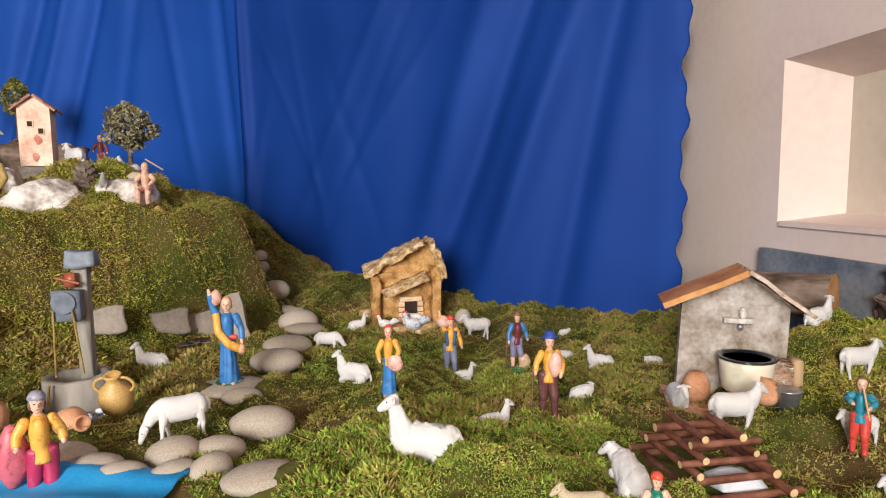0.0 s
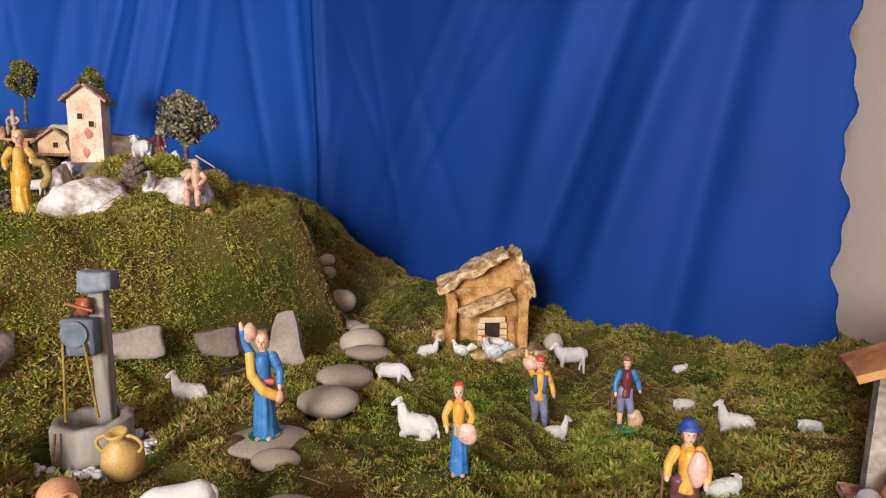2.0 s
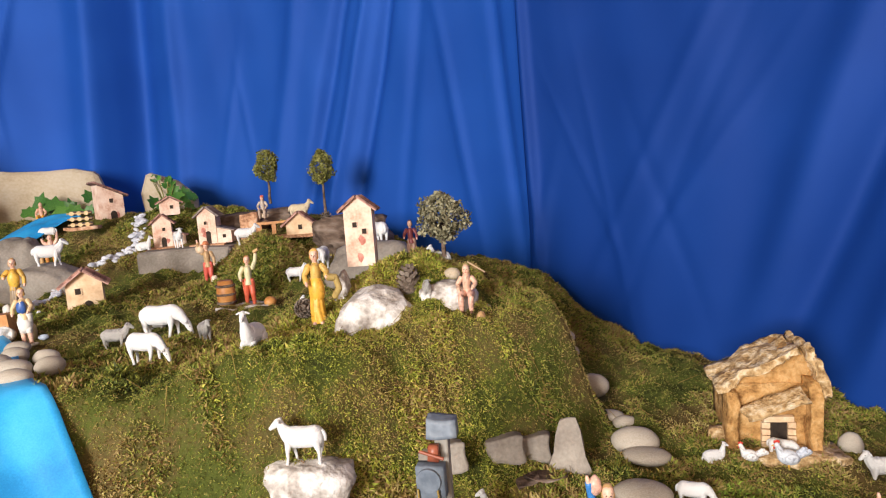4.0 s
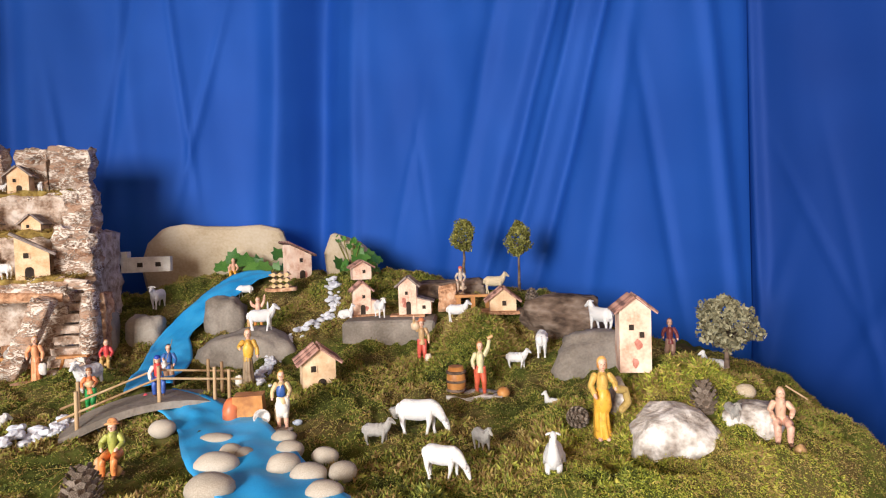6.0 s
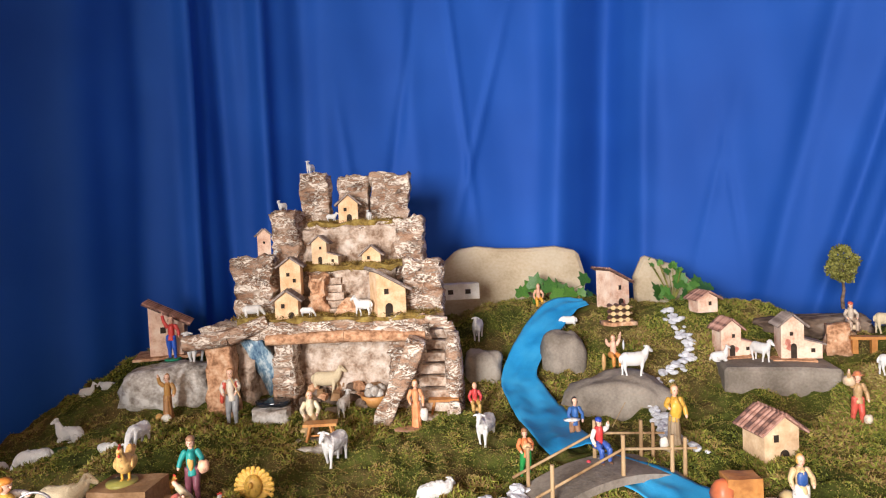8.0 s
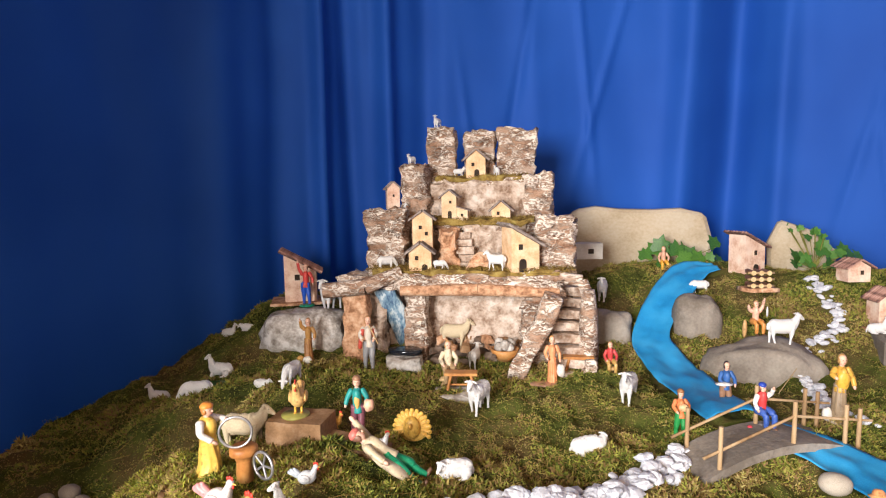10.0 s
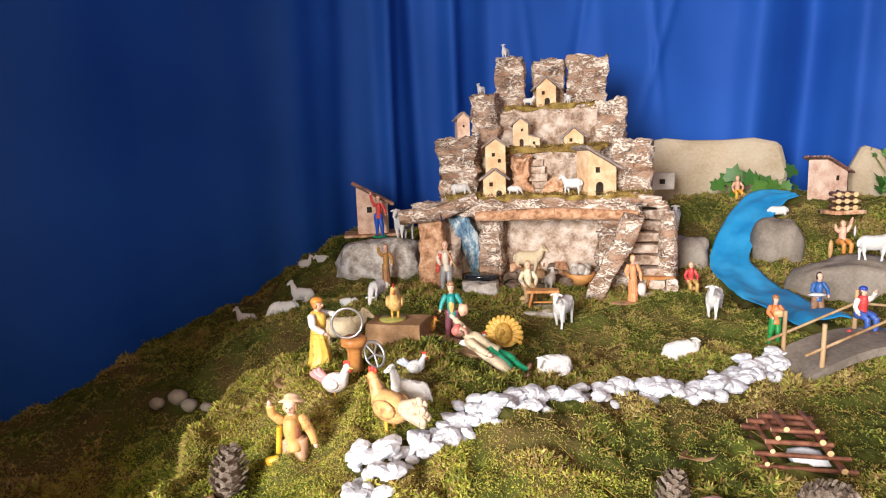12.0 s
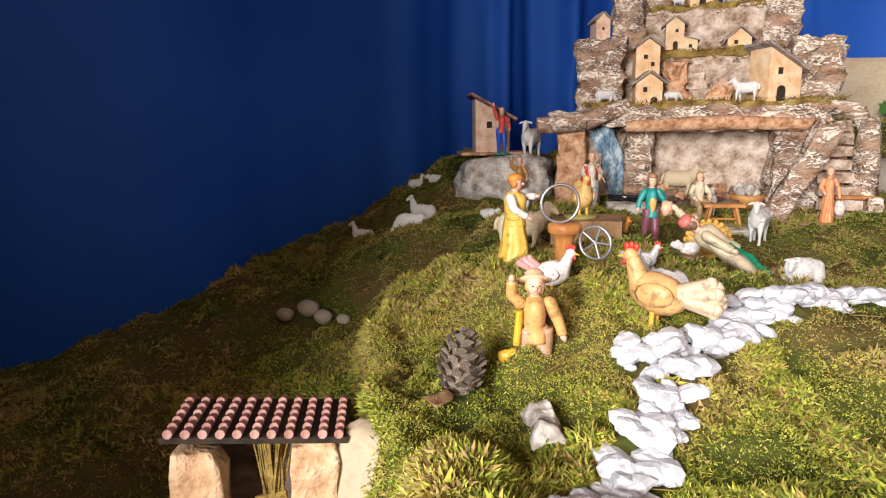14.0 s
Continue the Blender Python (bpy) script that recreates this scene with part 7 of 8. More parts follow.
# poultry
fowl("large ochre rooster with red comb and cream tail", -1.598, -0.006, 195, 0.068, (0.64, 0.37, 0.15), (0.60, 0.47, 0.33), kind="rooster")
fowl("white hen with pink markings", -1.712, -0.012, 30, 0.050, (0.76, 0.70, 0.67), (0.72, 0.30, 0.30))
fowl("tan hen standing on a round base", -1.822, 0.146, 325, 0.056, (0.72, 0.46, 0.17), (0.66, 0.40, 0.14), z=0.262)
fowl("small orange and blue hen on the brown board", -1.805, 0.196, 20, 0.030, (0.70, 0.38, 0.08), (0.06, 0.16, 0.22), z=0.228)
fowl("grey and white duck in the moss", -1.680, 0.083, 40, 0.034, (0.62, 0.64, 0.66), (0.36, 0.40, 0.44))
fowl("white hen with a red comb beside the sleeper", -1.715, 0.212, 60, 0.034, (0.76, 0.74, 0.72), (0.70, 0.70, 0.70))
fan = Shape().ball((0, 0, 0.5), (0.18, 0.26, 0.34), paint(0.60, 0.36, 0.07), 12, 8).ball((-0.20, 0, 0.60), (0.09, 0.07, 0.10), paint(0.62, 0.34, 0.06), 8, 6)
fan.ball((0.09, 0, 0.50), (0.05, 0.50, 0.46), paint(0.72, 0.44, 0.10), 22, 12)
for k in range(15):
    a = math.pi * (1.24 * k / 14 - 0.12)
    fan.rod((0.07, 0, 0.46), (0.08, 0.50 * math.cos(a), 0.42 + 0.56 * math.sin(a)), 0.03, 0.045, paint(0.72, 0.42, 0.09), 6)
    fan.ball((0.08, 0.52 * math.cos(a), 0.42 + 0.56 * math.sin(a)), (0.05, 0.075, 0.075), paint(0.72, 0.44, 0.08), 6, 5)
ob = thing("bird_figurine", "ochre turkey with a round fanned tail", "bird figurine", on(-1.740, 0.288, 130), fan, "birds in the moss")
ob.scale = (0.052, 0.052, 0.052)

# ---- sheep ----
for x, y, yaw, h, st in ((0.010, 0.465, 175, 0.060, "lie"), (-0.108, 0.752, 175, 0.044, "lie"), (-0.382, 0.775, 190, 0.042, "lie"), (0.165, 0.674, 20, 0.028, "curl"), (0.218, 0.862, 170, 0.038, "lie"), (0.293, 0.868, 190, 0.026, "curl"), (0.045, 1.040, 200, 0.048, "stand"), (0.155, 0.437, 100, 0.044, "curl")):
    sheep(x, y, yaw, h, st, "white", True)
for x, y, yaw, h, st in ((0.066, 0.552, 15, 0.032, "lie"), (-0.171, 0.882, 5, 0.040, "graze"), (-0.150, 0.992, 15, 0.030, "lie"), (-0.066, 1.050, -10, 0.038, "graze"), (0.180, 0.942, 200, 0.028, "curl"), (0.200, 1.070, 10, 0.020, "curl"), (0.257, 0.646, 265, 0.046, "stand"), (0.285, 0.575, 8, 0.048, "stand"), (0.432, 0.642, 10, 0.040, "stand"), (0.372, 0.540, 190, 0.034, "stand"), (-0.205, 0.512, 215, 0.048, "graze"), (0.030, 0.815, 10, 0.030, "lie"), (0.352, 0.452, 185, 0.034, "stand")):
    sheep(x, y, yaw, h, st, "white", False)
sheep(0.452, 0.752, 20, 0.038, "lie", "white", True)
sheep(0.405, 0.480, 200, 0.045, "stand", "cream", False)
sheep(0.116, 0.382, 185, 0.032, "stand", "cream", False)
sheep(0.080, 0.365, 170, 0.030, "lie", "white", False)
sheep(-0.552, 0.648, 200, 0.052, "stand", "white", False, z=0.104, where="on a pale rock")
sheep(-0.528, 0.925, 300, 0.034, "stand", "grey", False)
for x, y, yaw, h, st, wl in ((-2.311, 0.082, 231, 0.044, "lie", True), (-2.193, 0.120, 245, 0.056, "graze", True), (-2.284, 0.198, 231, 0.052, "lie", True), (-2.028, 0.236, 305, 0.056, "graze", True), (-2.078, 0.202, 20, 0.034, "curl", True), (-1.632, 0.040, 215, 0.050, "lie", True), (-1.612, 0.258, 250, 0.048, "curl", True), (-1.767, 0.453, 290, 0.066, "stand", True), (-1.558, 0.484, 50, 0.052, "curl", True), (-1.610, 0.665, 290, 0.066, "stand", True), (-2.413, 0.315, 220, 0.038, "curl", False), (-2.436, 0.280, 50, 0.034, "lie", False)):
    sheep(x, y, yaw, h, st, "white", wl)
sheep(-2.257, 0.452, 300, 0.080, "stand", "white", False, z=0.305, where="on the grey rock")
sheep(-1.858, 0.080, 50, 0.066, "stand", "cream", True)
sheep(-1.471, 0.968, 50, 0.060, "stand", "white", False, z=0.277, where="on a boulder")
sheep(-1.710, 1.118, 215, 0.042, "graze", "white", False)
sheep(-1.882, 0.981, 300, 0.062, "stand", "white", True)
for x, y, yaw, h, st, co, wl in ((-1.081, 1.157, 35, 0.046, "stand", "white", False), (-0.932, 1.130, 20, 0.042, "stand", "white", True), (-0.904, 1.187, 110, 0.062, "graze", "white", True), (-0.813, 1.017, 200, 0.034, "lie", "white", False), (-0.940, 0.806, 25, 0.068, "graze", "white", False), (-1.010, 0.850, 20, 0.034, "curl", "grey", True), (-0.978, 0.751, 30, 0.042, "stand", "grey", True), (-0.817, 0.775, 330, 0.038, "stand", "grey", True), (-0.815, 0.675, 10, 0.052, "graze", "white", False), (-0.703, 0.748, 290, 0.058, "lie", "white", False), (-1.11, 1.385, 33, 0.054, "stand", "cream", False)):
    sheep(x, y, yaw, h, st, co, wl)
sheep(-0.809, 1.262, 150, 0.064, "stand", "white", False, z=0.272, where="climbing the grey stone")
sheep(-1.293, 1.160, 330, 0.048, "stand", "white", False, z=0.29, where="on the slab")
sheep(-1.358, 1.118, 35, 0.036, "lie", "white", False, z=0.29, where="on the slab")
sheep(-0.572, 1.065, 200, 0.036, "lie", "white", True, where="behind the rocks")

# ---- workshop pieces ----
bench = thing("toy_bench", "small varnished wooden trestle bench", "toy bench", on(-1.838, 0.478, 45))
part("seat", Shape().box((0, 0, 0.036), (0.060, 0.024, 0.005), WOOD_ORANGE, None, 1, 0.0005, 2), bench, "", False)
for x in (-1, 1):
    for y in (-1, 1):
        part("leg", Shape().rod((x * 0.018, y * 0.006, 0.034), (x * 0.026, y * 0.011, 0.0), 0.003, 0.0028, WOOD_ORANGE, 6), bench)
part("stretcher", Shape().rod((-0.022, 0, 0.014), (0.022, 0, 0.014), 0.002, 0.002, WOOD_ORANGE, 6), bench)
part("base", Shape().box((-0.004, -0.004, -0.003), (0.09, 0.06, 0.010), STONE_PALE, None, 1, 0.004, 5), bench, "rough pale stone base")
tb = copy_thing(bench, on(-1.748, 0.708, 40))
tagged(tb, "small varnished trestle table beside the seated woman")
basket = thing("toy_basket", "round orange basket heaped with white stones", "toy basket", pose(-1.905, 0.665, gz(-1.905, 0.665) + 0.008, 0, 0, 0))
part("bowl", Shape().lathe([(0.014, 0), (0.026, 0.012), (0.032, 0.026), (0.028, 0.027), (0.020, 0.012)], WOOD_ORANGE, 16), basket)
for k in range(6):
    part("white_stone", Shape().ball((0.013 * math.cos(k * 1.1), 0.013 * math.sin(k * 1.1), 0.030 + 0.006 * (k % 2)), 0.011, STONE_PALE, 8, 6, None, 0.2), basket)

wheel = thing("grinding_wheel", "knife grinder stand with two grey wheels", "grinding wheel", on(-1.738, 0.030, 51))
part("stand", Shape().lathe([(0.011, 0), (0.009, 0.024), (0.012, 0.032), (0.017, 0.034), (0.017, 0.042), (0.014, 0.044)], WOOD_ORANGE, 14), wheel, "ochre stand")
for c, r, tilt in (((-0.006, -0.008, 0.064), 0.019, 8), ((0.028, -0.018, 0.026), 0.0165, -35)):
    w = Shape()
    n = 26
    for k in range(n):
        a, b = 2 * math.pi * k / n, 2 * math.pi * (k + 1) / n
        w.rod(Vector((r * math.cos(a), 0, r * math.sin(a))), Vector((r * math.cos(b), 0, r * math.sin(b))), 0.0017, 0.0017, METAL, 6)
    rim = part("wheel", w, wheel, "grey wheel rim", True, Matrix.Translation(c) @ Matrix.Rotation(radians(tilt), 4, "Z"))
    if r < 0.018:
        for k in range(5):
            a = 2 * math.pi * k / 5
            part("spoke", Shape().rod((0, 0, 0), (r * math.cos(a), 0, r * math.sin(a)), 0.0015, 0.0015, METAL, 5), rim)
box = thing("brown_box", "brown rough box with a red-brick ramp for poultry", "box", pose(-1.812, 0.145, 0.214, 0, 0, 38) @ Matrix.Diagonal((1.12, 1.1, 1.0, 1)))
part("body", Shape().box((0, 0, 0.018), (0.075, 0.055, 0.056), HUSK, None, 0.97, 0.002, 5), box, "", False)
part("ramp", Shape().prism([(0.036, -0.010), (0.115, -0.012), (0.115, 0.006), (0.036, 0.022)], 0.045, HUSK, Matrix.Translation((0, -0.006, 0))), box, "sloping brown ramp", False)
for k in range(8):
    part("brick", Shape().box((0.046 + 0.009 * k, -0.029, 0.008 - 0.0016 * k), (0.007, 0.002, 0.004), PINK_BRICK), box, "", False)
part("perch", Shape().lathe([(0.018, 0.0), (0.018, 0.004)], paint(0.34, 0.32, 0.08), 14, (-0.008, 0, 0.045)), box, "flat green-brown disc")

barrel = thing("toy_barrel", "small wooden barrel with hoops", "toy barrel", on(-0.986, 0.988, 0))
part("staves", Shape().lathe([(0.013, 0), (0.0165, 0.014), (0.0175, 0.026), (0.0165, 0.038), (0.013, 0.052), (0.010, 0.051)], WOOD_ORANGE, 16), barrel)
for z in (0.010, 0.026, 0.042):
    part("hoop", Shape().lathe([(0.0165, z - 0.0025), (0.0182, z - 0.002), (0.0182, z + 0.002), (0.0165, z + 0.0025)], BARK, 16), barrel, "dark hoop")
thing("stone_base", "thin pale stone base under the cooper", "stone base", on(-0.955, 1.000, 30, -0.002), Shape().box((0, 0, 0), (0.095, 0.045, 0.010), STONE_PALE, None, 1, 0.005, 6))
thing("round_loaf", "small round orange basket by the cooper", "basket", on(-0.905, 1.015), Shape().ball((0, 0, 0.008), (0.012, 0.012, 0.010), WOOD_ORANGE, 10, 7))
crate = thing("toy_crate", "orange crate with jars and a bucket lying before it", "toy crate", on(-1.200, 0.705, 40))
part("body", Shape().box((0, 0, 0.022), (0.045, 0.030, 0.044), WOOD_ORANGE, None, 1, 0.002, 3), crate, "", False)
part("cloth", Shape().ball((-0.026, -0.005, 0.020), (0.016, 0.016, 0.020), paint(0.62, 0.17, 0.07), 9, 6, None, 0.2), crate, "red cloth bundle")
part("bucket", Shape().lathe([(0.010, 0), (0.013, 0.022), (0.011, 0.022), (0.009, 0.004)], STONE_PALE, 14, (0.026, -0.022, 0.012), 1, Matrix.Rotation(radians(75), 3, "X")), crate, "pale bucket on its side")
part("sack", Shape().ball((0.052, -0.02, 0.014), (0.012, 0.012, 0.018), paint(0.55, 0.42, 0.22), 9, 6, None, 0.2), crate, "small sack")
stack = thing("log_stack", "little stack of sawn logs on a cork board", "log stack", pose(-1.583, 1.128, max(0.346, gz(-1.583, 1.128)), 0, 0, 42))
part("board", Shape().box((0, 0, 0.003), (0.075, 0.045, 0.008), CORK_RED, None, 1, 0.003, 4), stack)
for r in range(3):
    part("rack", Shape().box((0, -0.016, 0.013 + 0.014 * r), (0.054, 0.006, 0.004), WOOD, None, 1, 0.0006, 2), stack)
    for k in range(3):
        part("log", Shape().rod((-0.016 + 0.016 * k, -0.020, 0.013 + 0.014 * r), (-0.016 + 0.016 * k, 0.018, 0.013 + 0.014 * r), 0.0055, 0.0055, TWIG, 8, TWIG_CUT), stack)
fence = thing("toy_bench", "low orange bench in front of the musician", "toy bench", pose(-1.125, 1.300, 0.30, 0, 0, 30))
part("seat", Shape().box((0, 0, 0.030), (0.085, 0.016, 0.006), WOOD_ORANGE, None, 1, 0.001, 3), fence, "", False)
for x in (-0.034, 0.0, 0.034):
    part("leg", Shape().box((x, 0, 0.013), (0.010, 0.010, 0.030), WOOD_ORANGE), fence, "", False)
thing("cork_block", "rough reddish cork block beside the musician", "cork block", pose(-1.185, 1.285, 0.325, 0, 0, 30), Shape().box((0, 0, 0), (0.045, 0.03, 0.06), CORK_RED, None, 0.8, 0.006, 5))

# open shed with a tiled roof below the bank
shed = thing("tiled_shed", "open animal shed with clay tile roof and cork pillars", "model shed", pose(-1.700, -0.300, 0.088, 0, 0, 62) @ Matrix.Scale(0.88, 4))
part("pillar", Shape().box((-0.046, -0.014, 0.022), (0.052, 0.034, 0.12), SAND_CORK, None, 0.62, 0.006, 7), shed, "broad sandy cork pillar")
part("pillar", Shape().box((0.042, -0.010, 0.026), (0.036, 0.036, 0.12), SAND_CORK, None, 0.92, 0.006, 7), shed, "sandy cork pillar")
part("back_wall", Shape().box((0.0, 0.030, 0.035), (0.11, 0.010, 0.11), BARK, None, 1, 0.002, 4), shed, "dark back wall")
part("corner_post", Shape().rod((0.060, 0.0, -0.02), (0.060, 0.0, 0.09), 0.005, 0.005, WOOD, 8), shed)
straw = Shape()
rs = random.Random(11)
for k in range(70):
    p, q = Vector((rs.gauss(0, 0.006), rs.gauss(0, 0.003), -0.01)), Vector((0.006 + rs.gauss(0, 0.008), rs.gauss(0, 0.004), 0.088))
    m_ = p.lerp(q, 0.45) * 0.6 + Vector((0.003, 0, 0.035)) * 0.4
    straw.rod(p + Vector((0.004, -0.010, 0)), m_ + Vector((0.004, -0.010, 0)), 0.0010, 0.0010, STRAW, 4).rod(m_ + Vector((0.004, -0.010, 0)), q + Vector((0.004, -0.010, 0)), 0.0010, 0.0007, STRAW, 4)
straw.rod((-0.006, -0.012, 0.034), (0.018, -0.012, 0.038), 0.0035, 0.0035, STRAW, 6)
part("straw_sheaf", straw, shed, "sheaf of dry straw", False)
roof = part("roof", Shape().box((0, 0, 0), (0.138, 0.064, 0.005), DARK), shed, "dark board under the tiles", False, Matrix.Translation((0.000, 0.006, 0.093)) @ Matrix.Rotation(radians(1), 4, "X") @ Matrix.Rotation(radians(4), 4, "Y"))
tile = Shape().rod((0, -0.0062, 0.0026), (0, 0.0062, 0.0), 0.0036, 0.0030, TILE_PINK, 9).mesh("roof_tile")
for r in range(6):
    for k in range(11):
        o = new("roof_tile", tile)
        o.parent = roof
        o.matrix_basis = Matrix.Translation((-0.0625 + 0.0125 * k, -0.0265 + 0.0108 * r, 0.0030)) @ Matrix.Rotation(radians(2 * math.sin(k * 3 + r)), 4, "Z")
sheep(-1.672, -0.325, 60, 0.044, "lie", "white", False, z=0.068, where="in the shed")
sheep(-1.655, -0.300, 200, 0.044, "stand", "white", False, z=0.066, where="in the shed")

# ---- pebble paths ----
pebbles = []
for kind in range(4):
    s = Shape().ball((0, 0, 0), (1.05, 0.80, 0.50), PEBBLE, 8, 6, None, 0.0)
    rp = random.Random(kind)
    s.v = [tuple(c * rp.uniform(0.78, 1.15) for c in p) for p in s.v]
    pebbles.append(s.mesh("pebble", False))


def pebble_path(label, line, width, count, size, seed):
    """line: x, y points; pebbles are strewn along it."""
    rnd = random.Random(seed)
    root = thing("pebble_path", label, "pebble path", Matrix())
    P = [Vector(p) for p in line]
    L = [0.0]
    for a, b in zip(P, P[1:]):
        L.append(L[-1] + (b - a).length)
    for k in range(count):
        u = rnd.uniform(0, L[-1])
        i = max(j for j in range(len(P) - 1) if L[j] <= u)
        f = (u - L[i]) / (L[i + 1] - L[i])
        t = (P[i + 1] - P[i]).normalized()
        w = rnd.gauss(0, 0.42) * width
        p = P[i].lerp(P[i + 1], f) + Vector((-t.y, t.x)) * max(-width * 0.8, min(width * 0.8, w))
        r = size * rnd.uniform(0.6, 1.25)
        o = new("pebble", pebbles[k % 4])
        o.parent = root
        o.matrix_basis = pose(p.x, p.y, gz(p.x, p.y) + float(lumps(p.x, p.y)) + r * rnd.uniform(0.35, 0.75), rnd.uniform(-25, 25), rnd.uniform(-25, 25), rnd.uniform(0, 360))
        o.scale = (r, r, r)
        bare(p.x, p.y, r * 0.8)


pebble_path("winding path of white pebbles before the castle", [(-1.425, 0.605), (-1.445, 0.535), (-1.455, 0.44), (-1.462, 0.36), (-1.505, 0.29), (-1.535, 0.215), (-1.555, 0.14), (-1.560, 0.06), (-1.556, 0.0)], 0.030, 290, 0.0118, 1)
pebble_path("scattered white pebbles on the front mound", [(-1.558, 0.01), (-1.565, -0.03), (-1.590, -0.06)], 0.020, 26, 0.011, 2)
pebble_path("white pebbles running down the front bank", [(-1.548, -0.045), (-1.530, -0.08), (-1.515, -0.12), (-1.495, -0.18), (-1.47, -0.25)], 0.024, 130, 0.0118, 3)
pebble_path("narrow path of white pebbles down the upper hill", [(-1.525, 1.245), (-1.465, 1.195), (-1.425, 1.140), (-1.430, 1.085), (-1.455, 1.02), (-1.435, 0.965), (-1.395, 0.915), (-1.360, 0.86), (-1.29, 0.81)], 0.016, 210, 0.0085, 4)
for x, y in ((-1.405, -0.035), (-1.39, -0.05)):
    stone("pebble", "single white pebble in the moss", x, y, 0.008, 0.0065, 0.006, 20, PEBBLE)
rock("paper_scrap", "crumpled white stone fragment lying on the bank", -1.575, -0.150, gz(-1.575, -0.15) + 0.006, (0.050, 0.020, 0.016), 150, STONE_PALE, 0.008, 5, taper=0.6)

# fallen leaves, straws and a green leaf
def dry_leaf(label, x, y, size, yaw, mat):
    s = Shape()
    n = 9
    top = []
    for k in range(n):
        f = k / (n - 1)
        w = 0.32 * math.sin(math.pi * f) ** 0.8
        top += [(f - 0.5, -w, 0.10 * abs(f - 0.5) + 0.10), (f - 0.5, 0, 0.04), (f - 0.5, w, 0.14 - 0.1 * f)]
    s.add([(a * size, b * size, c * size) for a, b, c in top], [(3 * k + i, 3 * k + i + 3, 3 * k + i + 4, 3 * k + i + 1) for k in range(n - 1) for i in range(2)], mat)
    ob = thing("leaf", label, "leaf", on(x, y, yaw, 0.006), s)
    ob.modifiers.new("leaf_thickness", "SOLIDIFY").thickness = 0.0005


dry_leaf("curled brown dry leaf at the foot of the bank", -0.345, 0.860, 0.055, 20, BARK)
dry_leaf("curled brown dry leaf on the moss", -0.365, 0.845, 0.045, 80, BARK)
dry_leaf("dark green leaf lying among the sheep", -2.215, 0.175, 0.060, 40, IVY)
dry_leaf("brown leaf on the front mound", -1.785, -0.045, 0.040, 10, HUSK)
dry_leaf("brown dry leaf beside the pine cone", -1.640, -0.190, 0.030, 140, HUSK)
dry_leaf("brown dry leaf by the twigs", -1.370, 0.200, 0.040, 60, HUSK)
straws = Shape()
r7 = random.Random(21)
for k in range(420):
    x, y = (r7.uniform(-0.75, 0.5), r7.uniform(0.40, 1.2)) if k % 2 else (r7.uniform(-2.2, -1.2), r7.uniform(-0.25, 0.6))
    a, L_ = r7.uniform(0, 6.28), r7.uniform(0.012, 0.045)
    d = Vector((math.cos(a), math.sin(a), 0)) * L_
    q = (x + d.x, y + d.y)
    straws.rod((x, y, gz(x, y) + float(lumps(x, y)) + 0.007), (q[0], q[1], gz(*q) + float(lumps(*q)) + 0.009), 0.0005, 0.0003, STRAW, 4)
tagged(new("straws", straws.mesh("straws")), "loose pale straws scattered over the moss", "straw", kind="stuff")

# ---- moss leaves, the last and largest stuff ----
rng = np.random.default_rng(3)


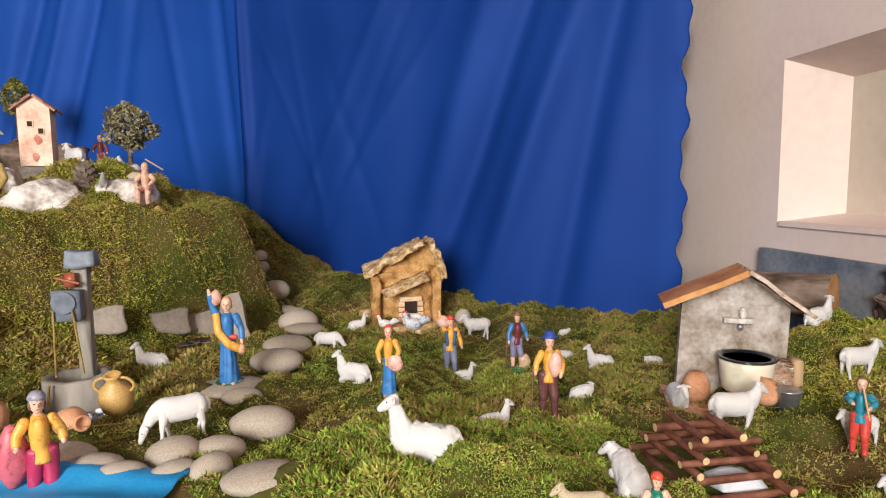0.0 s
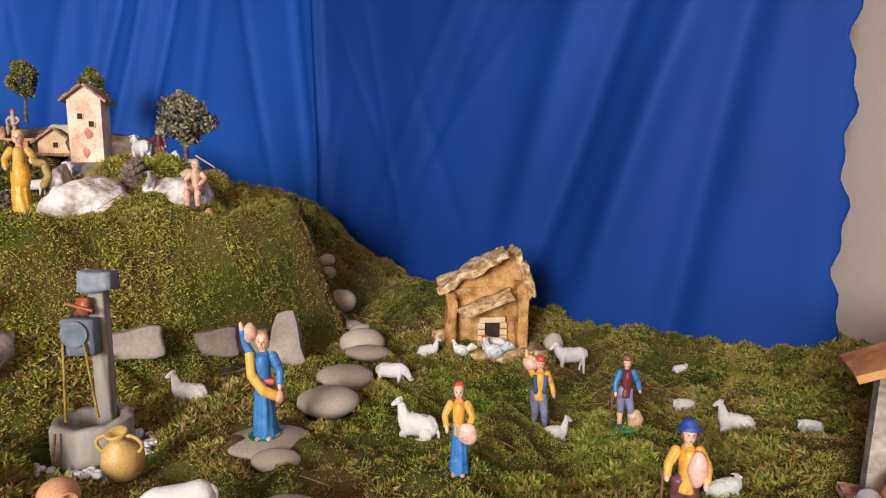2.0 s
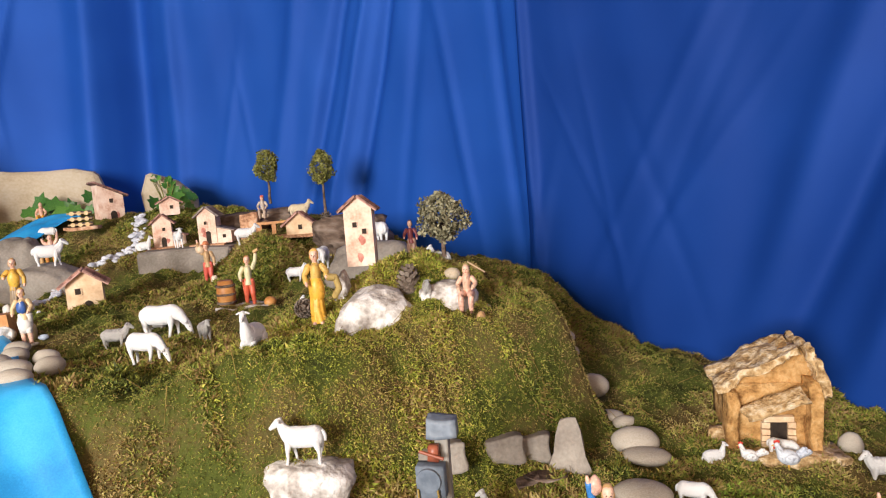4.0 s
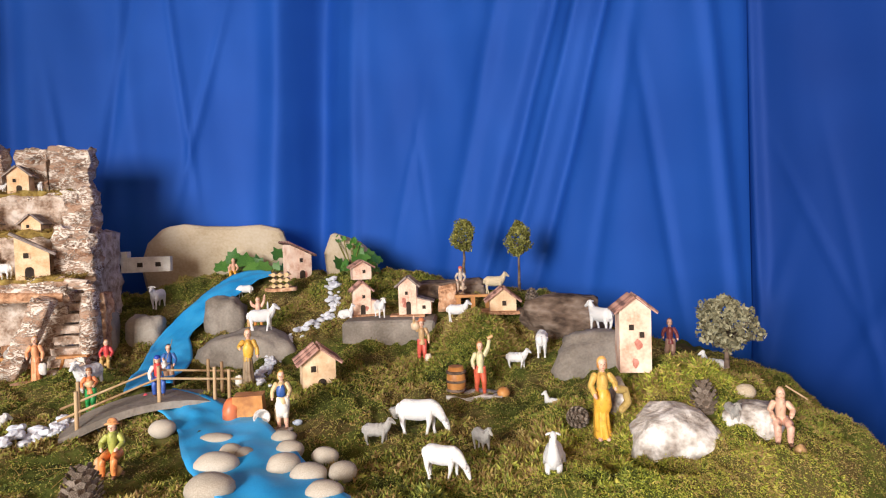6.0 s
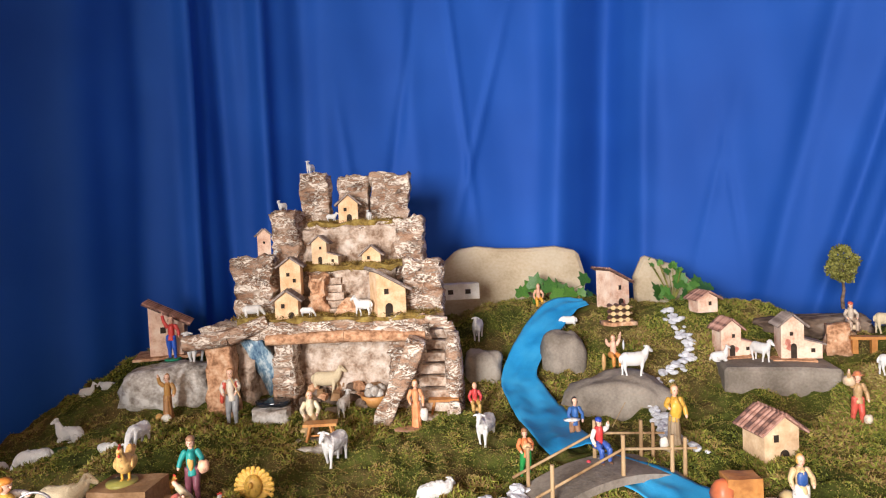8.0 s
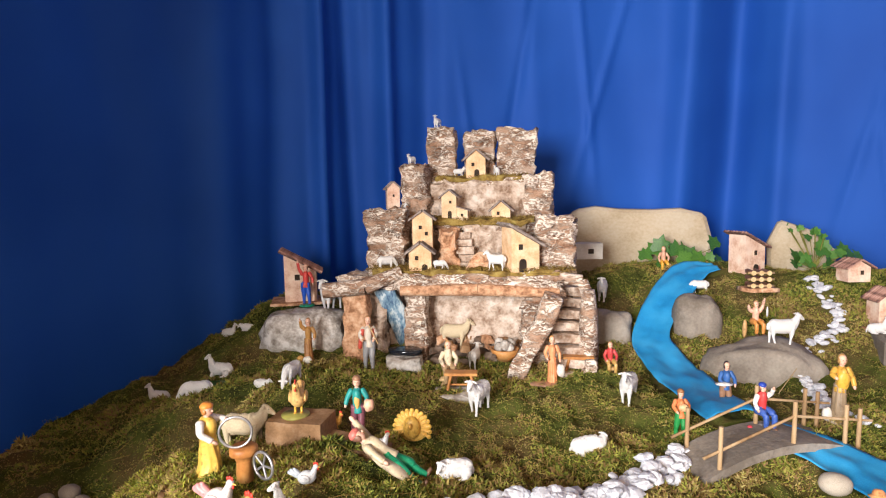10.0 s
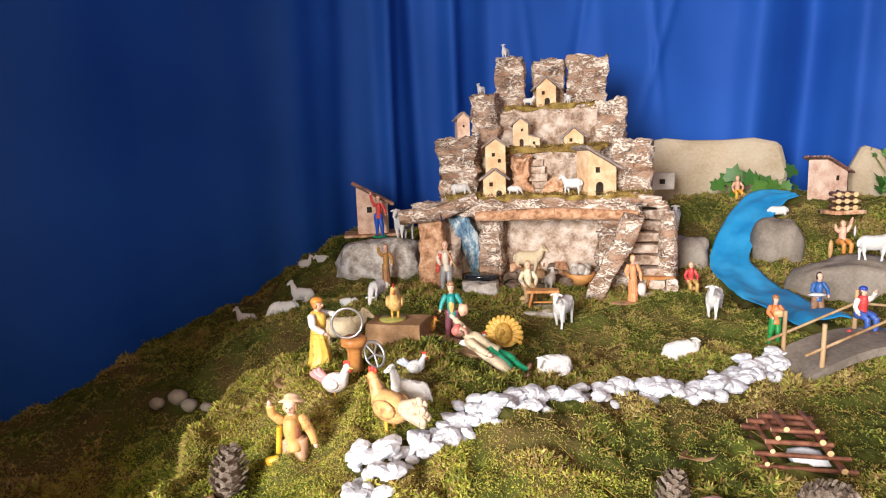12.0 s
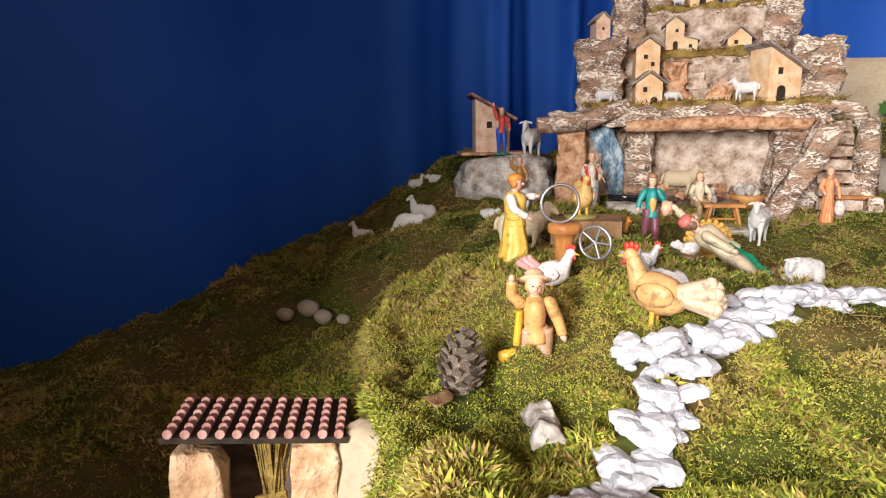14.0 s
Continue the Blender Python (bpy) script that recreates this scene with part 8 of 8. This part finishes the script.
def moss_leaves(name, x0, x1, y0, y1, count, length, label, mat=TUFT, round_=False):
    X, Y = rng.uniform(x0, x1, count), rng.uniform(y0, y1, count)
    keep = np.ones(count, bool)
    for bx, by, br in BARE:
        keep &= (X - bx) ** 2 + (Y - by) ** 2 > br * br
    if round_:
        cu, cv = (X - (x0 + x1) / 2) / (x1 - x0) * 2, (Y - (y0 + y1) / 2) / (y1 - y0) * 2
        keep &= cu ** 2 + cv ** 2 < 0.75 + 0.3 * np.sin(37 * X) * np.sin(41 * Y + 1) + 0.15 * rng.normal(0, 1, count)
    X, Y = X[keep], Y[keep]
    n = len(X)
    clump = 0.62 + 0.5 * np.sin(45 * X + 2 * np.sin(30 * Y)) * np.sin(40 * Y + 1.3) + 0.35 * np.sin(13 * X - 9 * Y)
    L = length * np.clip(clump, 0.35, 1.4) * rng.uniform(0.6, 1.4, n)
    e = 0.004
    gx, gy = (ground(X + e, Y) - ground(X - e, Y)) / (2 * e), (ground(X, Y + e) - ground(X, Y - e)) / (2 * e)
    N = np.stack([-gx, -gy, np.ones(n)], 1)
    N /= np.linalg.norm(N, axis=1)[:, None]
    C = np.stack([X, Y, ground(X, Y) + lumps(X, Y) - 0.001], 1)
    vs, fs = [], []
    k = 4
    for b in range(k):
        out = rng.normal(0, 1, (n, 3))
        out /= np.linalg.norm(out, axis=1)[:, None]
        d = N * rng.uniform(0.15, 0.9, (n, 1)) + out * 0.85
        d /= np.linalg.norm(d, axis=1)[:, None]
        side = np.cross(d, rng.normal(0, 1, (n, 3)))
        side /= np.linalg.norm(side, axis=1)[:, None]
        w = (L * 0.15)[:, None]
        root = C + rng.normal(0, 0.0012, (n, 3))
        tip = root + d * L[:, None] + np.array([0, 0, -0.15]) * L[:, None]
        vs.append(np.stack([root + d * (L * 0.2)[:, None] + side * w, tip, root + d * (L * 0.2)[:, None] - side * w], 1))
    V = np.stack(vs, 1).reshape(-1, 3)
    q = np.arange(len(V) // 3) * 3
    me = bpy.data.meshes.new(name)
    me.vertices.add(len(V))
    me.vertices.foreach_set("co", V.ravel().astype(np.float32))
    me.loops.add(len(q) * 3)
    me.loops.foreach_set("vertex_index", np.stack([q, q + 1, q + 2], 1).ravel().astype(np.int32))
    me.polygons.add(len(q))
    me.polygons.foreach_set("loop_start", (np.arange(len(q)) * 3).astype(np.int32))
    me.update(calc_edges=True)
    me.materials.append(mat)
    return tagged(new(name, me), label, "moss", kind="stuff")


moss_leaves("moss_leaves", -0.75, 0.62, 0.30, 1.45, 260000, 0.0078, "short green and brown moss leaves of the meadow")
moss_leaves("moss_leaves", -1.75, -0.75, 0.30, 1.55, 150000, 0.0088, "short green and brown moss leaves of the high bank")
moss_leaves("moss_leaves", -2.50, -1.75, -0.10, 1.30, 90000, 0.0100, "short dark moss leaves round the castle")
moss_leaves("moss_leaves", -1.85, -1.10, -0.36, 0.30, 70000, 0.0092, "dark and brown moss leaves on the front mound")
moss_leaves("moss_leaves", -1.86, -1.12, -0.36, 0.12, 120000, 0.0078, "bright yellow-green moss leaves on the front mound", TUFT_BRIGHT, True)
moss_leaves("moss_leaves", -2.45, -1.65, -0.75, -0.10, 30000, 0.010, "dark low moss leaves on the side slope")
moss_leaves("moss_leaves", -0.80, -0.33, 0.46, 1.08, 34000, 0.0105, "olive moss leaves on the steep face of the bank")
moss_leaves("moss_leaves", -0.78, -0.36, 0.62, 1.08, 42000, 0.0105, "yellow-green moss leaves on the steep face of the bank", TUFT_BRIGHT, True)
moss_leaves("moss_leaves", -2.06, -1.52, -0.31, 0.04, 44000, 0.0088, "long yellow-green moss leaves at the mound edge", TUFT_BRIGHT)
moss_leaves("moss_leaves", -1.17, -0.93, 1.05, 1.26, 18000, 0.013, "bushy moss leaves on the hump below the houses")
moss_leaves("moss_leaves", -0.20, 0.36, 0.24, 0.60, 70000, 0.0070, "fresh green moss leaves in the open meadow", TUFT_GREEN, True)
moss_leaves("moss_leaves", -0.20, 0.16, 0.62, 0.98, 24000, 0.0070, "fresh green moss leaves before the hut", TUFT_GREEN, True)
moss_leaves("moss_leaves", 0.30, 0.58, 0.58, 0.90, 26000, 0.0085, "yellow-green moss leaves by the wall", TUFT_BRIGHT, True)
